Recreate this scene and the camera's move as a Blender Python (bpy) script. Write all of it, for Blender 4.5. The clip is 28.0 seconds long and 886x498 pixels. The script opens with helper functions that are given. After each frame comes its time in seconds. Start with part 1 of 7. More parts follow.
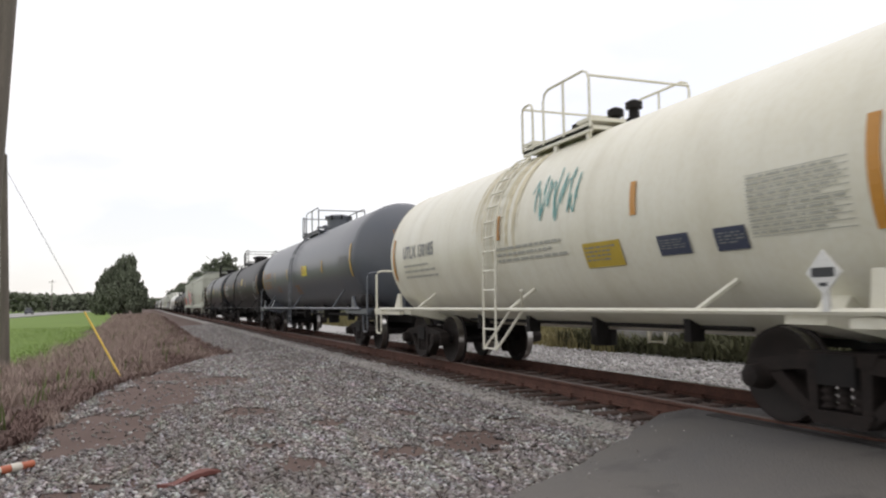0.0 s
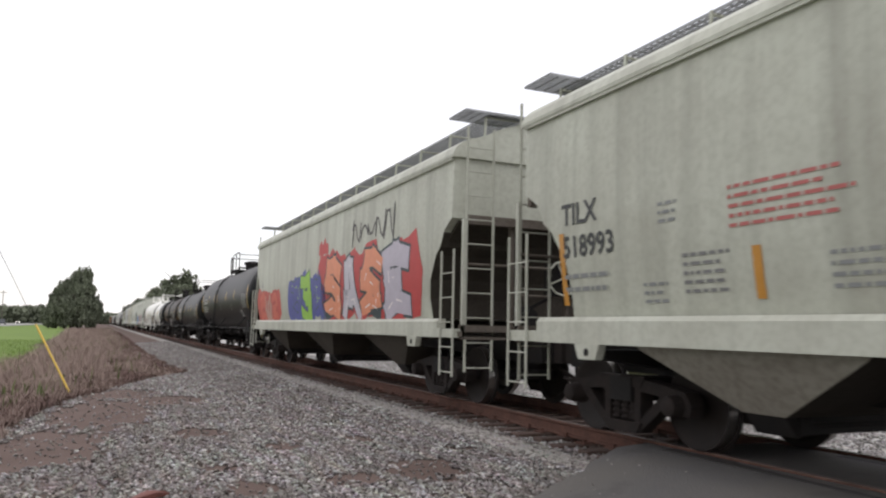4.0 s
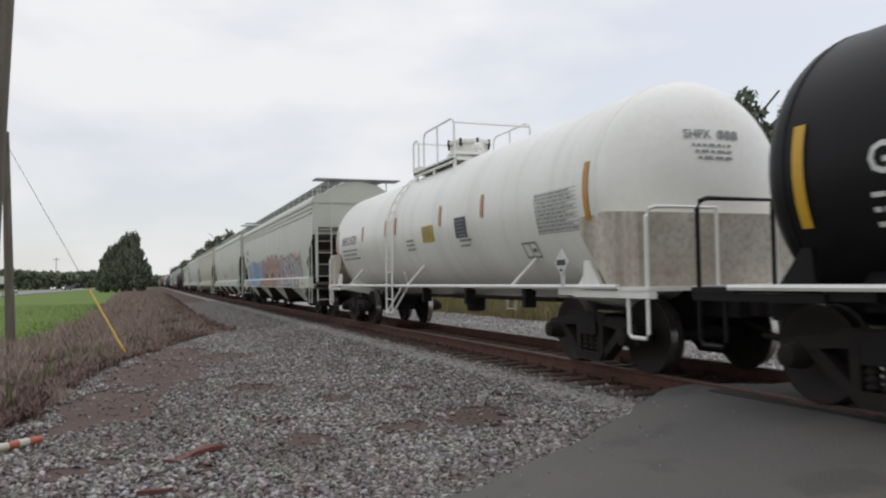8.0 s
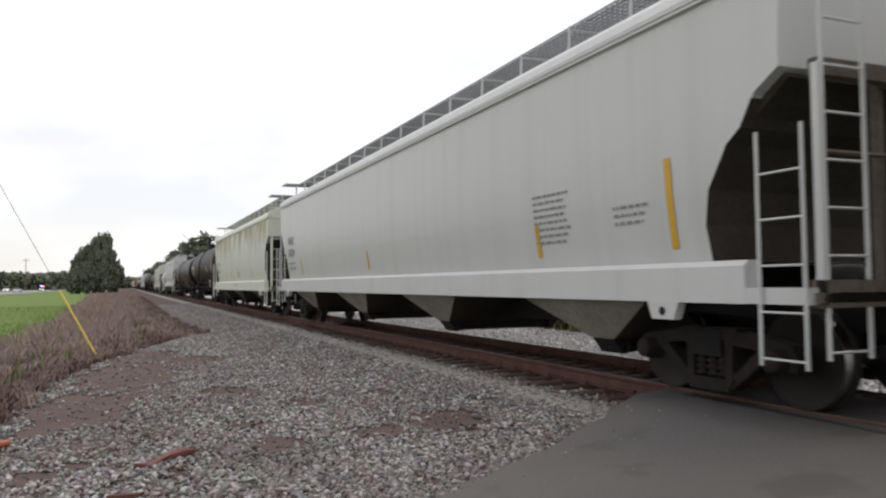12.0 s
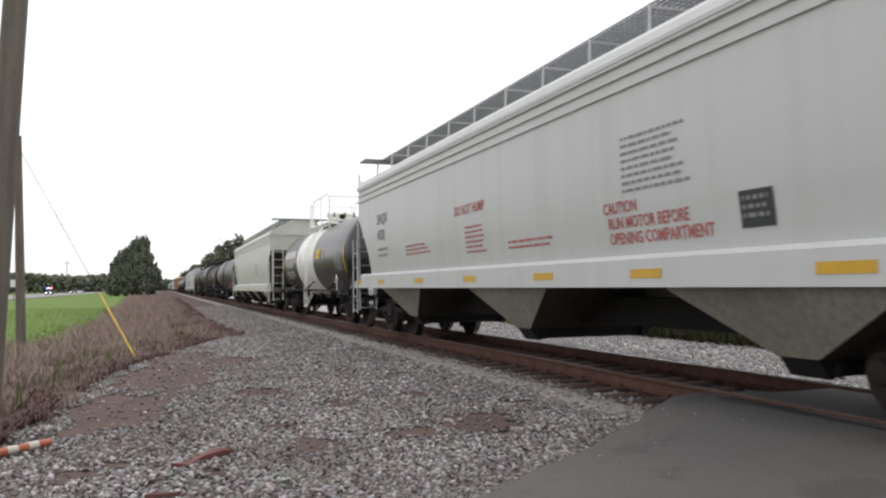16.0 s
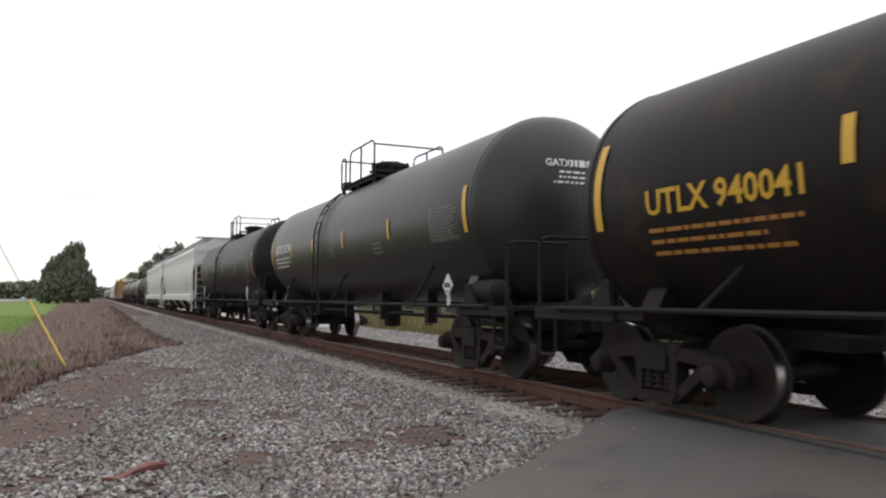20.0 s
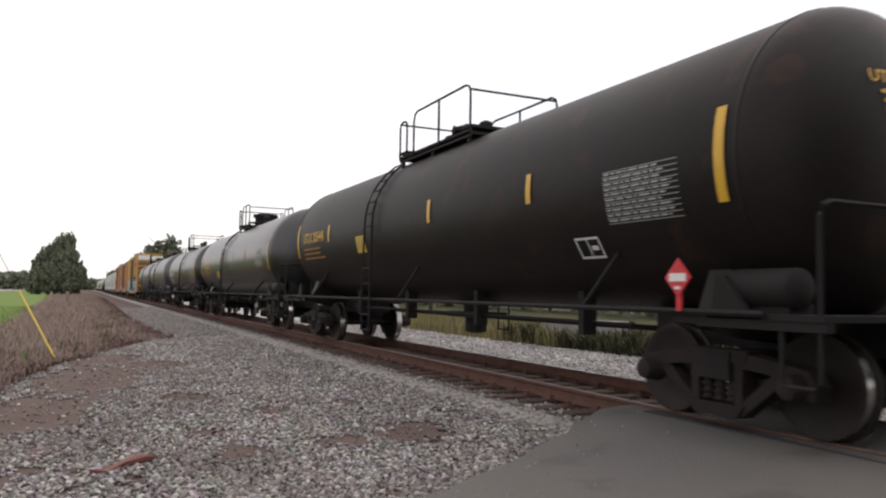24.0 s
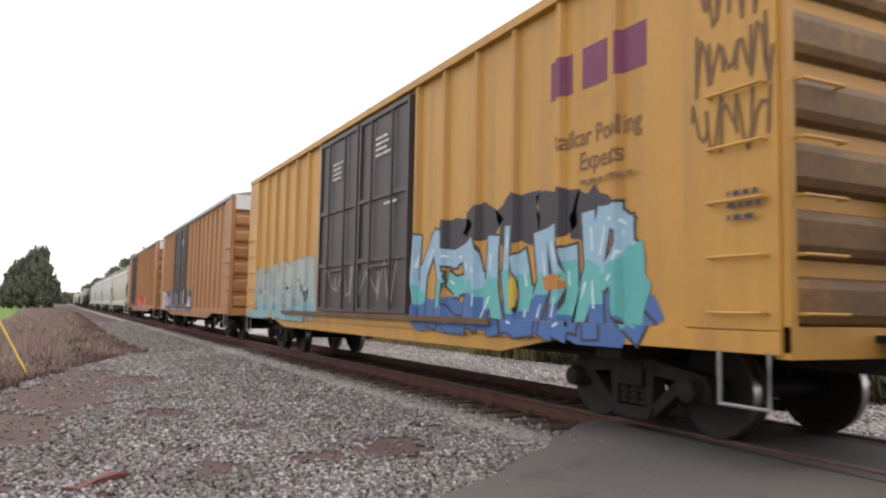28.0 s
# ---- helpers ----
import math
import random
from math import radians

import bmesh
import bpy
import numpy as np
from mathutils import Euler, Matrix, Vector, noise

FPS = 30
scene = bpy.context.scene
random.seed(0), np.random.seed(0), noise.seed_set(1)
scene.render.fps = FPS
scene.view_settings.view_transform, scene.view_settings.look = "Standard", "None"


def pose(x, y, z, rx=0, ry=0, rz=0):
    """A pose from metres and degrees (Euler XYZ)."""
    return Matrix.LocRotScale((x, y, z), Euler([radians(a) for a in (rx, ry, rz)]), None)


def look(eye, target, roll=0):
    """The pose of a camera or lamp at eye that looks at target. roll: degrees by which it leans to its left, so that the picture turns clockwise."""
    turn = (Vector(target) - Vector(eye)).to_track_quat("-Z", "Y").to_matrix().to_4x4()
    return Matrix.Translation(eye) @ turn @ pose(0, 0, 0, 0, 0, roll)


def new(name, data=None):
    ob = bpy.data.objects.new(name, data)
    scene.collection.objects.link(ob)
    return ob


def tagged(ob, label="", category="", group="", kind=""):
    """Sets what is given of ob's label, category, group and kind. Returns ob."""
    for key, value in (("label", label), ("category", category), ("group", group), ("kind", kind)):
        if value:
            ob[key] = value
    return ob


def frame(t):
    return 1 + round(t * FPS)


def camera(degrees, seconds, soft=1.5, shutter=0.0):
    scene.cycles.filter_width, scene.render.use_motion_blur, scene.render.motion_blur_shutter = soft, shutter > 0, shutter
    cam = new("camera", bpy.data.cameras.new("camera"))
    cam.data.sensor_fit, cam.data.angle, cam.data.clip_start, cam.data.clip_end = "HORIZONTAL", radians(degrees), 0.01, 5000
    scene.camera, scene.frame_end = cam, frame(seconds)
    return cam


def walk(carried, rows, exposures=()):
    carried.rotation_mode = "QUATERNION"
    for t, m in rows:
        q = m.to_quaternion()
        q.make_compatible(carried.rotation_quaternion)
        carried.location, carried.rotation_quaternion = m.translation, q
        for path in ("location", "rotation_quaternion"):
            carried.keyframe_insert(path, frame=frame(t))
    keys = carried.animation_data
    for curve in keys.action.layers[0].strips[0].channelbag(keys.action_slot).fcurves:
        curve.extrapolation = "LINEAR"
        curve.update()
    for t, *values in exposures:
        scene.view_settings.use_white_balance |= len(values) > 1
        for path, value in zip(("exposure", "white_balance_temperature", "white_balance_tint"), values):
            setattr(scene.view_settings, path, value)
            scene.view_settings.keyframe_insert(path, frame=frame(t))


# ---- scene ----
cam = camera(60.6, 28.0, soft=2.2, shutter=0.06)

EYE = (0.0, 0.0, 1.187)
# seconds, yaw, pitch, roll in degrees: a hand-held camera that stands beside the crossing
TURNS = [
    (0, -21.32, 4.05, -0.87), (0.5, -21.14, 3.07, -0.60), (1, -20.05, 3.06, -0.68), (1.5, -20.04, 1.73, -0.82),
    (2, -22.18, 1.98, -0.59), (2.5, -22.17, 3.92, 0.96), (3, -21.24, 4.03, 1.52), (3.5, -26.22, 6.19, 1.81),
    (4, -24.02, 6.05, 1.24), (4.5, -23.52, 7.78, 0.16), (5.2, -23.8, 6.9, -0.2), (6.5, -24.30, 4.72, -0.86), (7, -24.03, 3.82, -1.42),
    (7.5, -24.10, 3.76, -0.70), (8, -21.07, 2.31, -0.96), (8.5, -21.27, 2.65, -1.14), (9, -21.95, 4.04, -0.24),
    (9.5, -21.34, 2.85, -1.21), (10, -21.92, 2.80, -0.80), (10.5, -22.25, 2.46, -0.91), (11, -23.28, 2.38, -0.88),
    (11.5, -22.93, 2.52, -0.53), (13.5, -22.49, 2.77, -0.98), (14, -22.60, 3.03, -1.29), (14.5, -21.41, 2.86, -1.55),
    (15, -21.75, 2.94, -1.62), (15.5, -22.02, 2.81, -1.69), (16, -20.42, 2.74, -0.65), (16.5, -20.12, 2.61, -2.37),
    (17, -21.41, 2.78, -2.66), (17.5, -22.45, 3.17, -1.53), (18, -23.29, 4.33, -0.10), (18.5, -23.49, 4.11, 0.18),
    (19, -23.96, 4.03, 0.34), (19.5, -24.22, 3.94, -0.08), (20, -24.58, 3.68, 0.22), (20.5, -24.92, 3.90, 0.05),
    (21, -24.60, 3.59, 0.01), (21.5, -24.61, 3.21, 0.24), (23.5, -24.59, 3.56, 0.67), (24, -25.15, 3.41, 1.02),
    (24.5, -24.94, 3.89, 0.85), (25, -25.45, 4.14, 1.26), (25.5, -24.93, 4.06, 1.58), (26, -24.08, 4.89, 1.90),
    (26.5, -25.27, 5.27, 1.61), (27, -25.83, 4.36, 1.30), (27.5, -26.05, 4.06, 1.46), (28, -26.71, 4.52, 1.09),
]


def aim(yaw, pitch, roll):
    a, b = radians(yaw), radians(pitch)
    way = Vector((-math.sin(a) * math.cos(b), math.cos(a) * math.cos(b), math.sin(b)))
    return look(EYE, Vector(EYE) + way * 10, roll)


walk(cam, [(t, aim(a, b, c)) for t, a, b, c in TURNS], exposures=[
    (0, 0.0, 6700, 13), (0.5, -0.1, 6600, 12), (1, -0.38, 6420, 11), (1.5, -0.1, 6600, 12), (2, 0.0, 6720, 12.5), (3, 0.0, 6620, 12.5), (4, 0.15, 6650, 14), (4.5, -0.08, 6600, 13), (6.5, -0.35, 6480, 11.5), (8, -0.4, 6480, 11), (9, -0.35, 6430, 11), (10, -0.15, 6500, 10.5), (11, -0.05, 6600, 13), (14, -0.05, 6690, 13),
    (15, 0.2, 6740, 12.5), (17, 0.02, 6480, 12.5), (18, 0.0, 6600, 11), (19, -0.1, 6500, 12), (20, 0.05, 6690, 13), (21, 0.22, 6830, 15), (24, 0.08, 6880, 16), (25, 0.3, 6880, 16), (26, 0.25, 6880, 16), (27, 0.08, 6880, 16), (28, 0.42, 6870, 18)])

# ---- world and sun: bright overcast ----
world = bpy.data.worlds.new("overcast_sky")
scene.world = world
world.use_nodes = True
wn, wl = world.node_tree.nodes, world.node_tree.links
wn.clear()
w_out = wn.new("ShaderNodeOutputWorld")
w_bg = wn.new("ShaderNodeBackground")
sky = wn.new("ShaderNodeTexSky")
sky.sky_type = "NISHITA"
sky.sun_disc = False
sky.sun_elevation = radians(52)
sky.sun_rotation = radians(75)
w_geo = wn.new("ShaderNodeTexCoord")
w_map = wn.new("ShaderNodeMapping")
w_map.inputs["Scale"].default_value = (1.6, 1.6, 4.5)
w_noise = wn.new("ShaderNodeTexNoise")
w_noise.inputs["Scale"].default_value = 1.5
w_noise.inputs["Detail"].default_value = 5
w_noise.inputs["Roughness"].default_value = 0.5
w_ramp = wn.new("ShaderNodeValToRGB")
w_ramp.color_ramp.elements[0].position = 0.40
w_ramp.color_ramp.elements[0].color = (0.66, 0.66, 0.66, 1)
w_ramp.color_ramp.elements[1].position = 0.60
w_ramp.color_ramp.elements[1].color = (0.97, 0.97, 0.97, 1)
w_scale = wn.new("ShaderNodeMixRGB")
w_scale.blend_type = "MULTIPLY"
w_scale.inputs["Fac"].default_value = 1
w_scale.inputs["Color2"].default_value = (0.12, 0.12, 0.12, 1)
w_mix = wn.new("ShaderNodeMixRGB")
w_mix.inputs["Color2"].default_value = (1.02, 1.025, 1.035, 1)
wl.new(w_geo.outputs["Generated"], w_map.inputs["Vector"])
wl.new(w_map.outputs["Vector"], w_noise.inputs["Vector"])
wl.new(w_noise.outputs["Fac"], w_ramp.inputs["Fac"])
wl.new(sky.outputs["Color"], w_scale.inputs["Color1"])
wl.new(w_scale.outputs["Color"], w_mix.inputs["Color1"])
wl.new(w_ramp.outputs["Color"], w_mix.inputs["Fac"])
# an overcast sky is brighter overhead than at the horizon
w_sep = wn.new("ShaderNodeSeparateXYZ")
w_sq = wn.new("ShaderNodeMath")
w_sq.operation = "POWER"
w_sq.use_clamp = True
w_sq.inputs[1].default_value = 2
w_up = wn.new("ShaderNodeMath")
w_up.operation = "MULTIPLY_ADD"
w_up.inputs[1].default_value = 0.42
w_up.inputs[2].default_value = 1.0
w_grad = wn.new("ShaderNodeVectorMath")
w_grad.operation = "SCALE"
wl.new(w_geo.outputs["Generated"], w_sep.inputs[0])
wl.new(w_sep.outputs["Z"], w_sq.inputs[0])
wl.new(w_sq.outputs[0], w_up.inputs[0])
wl.new(w_mix.outputs["Color"], w_grad.inputs[0])
wl.new(w_up.outputs[0], w_grad.inputs["Scale"])
wl.new(w_grad.outputs["Vector"], w_bg.inputs["Color"])
w_bg.inputs["Strength"].default_value = 1.12
wl.new(w_bg.outputs["Background"], w_out.inputs["Surface"])

sun = new("sun", bpy.data.lights.new("sun", "SUN"))
sun.data.energy = 0.5
sun.data.angle = radians(75)
sun.data.color = (1.0, 0.97, 0.93)
sun.matrix_world = look((20, 5, 40), (0, 12, 0))

# ---- materials ----
MATS = {}


def material(name, colour, rough=0.7, metal=0.0, second=None, scale=6.0, amount=0.35, fine=60.0, bump=0.15,
             stretch=(1, 1, 1), streak=None, streak_amount=0.0, rust=None, rust_amount=0.0, vary=0.0, gloss=0.5):
    """Painted, earthy or metal surface: large stains, fine grain, optional vertical streaks and rust."""
    if name in MATS:
        return MATS[name]
    m = bpy.data.materials.new(name)
    m.use_nodes = True
    n, l = m.node_tree.nodes, m.node_tree.links
    b = n["Principled BSDF"]
    b.inputs["Roughness"].default_value = rough
    b.inputs["Metallic"].default_value = metal
    b.inputs["Specular IOR Level"].default_value = gloss
    tc = n.new("ShaderNodeTexCoord")
    info = n.new("ShaderNodeObjectInfo")
    off = n.new("ShaderNodeVectorMath")
    off.operation = "MULTIPLY_ADD"
    off.inputs[1].default_value = stretch
    comb = n.new("ShaderNodeCombineXYZ")
    mul = n.new("ShaderNodeMath")
    mul.operation = "MULTIPLY"
    mul.inputs[1].default_value = 40
    l.new(info.outputs["Random"], mul.inputs[0])
    for k in range(3):
        l.new(mul.outputs[0], comb.inputs[k])
    l.new(tc.outputs["Object"], off.inputs[0])
    l.new(comb.outputs[0], off.inputs[2])
    second = second or tuple(c * 0.6 for c in colour)

    def noise_node(s, detail=4):
        t = n.new("ShaderNodeTexNoise")
        t.inputs["Scale"].default_value = s
        t.inputs["Detail"].default_value = detail
        l.new(off.outputs[0], t.inputs["Vector"])
        return t

    def ramp(src, a, z, top):
        r = n.new("ShaderNodeMapRange")
        r.inputs["From Min"].default_value = a
        r.inputs["From Max"].default_value = z
        r.inputs["To Max"].default_value = top
        l.new(src, r.inputs["Value"])
        return r.outputs["Result"]

    def mix(fac, a, c2):
        x = n.new("ShaderNodeMixRGB")
        l.new(fac, x.inputs["Fac"])
        if isinstance(a, tuple):
            x.inputs["Color1"].default_value = (*a, 1)
        else:
            l.new(a, x.inputs["Color1"])
        x.inputs["Color2"].default_value = (*c2, 1)
        return x.outputs["Color"]

    big, small = noise_node(scale), noise_node(fine, 2)
    col = mix(ramp(big.outputs["Fac"], 0.35, 0.7, amount), tuple(colour), second)
    col = mix(ramp(small.outputs["Fac"], 0.4, 0.75, amount * 0.8), col, second)
    if streak_amount:
        s = n.new("ShaderNodeTexNoise")
        s.inputs["Scale"].default_value = 1.0
        s.inputs["Detail"].default_value = 3
        sm = n.new("ShaderNodeVectorMath")
        sm.operation = "MULTIPLY"
        sm.inputs[1].default_value = (0.3, 2.6, 0.12)
        l.new(off.outputs[0], sm.inputs[0])
        l.new(sm.outputs[0], s.inputs["Vector"])
        col = mix(ramp(s.outputs["Fac"], 0.48, 0.72, streak_amount), col, streak or second)
    if rust_amount:
        r = noise_node(1.7, 8)
        col = mix(ramp(r.outputs["Fac"], 0.58, 0.66, rust_amount), col, rust or (0.16, 0.07, 0.03))
    if vary:
        hsv = n.new("ShaderNodeHueSaturation")
        l.new(col, hsv.inputs["Color"])
        l.new(ramp(info.outputs["Random"], 0, 1, 1), hsv.inputs["Fac"])
        v = n.new("ShaderNodeMapRange")
        v.inputs["To Min"].default_value = 1 - vary
        v.inputs["To Max"].default_value = 1 + vary
        l.new(info.outputs["Random"], v.inputs["Value"])
        l.new(v.outputs["Result"], hsv.inputs["Value"])
        hsv.inputs["Fac"].default_value = 1
        col = hsv.outputs["Color"]
    l.new(col, b.inputs["Base Color"])
    if bump:
        bp = n.new("ShaderNodeBump")
        bp.inputs["Strength"].default_value = bump
        bp.inputs["Distance"].default_value = 0.01
        l.new(small.outputs["Fac"], bp.inputs["Height"])
        l.new(bp.outputs["Normal"], b.inputs["Normal"])
    MATS[name] = m
    return m


def paint(name, colour, rough=0.38, dirt=0.35, streak=0.3, rust=0.0, dirt_colour=None, gloss=0.5):
    dc = dirt_colour or tuple(0.5 * c + 0.02 for c in colour)
    return material(name, colour, rough, 0.0, dc, 0.9, dirt, 14, 0.03, (1, 1, 1), tuple(c * 0.75 for c in dc), streak, None, rust, 0.0, gloss)


def flat(name, colour, rough=0.5):
    return material(name, colour, rough, 0.0, tuple(c * 0.75 for c in colour), 5, 0.4, 40, 0.02)


BLACK = paint("black_tank_paint", (0.0080, 0.0082, 0.0098), 0.42, 0.5, 0.35, 0.0, (0.0135, 0.0122, 0.0125), 0.17)
BROWN_BLACK = paint("brown_black_tank_paint", (0.0095, 0.0078, 0.0080), 0.48, 0.6, 0.5, 0.1, (0.018, 0.013, 0.0115), 0.16)
BLUE_BLACK = paint("blue_black_tank_paint", (0.016, 0.018, 0.023), 0.38, 0.45, 0.3, 0.0, (0.022, 0.022, 0.025), 0.4)
GREY_BLACK = paint("faded_black_tank_paint", (0.0040, 0.0042, 0.0052), 0.3, 0.45, 0.25, 0.0, (0.007, 0.007, 0.0078), 0.8)
FADED = paint("chalky_faded_black_tank_paint", (0.018, 0.0175, 0.018), 0.38, 0.5, 0.35, 0.0, (0.035, 0.032, 0.03), 0.35)
SLATE = paint("slate_grey_tank_paint", (0.040, 0.045, 0.057), 0.32, 0.4, 0.3, 0.0, (0.045, 0.047, 0.051), 0.85)
SLATE_PALE = paint("pale_slate_tank_paint", (0.082, 0.093, 0.115), 0.36, 0.4, 0.3, 0.0, (0.09, 0.094, 0.10), 0.6)
CREAM = paint("cream_tank_paint", (0.72, 0.71, 0.62), 0.4, 0.3, 0.25, 0.03, (0.58, 0.53, 0.38))
WHITE = paint("white_tank_paint", (0.84, 0.84, 0.81), 0.32, 0.16, 0.2, 0.0, (0.55, 0.52, 0.42))
HOUSING = paint("grime_streaked_white_housing", (0.60, 0.565, 0.49), 0.55, 0.75, 0.85, 0.15, (0.25, 0.20, 0.155))
HOP_GREY = paint("light_grey_hopper_paint", (0.56, 0.58, 0.52), 0.42, 0.3, 0.16, 0.0, (0.42, 0.42, 0.37))
HOP_STAINED = paint("stained_grey_hopper_paint", (0.51, 0.53, 0.455), 0.5, 0.45, 0.55, 0.05, (0.29, 0.28, 0.23))
HOP_WHITE = paint("white_hopper_paint", (0.53, 0.54, 0.535), 0.4, 0.25, 0.25, 0.0, (0.52, 0.52, 0.5))
HOP_CREAM = paint("cream_hopper_paint", (0.55, 0.54, 0.46), 0.45, 0.35, 0.25, 0.0, (0.42, 0.40, 0.32))
HOP_RUSTY = paint("rust_streaked_white_hopper_paint", (0.60, 0.63, 0.55), 0.48, 0.3, 0.2, 0.0, (0.48, 0.47, 0.36))
RUST_STREAK = flat("orange_rust_streak", (0.40, 0.25, 0.11), 0.8)
OCHRE_STREAK = flat("ochre_run_stain", (0.53, 0.51, 0.37), 0.7)
TANK_RUN = flat("pale_ochre_run_stain", (0.66, 0.60, 0.43), 0.7)
RUSTY_BROWN = paint("rusty_brown_tank_paint", (0.01638, 0.01131, 0.00936), 0.5, 0.6, 0.6, 0.2, (0.0351, 0.02262, 0.01638), 0.3)
SPILL = material("dried_spill", (0.009, 0.0085, 0.009), 0.5, 0.0, (0.02, 0.018, 0.018), 2.5, 0.6, 20, 0.1, gloss=0.3)
SPILL_EDGE = flat("pale_spill_edge", (0.095, 0.09, 0.088), 0.7)
BOX_YELLOW = paint("yellow_boxcar_paint", (0.55, 0.29, 0.055), 0.5, 0.4, 0.55, 0.1, (0.42, 0.22, 0.06))
# boxcar end: yellow lowered for the end's shade, with brown grime over it
BOX_END = paint("shaded_grimy_yellow_end_paint", (0.30, 0.155, 0.036), 0.6, 0.85, 0.8, 0.35, (0.085, 0.052, 0.03))
BOX_ORANGE = paint("faded_orange_boxcar_paint", (0.42, 0.20, 0.07), 0.55, 0.4, 0.5, 0.1, (0.28, 0.13, 0.06))
DOOR_BLACK = paint("black_door_paint", (0.035, 0.034, 0.04), 0.5, 0.5, 0.4, 0.1, (0.09, 0.06, 0.05))
STEEL = material("grimy_truck_steel", (0.012, 0.0095, 0.0090), 0.8, 0.0, (0.028, 0.020, 0.017), 5, 0.6, 40, 0.3, gloss=0.25)
WHEEL = material("brown_wheel_steel", (0.013, 0.0098, 0.0092), 0.65, 0.1, (0.025, 0.018, 0.015), 4, 0.5, 30, 0.2, gloss=0.3)
TREAD = material("polished_wheel_tread", (0.45, 0.44, 0.43), 0.28, 1.0, (0.25, 0.24, 0.23), 8, 0.3, 60, 0.05)
UNDER = material("dark_underframe_steel", (0.0095, 0.0088, 0.0090), 0.75, 0.0, (0.019, 0.0155, 0.014), 4, 0.5, 30, 0.2, gloss=0.25)
# grime darkened further to hold the shade of end cavities and bays
SLOPE_SHADE_GRIME = material("shaded_grimy_slope_sheet", (0.06, 0.052, 0.043), 0.85, 0.0, (0.032, 0.026, 0.021), 1.2, 0.7, 20, 0.2, gloss=0.2)
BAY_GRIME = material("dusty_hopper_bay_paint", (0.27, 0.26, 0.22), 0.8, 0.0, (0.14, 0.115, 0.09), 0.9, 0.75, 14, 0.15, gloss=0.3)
YELLOW_TAPE = flat("yellow_reflective_tape", (0.62, 0.36, 0.03), 0.4)
ORANGE_TAPE = flat("faded_orange_tape", (0.52, 0.24, 0.04), 0.4)
PALE_TAPE = flat("pale_reflective_tape", (0.55, 0.52, 0.45), 0.4)
YELLOW_SIGN = flat("yellow_placard", (0.72, 0.60, 0.04), 0.5)
LETTER_WHITE = flat("white_lettering", (0.68, 0.68, 0.66), 0.5)
LETTER_YELLOW = flat("yellow_lettering", (0.58, 0.33, 0.02), 0.5)
LETTER_ORANGE = flat("worn_orange_lettering", (0.38, 0.17, 0.035), 0.6)
LETTER_WORN = flat("badly_worn_orange_lettering", (0.17, 0.095, 0.035), 0.6)
PALE_RUN = flat("dusty_grey_run_stain", (0.060, 0.055, 0.052), 0.7)
LETTER_BLACK = flat("black_lettering", (0.035, 0.037, 0.04), 0.5)
LETTER_GREY = flat("grey_stencil", (0.24, 0.25, 0.25), 0.6)
LETTER_FAINT = flat("faint_grey_stencil", (0.40, 0.40, 0.36), 0.6)
LETTER_PALE = flat("pale_grey_stencil", (0.36, 0.36, 0.36), 0.6)
LETTER_DIM = flat("dim_stencil", (0.20, 0.20, 0.20), 0.6)
LETTER_RED = flat("red_stencil", (0.45, 0.13, 0.12), 0.6)
PURPLE = flat("faded_purple_paint", (0.20, 0.05, 0.11), 0.6)
RED = flat("placard_red", (0.55, 0.03, 0.04), 0.5)
GALV = material("galvanised_grating", (0.30, 0.31, 0.32), 0.5, 0.5, (0.16, 0.16, 0.16), 6, 0.4, 50, 0.1)
RAIL_RUST = material("rusty_rail_steel", (0.125, 0.063, 0.048), 0.9, 0.0, (0.062, 0.036, 0.029), 3, 0.7, 25, 0.4, gloss=0.2)
RAIL_TOP = material("polished_rail_head", (0.62, 0.60, 0.58), 0.2, 1.0, (0.45, 0.42, 0.40), 3, 0.3, 25, 0.03)
# near rail head: the dark train's reflection is put into its colour
RAIL_DULL = material("dull_rail_head", (0.20, 0.15, 0.13), 0.5, 0.5, (0.11, 0.075, 0.06), 3, 0.5, 25, 0.1)
# hopper end frames: a darker brown than the car sides
END_BROWN = material("brown_on_car_ends", (0.15, 0.13, 0.11), 0.8, 0.0, (0.07, 0.055, 0.045), 1.4, 0.7, 16, 0.15, gloss=0.3)
TIE = material("weathered_tie_wood", (0.056, 0.037, 0.030), 0.9, 0.0, (0.08, 0.046, 0.035), 5, 0.6, 30, 0.5, (6, 1, 6), vary=0.25)


# ---- mesh helpers ----
def box(bm, x0, x1, y0, y1, z0, z1):
    v = [bm.verts.new((x, y, z)) for x in (x0, x1) for y in (y0, y1) for z in (z0, z1)]
    for f in ((0, 1, 3, 2), (4, 6, 7, 5), (0, 4, 5, 1), (2, 3, 7, 6), (0, 2, 6, 4), (1, 5, 7, 3)):
        bm.faces.new([v[i] for i in f])
    return v


def prism(bm, outline, axis, a, b):
    """A closed outline of 2D points, swept from a to b along x (points y, z), y (points x, z) or z (points x, y)."""
    def at(p, c):
        return {"x": (c, p[0], p[1]), "y": (p[0], c, p[1]), "z": (p[0], p[1], c)}[axis]
    lo = [bm.verts.new(at(p, a)) for p in outline]
    hi = [bm.verts.new(at(p, b)) for p in outline]
    k = len(outline)
    fs = [bm.faces.new(lo[::-1]), bm.faces.new(hi)]
    for i in range(k):
        fs.append(bm.faces.new((lo[i], lo[(i + 1) % k], hi[(i + 1) % k], hi[i])))
    return fs


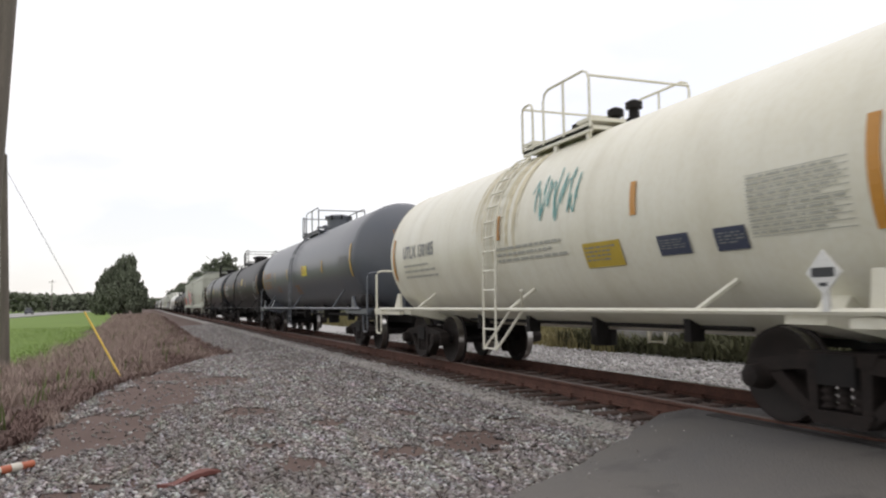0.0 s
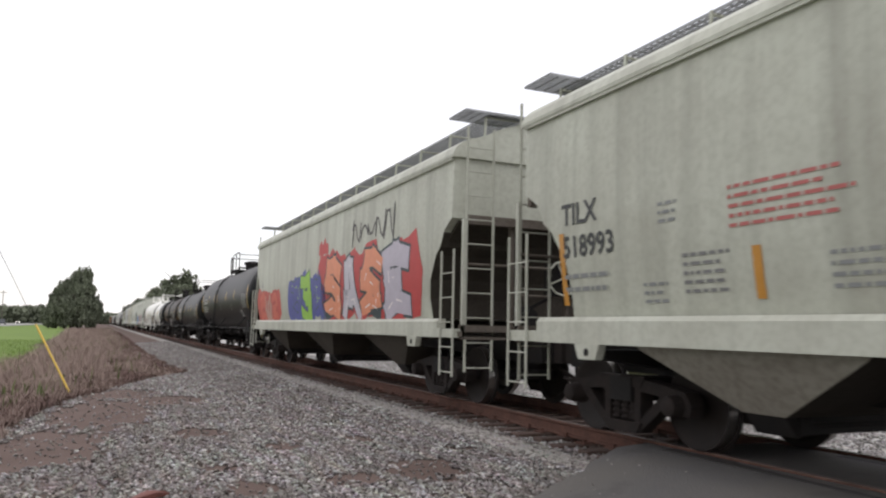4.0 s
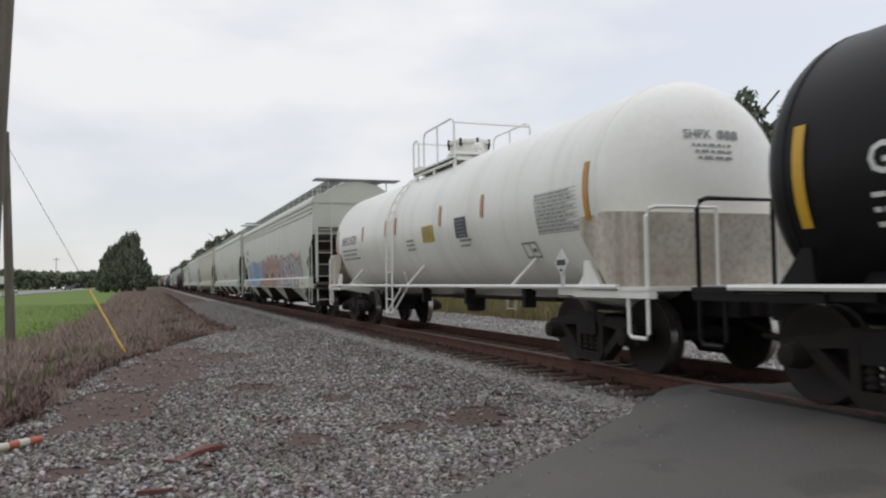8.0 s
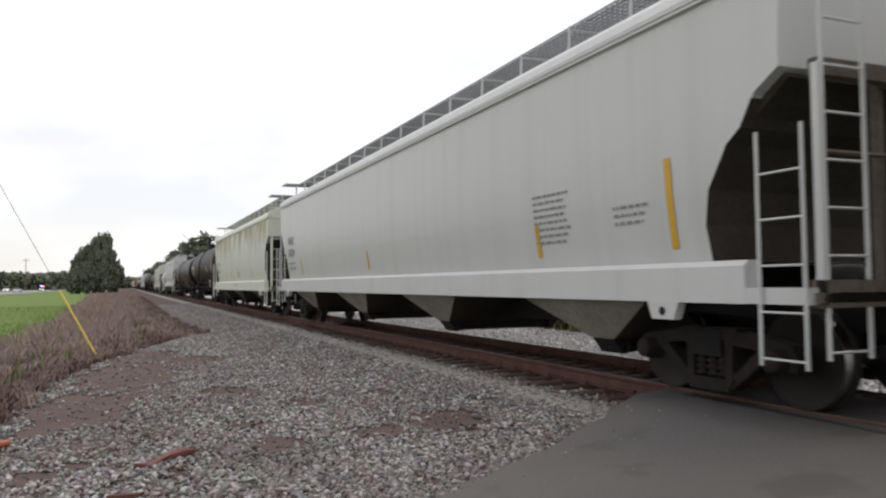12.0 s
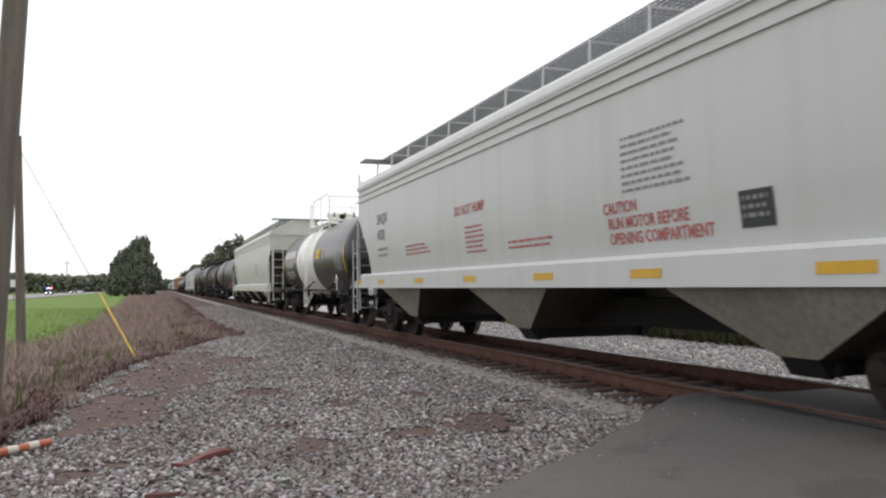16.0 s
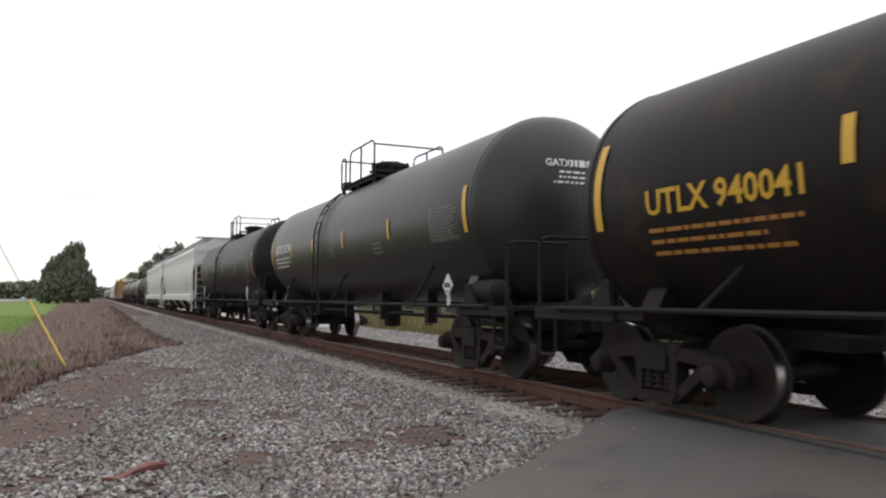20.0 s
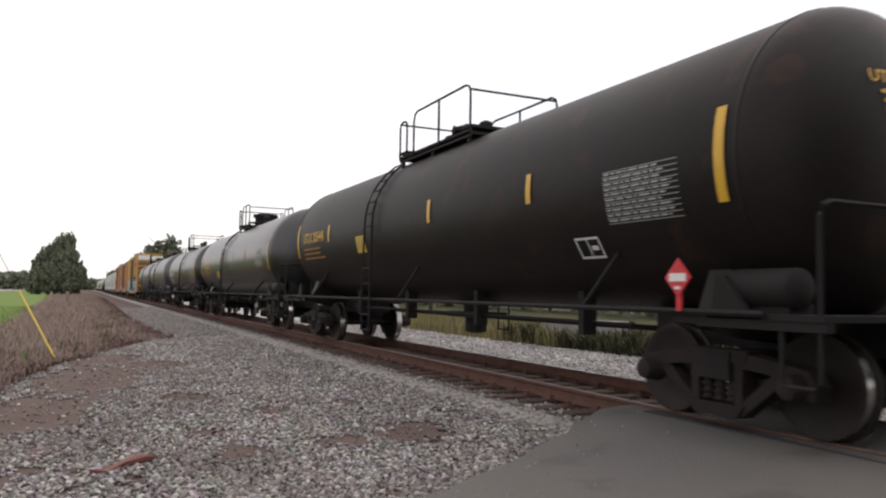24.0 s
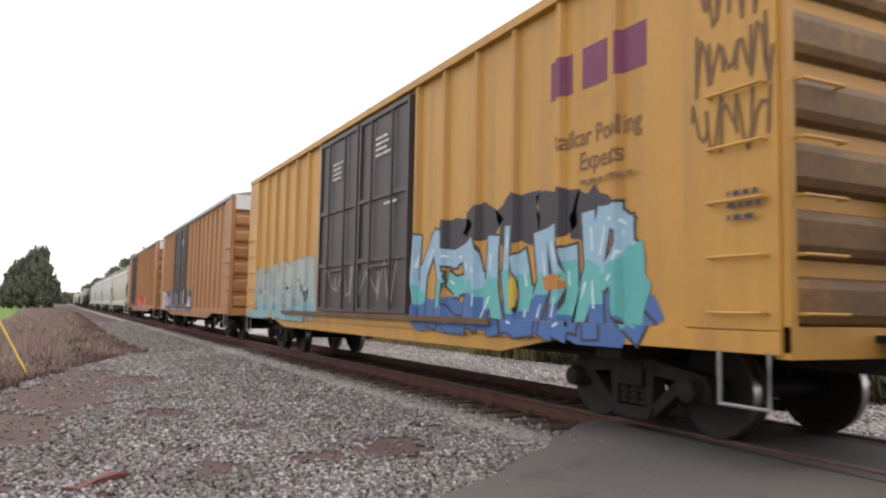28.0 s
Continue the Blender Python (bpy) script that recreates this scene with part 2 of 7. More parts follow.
def tube(bm, pts, r, seg=6):
    """A round bar along a line of points."""
    pts = [Vector(p) for p in pts]
    rings = []
    for i, p in enumerate(pts):
        d = (pts[min(i + 1, len(pts) - 1)] - pts[max(i - 1, 0)]).normalized()
        u = d.orthogonal().normalized() if abs(d.z) > 0.9 else d.cross(Vector((0, 0, 1))).normalized()
        w = d.cross(u)
        rings.append([bm.verts.new(p + (u * math.cos(k * math.tau / seg) + w * math.sin(k * math.tau / seg)) * r) for k in range(seg)])
    for a, b in zip(rings, rings[1:]):
        for k in range(seg):
            bm.faces.new((a[k], a[(k + 1) % seg], b[(k + 1) % seg], b[k]))
    bm.faces.new(rings[0][::-1])
    bm.faces.new(rings[-1])


def lathe(bm, profile, axis, seg=24, centre=(0, 0, 0)):
    """Turns (position along axis, radius) pairs round the axis."""
    c = Vector(centre)
    rings = []
    for p, r in profile:
        ring = []
        for k in range(seg):
            a = k * math.tau / seg
            s, t = math.cos(a) * r, math.sin(a) * r
            ring.append(bm.verts.new(c + Vector({"x": (p, s, t), "y": (s, p, t), "z": (s, t, p)}[axis])))
        rings.append(ring)
    out = []
    for a, b in zip(rings, rings[1:]):
        for k in range(seg):
            out.append(bm.faces.new((a[k], a[(k + 1) % seg], b[(k + 1) % seg], b[k])))
    out.append(bm.faces.new(rings[0][::-1]))
    out.append(bm.faces.new(rings[-1]))
    return out


def finish(bm, name, mats, smooth=False):
    bmesh.ops.recalc_face_normals(bm, faces=bm.faces[:])
    me = bpy.data.meshes.new(name)
    bm.to_mesh(me)
    bm.free()
    for m in mats if isinstance(mats, (list, tuple)) else [mats]:
        me.materials.append(m)
    if smooth:
        me.polygons.foreach_set("use_smooth", [True] * len(me.polygons))
        if smooth is not True:
            me.set_sharp_from_angle(angle=radians(smooth))
    return me


def part(name, bm, mats, parent, label="", smooth=False, at=None, kind=""):
    me = bm if isinstance(bm, bpy.types.Mesh) else finish(bm, name, mats, smooth)
    ob = new(name, me)
    ob.parent = parent
    if at is not None:
        ob.matrix_basis = at
    return tagged(ob, label, kind=kind)


def thing(name, label, category, group="", kind="", at=None):
    ob = new(name)
    ob.empty_display_size = 0.2
    if at is not None:
        ob.matrix_basis = at
    return tagged(ob, label, category, group, kind)


def solid(name, bm, mats, label, category, group="", kind="", smooth=False, at=None):
    ob = new(name, finish(bm, name, mats, smooth))
    if at is not None:
        ob.matrix_basis = at
    return tagged(ob, label, category, group, kind)


SHARED = {}


def shared(key, build, mats, smooth=False):
    if key not in SHARED:
        bm = bmesh.new()
        build(bm)
        SHARED[key] = finish(bm, key, mats, smooth)
    return SHARED[key]


GLYPHS = {}


def glyphs(text, bold=0.0):
    """The outline mesh of a line of text, one unit high, from the built-in font: points, faces, width."""
    if (text, bold) not in GLYPHS:
        cu = bpy.data.curves.new("text", "FONT")
        cu.body, cu.resolution_u, cu.offset = text, 2, bold
        ob = bpy.data.objects.new("text", cu)
        scene.collection.objects.link(ob)
        me = ob.evaluated_get(bpy.context.evaluated_depsgraph_get()).to_mesh()
        pts = [(v.co.x, v.co.y) for v in me.vertices]
        fcs = [tuple(p.vertices) for p in me.polygons]
        bpy.data.objects.remove(ob)
        bpy.data.curves.remove(cu)
        wide, high = max(p[0] for p in pts), max(p[1] for p in pts)
        GLYPHS[text, bold] = [(p[0] / high, p[1] / high) for p in pts], fcs, wide / high
    return GLYPHS[text, bold]


def decal(name, pieces, mats, parent, place, label=""):
    """Paint on a side: pieces of (points along y and z, faces, material index), laid on by place(y, z)."""
    fine = "stuff" if name in ("stencil", "placard_print", "data_panel", "stencil_frame", "lettering", "logo", "graffiti", "rust_streak") else ""
    pts, fcs, idx = [], [], []
    for p, f, m, *lift in pieces:
        k = len(pts)
        pts += [place(*q, *lift) for q in p]
        fcs += [tuple(i + k for i in q) for q in f]
        idx += [m] * len(f)
    me = bpy.data.meshes.new(name)
    me.from_pydata(pts, [], fcs)
    for m in mats if isinstance(mats, (list, tuple)) else [mats]:
        me.materials.append(m)
    me.polygons.foreach_set("material_index", idx)
    return part(name, me, None, parent, label, kind=fine)


def sliced(points, cuts, axis=0):
    """A flat polygon split at the given values of one coordinate: a list of polygons."""
    done, rest = [], [points]
    for c in cuts:
        nxt = []
        for poly in rest:
            low, high = [], []
            for p, q in zip(poly, poly[1:] + poly[:1]):
                (low if p[axis] <= c else high).append(p)
                if (p[axis] - c) * (q[axis] - c) < 0:
                    u = (c - p[axis]) / (q[axis] - p[axis])
                    x = (p[0] + (q[0] - p[0]) * u, p[1] + (q[1] - p[1]) * u)
                    low.append(x)
                    high.append(x)
            nxt += [s for s in (low, high) if len(s) > 2]
        rest = nxt
    return rest


def patch(y0, y1, z0, z1, m=0, n=1):
    """A painted rectangle in n rows, to follow a round side."""
    p = [(y, z0 + (z1 - z0) * k / n) for k in range(n + 1) for y in (y0, y1)]
    return p, [(2 * k, 2 * k + 1, 2 * k + 3, 2 * k + 2) for k in range(n)], m


def line_of(text, y, z, size, squeeze=1.0, bold=0.02, m=0):
    """A line of lettering whose reading direction runs towards -y, from y, standing on z."""
    p, f, wide = glyphs(text, bold)
    return [(y - a * size * squeeze, z + b * size) for a, b in p], [q[::-1] for q in f], m


def bars(y, z, rows, width, height, rnd, m=0, gap=0.5):
    """Small unreadable stencil: rows of broken bars below z, running towards -y from y."""
    out = []
    for k in range(rows):
        top = z - k * height / rows
        u = 0.0
        w = width * rnd.uniform(0.75, 1.0)
        while u < w:
            d = rnd.uniform(0.05, 0.22) * (0.4 + width * 0.35)
            out.append(patch(y - u, y - min(u + d, w), top - height / rows * gap, top, m))
            u += d + 0.03
    return out


# ---- running gear ----
def side_frame(bm):
    # cast truss seen from outside: arched top, two raking legs, spring seat below
    for s in (-1, 1):
        prism(bm, [(s * 0.30, 0.70), (s * 0.62, 0.66), (s * 1.02, 0.60), (s * 1.10, 0.48), (s * 1.08, 0.36), (s * 0.90, 0.36), (s * 0.80, 0.50), (s * 0.55, 0.54), (s * 0.30, 0.56)][::s], "x", -0.09, 0.09)
        prism(bm, [(s * 0.82, 0.52), (s * 0.66, 0.55), (s * 0.24, 0.20), (s * 0.30, 0.12)][::s], "x", -0.08, 0.08)
        prism(bm, [(s * 0.22, 0.70), (s * 0.33, 0.70), (s * 0.31, 0.16), (s * 0.22, 0.16)][::s], "x", -0.09, 0.09)
    prism(bm, [(-0.40, 0.72), (0.40, 0.72), (0.33, 0.60), (-0.33, 0.60)][::-1], "x", -0.1, 0.1)
    prism(bm, [(-0.34, 0.22), (0.34, 0.22), (0.26, 0.10), (-0.26, 0.10)][::-1], "x", -0.11, 0.11)


def springs(bm):
    prof = []
    for k in range(4):
        prof += [(0.23 + k * 0.065, 0.05), (0.25 + k * 0.065, 0.075), (0.275 + k * 0.065, 0.05)]
    lathe(bm, prof, "z", 8)


def wheel_disc(bm):
    fs = lathe(bm, [(-0.02, 0.10), (-0.02, 0.34), (-0.06, 0.40), (-0.06, 0.455), (0.065, 0.452), (0.075, 0.487), (0.105, 0.487), (0.105, 0.40), (0.05, 0.34), (0.05, 0.10)], "x", 32)
    for f in fs:
        c = f.calc_center_median()
        if math.hypot(c.y, c.z) > 0.44 and c.x < 0.07:
            f.material_index = 1


def truck(parent, y):
    t = part("truck", shared("truck_bolster", lambda bm: (box(bm, -1.12, 1.12, -0.19, 0.19, 0.44, 0.70), box(bm, -0.35, 0.35, -0.28, 0.28, 0.62, 0.80)), UNDER), None, parent, "grimy cast-steel four-wheel truck", at=pose(0, y, 0))
    sf = shared("side_frame", side_frame, STEEL)
    sp = shared("coil_spring", springs, STEEL, True)
    wh = shared("wheel", wheel_disc, [WHEEL, TREAD], 40)
    ax = shared("axle", lambda bm: lathe(bm, [(-1.06, 0.075), (-0.8, 0.085), (0.8, 0.085), (1.06, 0.075)], "x", 10), UNDER, True)
    cap = shared("bearing_cap", lambda bm: lathe(bm, [(-0.17, 0.05), (-0.15, 0.10), (0.0, 0.13), (0.06, 0.13)], "x", 14), STEEL, 40)
    for x in (-1.0, 1.0):
        part("side_frame", sf, None, t, at=pose(x, 0, 0))
        for s in (-0.15, 0.0, 0.15):
            part("coil_spring", sp, None, t, at=pose(x * 1.02, s, 0))
        for s in (-0.89, 0.89):
            part("wheel", wh, None, t, at=pose(x * 0.755, s, 0.455, 0, 0, 0 if x < 0 else 180))
            part("bearing_cap", cap, None, t, at=pose(x * 1.06, s, 0.455, 0, 0, 0 if x < 0 else 180))
    for s in (-0.89, 0.89):
        part("axle", ax, None, t, at=pose(0, s, 0.455))
    return t


def coupler(parent, y, s):
    def build(bm):
        box(bm, -0.07, 0.07, -0.75, 0.1, 0.80, 0.95)
        prism(bm, [(-0.16, 0.08), (0.16, 0.08), (0.18, 0.32), (0.02, 0.40), (-0.06, 0.26), (-0.2, 0.36), (-0.22, 0.16)], "z", 0.72, 1.02)
        tube(bm, [(-0.12, -0.2, 0.62), (-0.16, 0.2, 0.48), (-0.1, 0.55, 0.50)], 0.028)
    part("coupler", shared("coupler", build, STEEL), None, parent, at=pose(0, y, 0, 0, 0, 0 if s > 0 else 180))


# ---- tank cars ----
HEAD_DEEP = 0.62
HEAD_Y = [HEAD_DEEP * math.cos(radians(a)) for a in (1, 14, 28, 42, 54, 65, 74, 82, 90)]
HEAD_R = [1.46 * math.sin(radians(a)) for a in (1, 14, 28, 42, 54, 65, 74, 82, 90)]

def rail_loop(y0, y1, x, z0, z1, r=0.16):
    """A hand rail of bent pipe: up, along, and down, with rounded corners."""
    return [(x, y0, z0), (x, y0, z1 - r), (x, y0 + 0.3 * r, z1 - 0.3 * r), (x, y0 + r, z1), (x, y1 - r, z1), (x, y1 - 0.3 * r, z1 - 0.3 * r), (x, y1, z1 - r), (x, y1, z0)]


def tank_car(spec):
    near, far, joint0, joint1 = spec["near"], spec["far"], spec["joint0"], spec["joint1"]
    mid = (near + far) / 2
    y0, y1, e0, e1 = near - mid, far - mid, joint0 - mid, joint1 - mid
    r, zc = spec.get("r", 1.46), spec.get("zc", 2.42)
    rnd = random.Random(spec["seed"])
    car = thing("tank_car", spec["label"], "tank car", "freight cars of the train", at=pose(XC, mid, 0))
    skin, skin2, metal = spec["skin"], spec.get("band"), spec.get("metal", UNDER)
    # shell with dished heads
    bm = bmesh.new()
    prof = [(y0 - p, q * r / 1.46) for p, q in zip(HEAD_Y, HEAD_R)]
    b0, b1 = spec.get("band_at", (0, 0))
    ys = sorted({y0 + (y1 - y0) * k / 8 for k in range(1, 8)} | ({b0, b1} if skin2 else set()))
    prof = prof + [(p, r) for p in ys] + [(y0 + y1 - p, q) for p, q in prof[::-1]]
    for f in lathe(bm, prof, "y", 48, (0, 0, zc)):
        if skin2 and b0 < f.calc_center_median().y < b1:
            f.material_index = 1
    part("tank", bm, [skin, skin2] if skin2 else [skin], car, smooth=35)
    for yy in (y0 + 0.02, y1 - 0.02):
        bm = bmesh.new()
        lathe(bm, [(yy - 0.02, r + 0.001), (yy - 0.015, r + 0.008), (yy + 0.015, r + 0.008), (yy + 0.02, r + 0.001)], "y", 48, (0, 0, zc))
        part("weld_seam", bm, skin, car, smooth=True)
    # underframe: stub sills, saddles, body bolsters
    zb = zc - r
    tr = spec.get("truck", 0.72)
    for s, ye, yt in ((-1, e0, y0 + tr), (1, e1, y1 - tr)):
        bm = bmesh.new()
        box(bm, -0.32, 0.32, min(ye + s * -0.25, yt - s * 1.7), max(ye + s * -0.25, yt - s * 1.7), 0.70, 1.04)
        part("stub_sill", bm, UNDER, car)
        bm = bmesh.new()
        prism(bm, [(-1.42, 1.06), (1.42, 1.06), (1.42, 0.96), (0.5, 0.78), (-0.5, 0.78), (-1.42, 0.96)][::-1], "y", yt - 0.22, yt + 0.22)
        arc = [(1.25 * math.sin(a), zc - (r + 0.02) * math.cos(a)) for a in [(-0.9 + 0.18 * k) for k in range(11)]]
        prism(bm, [(-1.2, 1.0)] + arc + [(1.2, 1.0)], "y", yt - 0.14, yt + 0.14)
        part("saddle", bm, spec.get("saddle", skin), car)
        truck(car, yt)
        coupler(car, ye - s * 0.42, s)
        # end platform, hand rail and grab irons
        bm = bmesh.new()
        ya, yb = sorted((ye - s * 0.35, ye - s * 0.95))
        box(bm, -1.46, 1.46, ya, yb, 1.02, 1.07)
        part("end_platform", bm, metal, car)
        for x in (-1.4, 1.4):
            bm = bmesh.new()
            box(bm, x - 0.05, x + 0.05, *sorted((ye - s * 0.35, y0 + 0.5 if s < 0 else y1 - 0.5)), 0.94, 1.018)
            part("side_angle", bm, metal, car)
        xr = 1.42
        yr = ye - s * 0.42
        for q in (-1, 1):
            bm = bmesh.new()
            tube(bm, [(q * xr, yr, 1.0), (q * xr, yr, 1.85), (q * xr - q * 0.04, yr, 1.93), (q * xr - q * 0.12, yr, 1.96), (q * 0.45, yr, 1.96), (q * 0.45, yr, 1.05)], 0.026)
            part("end_hand_rail", bm, metal, car)
            bm = bmesh.new()
            x = q * xr
            tube(bm, [(x, yr, 1.0), (x, yr, 0.55), (x, yr - s * 0.05, 0.5), (x, yr - s * 0.31, 0.5), (x, yr - s * 0.36, 0.55), (x, yr - s * 0.36, 1.0)], 0.024)
            part("sill_step", bm, metal, car)
        if spec.get("skirt"):
            bm = bmesh.new()
            yh = (y0 - 0.1) if s < 0 else (y1 + 0.1)
            prism(bm, [(yh - s * 0.55, 1.98), (yh - s * 0.5, 1.72), (yh + s * 0.1, 1.06), (yh + s * 0.72, 1.06), (yh + s * 0.72, 1.92), (yh + s * 0.1, 1.98)][::-s], "x", -1.38, 1.38)
            bmesh.ops.recalc_face_normals(bm, faces=bm.faces)
            part("end_housing", bm, HOUSING, car, "welded steel housing on the tank end")
        for x in (-1.36, 1.36):
            bm = bmesh.new()
            yk = (y0 + 0.35) if s < 0 else (y1 - 0.35)
            prism(bm, [(yk - s * 0.02, 1.04), (yk + s * 0.42, 1.04), (yk + s * 0.12, 1.4), (yk + s * 0.02, 1.4)], "x", x - 0.03, x + 0.03)
            part("head_brace", bm, metal, car)
    for x in (-1.48, 1.48):
        bm = bmesh.new()
        tube(bm, [(x, e0 + 0.9, 1.07), (x, e1 - 0.9, 1.07)], 0.032)
        part("side_rail", bm, spec.get("rail", metal), car)
        k = 3
        for i in range(k):
            yy = y0 + 2.0 + (y1 - y0 - 4.0) * i / (k - 1)
            bm = bmesh.new()
            tube(bm, [(x, yy + 0.2, 1.08), (x * 0.8, yy - 0.05, zb + 0.62)], 0.03)
            part("rail_bracket", bm, metal, car)
    # piping, outlet and brake gear below
    bm = bmesh.new()
    lathe(bm, [(0.50, 0.12), (0.52, 0.2), (0.75, 0.2), (zb + 0.1, 0.26)], "z", 12)
    box(bm, -0.3, 0.3, -0.6, 0.6, 0.78, 0.88)
    part("outlet", bm, UNDER, car)
    bm = bmesh.new()
    tube(bm, [(-0.6, y0 + 2.4, 0.86), (-0.6, y1 - 2.4, 0.86)], 0.03)
    tube(bm, [(0.5, y0 + 2.4, 0.78), (0.5, y1 - 2.4, 0.78)], 0.045)
    for k in range(4):
        yy = y0 + 3.2 + k * (y1 - y0 - 6.4) / 3
        box(bm, -0.75, -0.55, yy, yy + 0.12, 0.70, zb + 0.25)
    part("brake_rod", bm, UNDER, car)
    if spec.get("reservoir", True):
        bm = bmesh.new()
        yv = y0 - 0.05
        lathe(bm, [(yv - 0.4, 0.05), (yv - 0.38, 0.13), (yv - 0.33, 0.18), (yv + 0.33, 0.18), (yv + 0.38, 0.13), (yv + 0.4, 0.05)], "y", 16, (-1.16, 0, 1.28))
        box(bm, -1.25, -0.95, yv - 0.3, yv + 0.3, 1.05, 1.16)
        part("air_reservoir", bm, spec.get("reservoir_paint", UNDER), car, smooth=40)
    # top platform with hand rails and the manway
    zt = zc + r
    pl = spec.get("platform", (-1.0, 1.5))
    pm = (pl[0] + pl[1]) / 2
    bm = bmesh.new()
    for x in (-0.85, 0.45):
        box(bm, x, x + 0.4, pl[0], pl[1], zt - 0.12, zt - 0.07)
        box(bm, x, x + 0.04, pl[0], pl[1], zt - 0.16, zt - 0.03)
    for yy in (pl[0], pl[1] - 0.35):
        box(bm, -0.85, 0.85, yy, yy + 0.35, zt + 0.0, zt + 0.05)
    for yy in (pl[0] + 0.1, (pl[0] + pl[1]) / 2, pl[1] - 0.1):
        for x in (-0.83, 0.78):
            box(bm, x, x + 0.05, yy - 0.04, yy + 0.04, zt - 0.45, zt - 0.05)
    part("top_platform", bm, spec.get("plat_paint", metal), car)
    zr = zt + spec.get("rail_high", 0.73)
    for x in (-0.85, 0.85):
        bm = bmesh.new()
        gap = spec.get("gate", 0.6)
        tube(bm, rail_loop(pl[0], pl[1] - gap - 0.1, x, zt - 0.1, zr), 0.021)
        tube(bm, rail_loop(pl[1] - gap + 0.25, pl[1], x, zt - 0.1, zr - 0.08, 0.1), 0.021)
        tube(bm, [(x, (pl[0] + pl[1] - gap) / 2, zt - 0.1), (x, (pl[0] + pl[1] - gap) / 2, zr)], 0.021)
        part("hand_rail", bm, spec.get("plat_paint", metal), car)
    for yy in (pl[0], pl[1]):
        for z in (zr - 0.1,):
            bm = bmesh.new()
            tube(bm, [(-0.85, yy, z), (0.85, yy, z)], 0.02)
            part("cross_rail", bm, spec.get("plat_paint", metal), car)
    dome = spec.get("dome", (0.36, 0.42))
    bm = bmesh.new()
    dr, dh = dome
    dm = spec.get("dome_at", pm)
    lathe(bm, [(zt - 0.12, dr), (zt + dh - 0.1, dr), (zt + dh - 0.1, dr + 0.06), (zt + dh - 0.03, dr + 0.06), (zt + dh + 0.03, dr * 0.7), (zt + dh + 0.05, 0.05)], "z", 20, (0, dm, 0))
    manway = part("manway", bm, spec.get("dome_paint", metal), car, smooth=40)
    bolt = shared("manway_bolt", lambda bm: lathe(bm, [(-0.16, 0.03), (0.0, 0.03)], "z", 6), STEEL)
    for k in range(8):
        a = k * math.tau / 8
        part("bolt", bolt, None, manway, at=pose((dr + 0.05) * math.cos(a), dm + (dr + 0.05) * math.sin(a), zt + dh))
    for k, (yy, paint_of) in enumerate(spec.get("valves", [(-0.75, None), (0.7, None)])):
        bm = bmesh.new()
        lathe(bm, [(zt - 0.08, 0.13), (zt + 0.06, 0.13), (zt + 0.07, 0.08), (zt + 0.2, 0.07), (zt + 0.21, 0.12), (zt + 0.3, 0.12), (zt + 0.34, 0.04)], "z", 12, (-0.12, pm + yy, 0))
        part("valve", bm, paint_of or metal, car, smooth=40)
    # ladders up both sides
    ly = spec.get("ladder", pl[1] - 0.1)
    for sx in (-1, 1):
        bm = bmesh.new()
        angles = [0.95 - 0.16 * k for k in range(7)]
        for yy in (ly - 0.22, ly + 0.22):
            pts = [(sx * (r + 0.07) * math.cos(a), yy, zc + (r + 0.07) * math.sin(a)) for a in angles]
            tube(bm, pts + [(sx * (r + 0.09), yy, 1.2), (sx * (r + 0.09), yy, 0.45)], 0.02)
        for a in angles[::1]:
            tube(bm, [(sx * (r + 0.07) * math.cos(a), ly - 0.22, zc + (r + 0.07) * math.sin(a)), (sx * (r + 0.07) * math.cos(a), ly + 0.22, zc + (r + 0.07) * math.sin(a))], 0.015)
        for k in range(6):
            z = 0.47 + 0.3 * k
            tube(bm, [(sx * (r + 0.09), ly - 0.22, z), (sx * (r + 0.09), ly + 0.22, z)], 0.015)
        if spec.get("a_frame"):
            tube(bm, [(sx * (r + 0.09), ly - 0.22, 0.45), (sx * (r - 0.1), ly - 0.75, 1.05), (sx * (r + 0.05), ly - 1.0, 1.35)], 0.022)
            tube(bm, [(sx * (r + 0.09), ly + 0.22, 0.45), (sx * (r - 0.1), ly - 0.35, 1.05)], 0.022)
        part("ladder", bm, spec.get("ladder_paint", metal), car)
    if spec.get("side_board"):
        ya, yb = spec["side_board"]
        bm = bmesh.new()
        box(bm, -r - 0.17, -r + 0.05, ya, yb, 1.74, 1.78)
        for k in range(4):
            yy = ya + 0.15 + k * (yb - ya - 0.3) / 3
            box(bm, -r - 0.14, -r + 0.06, yy - 0.02, yy + 0.02, 1.66, 1.74)
        part("side_walkway", bm, metal, car)
    # markings
    def on(y, z, e=0.014):
        return (-math.sqrt(max((r + e) ** 2 - (z - zc) ** 2, 0.01)), y, z)
    tape = spec.get("tape", YELLOW_TAPE)
    for k, yy in enumerate(spec.get("marks", [y1 - 2.95, y1 - 5.0, 1.2, -1.6, y0 + 3.4])):
        decal("reflector", [patch(yy - 0.055, yy + 0.055, zc - 0.08 + spec.get("tape_z", 0), zc + 0.30 + spec.get("tape_z", 0), 0, 4)], tape, car, on)
    for yy in (y0 + 0.2, y1 - 0.2):
        decal("reflector", [patch(yy - 0.06, yy + 0.06, zc + spec.get("end_z", (-0.52, 0.36))[0], zc + spec.get("end_z", (-0.52, 0.36))[1], 0, 8)], tape, car, on)
    ink = spec.get("ink", LETTER_WHITE)
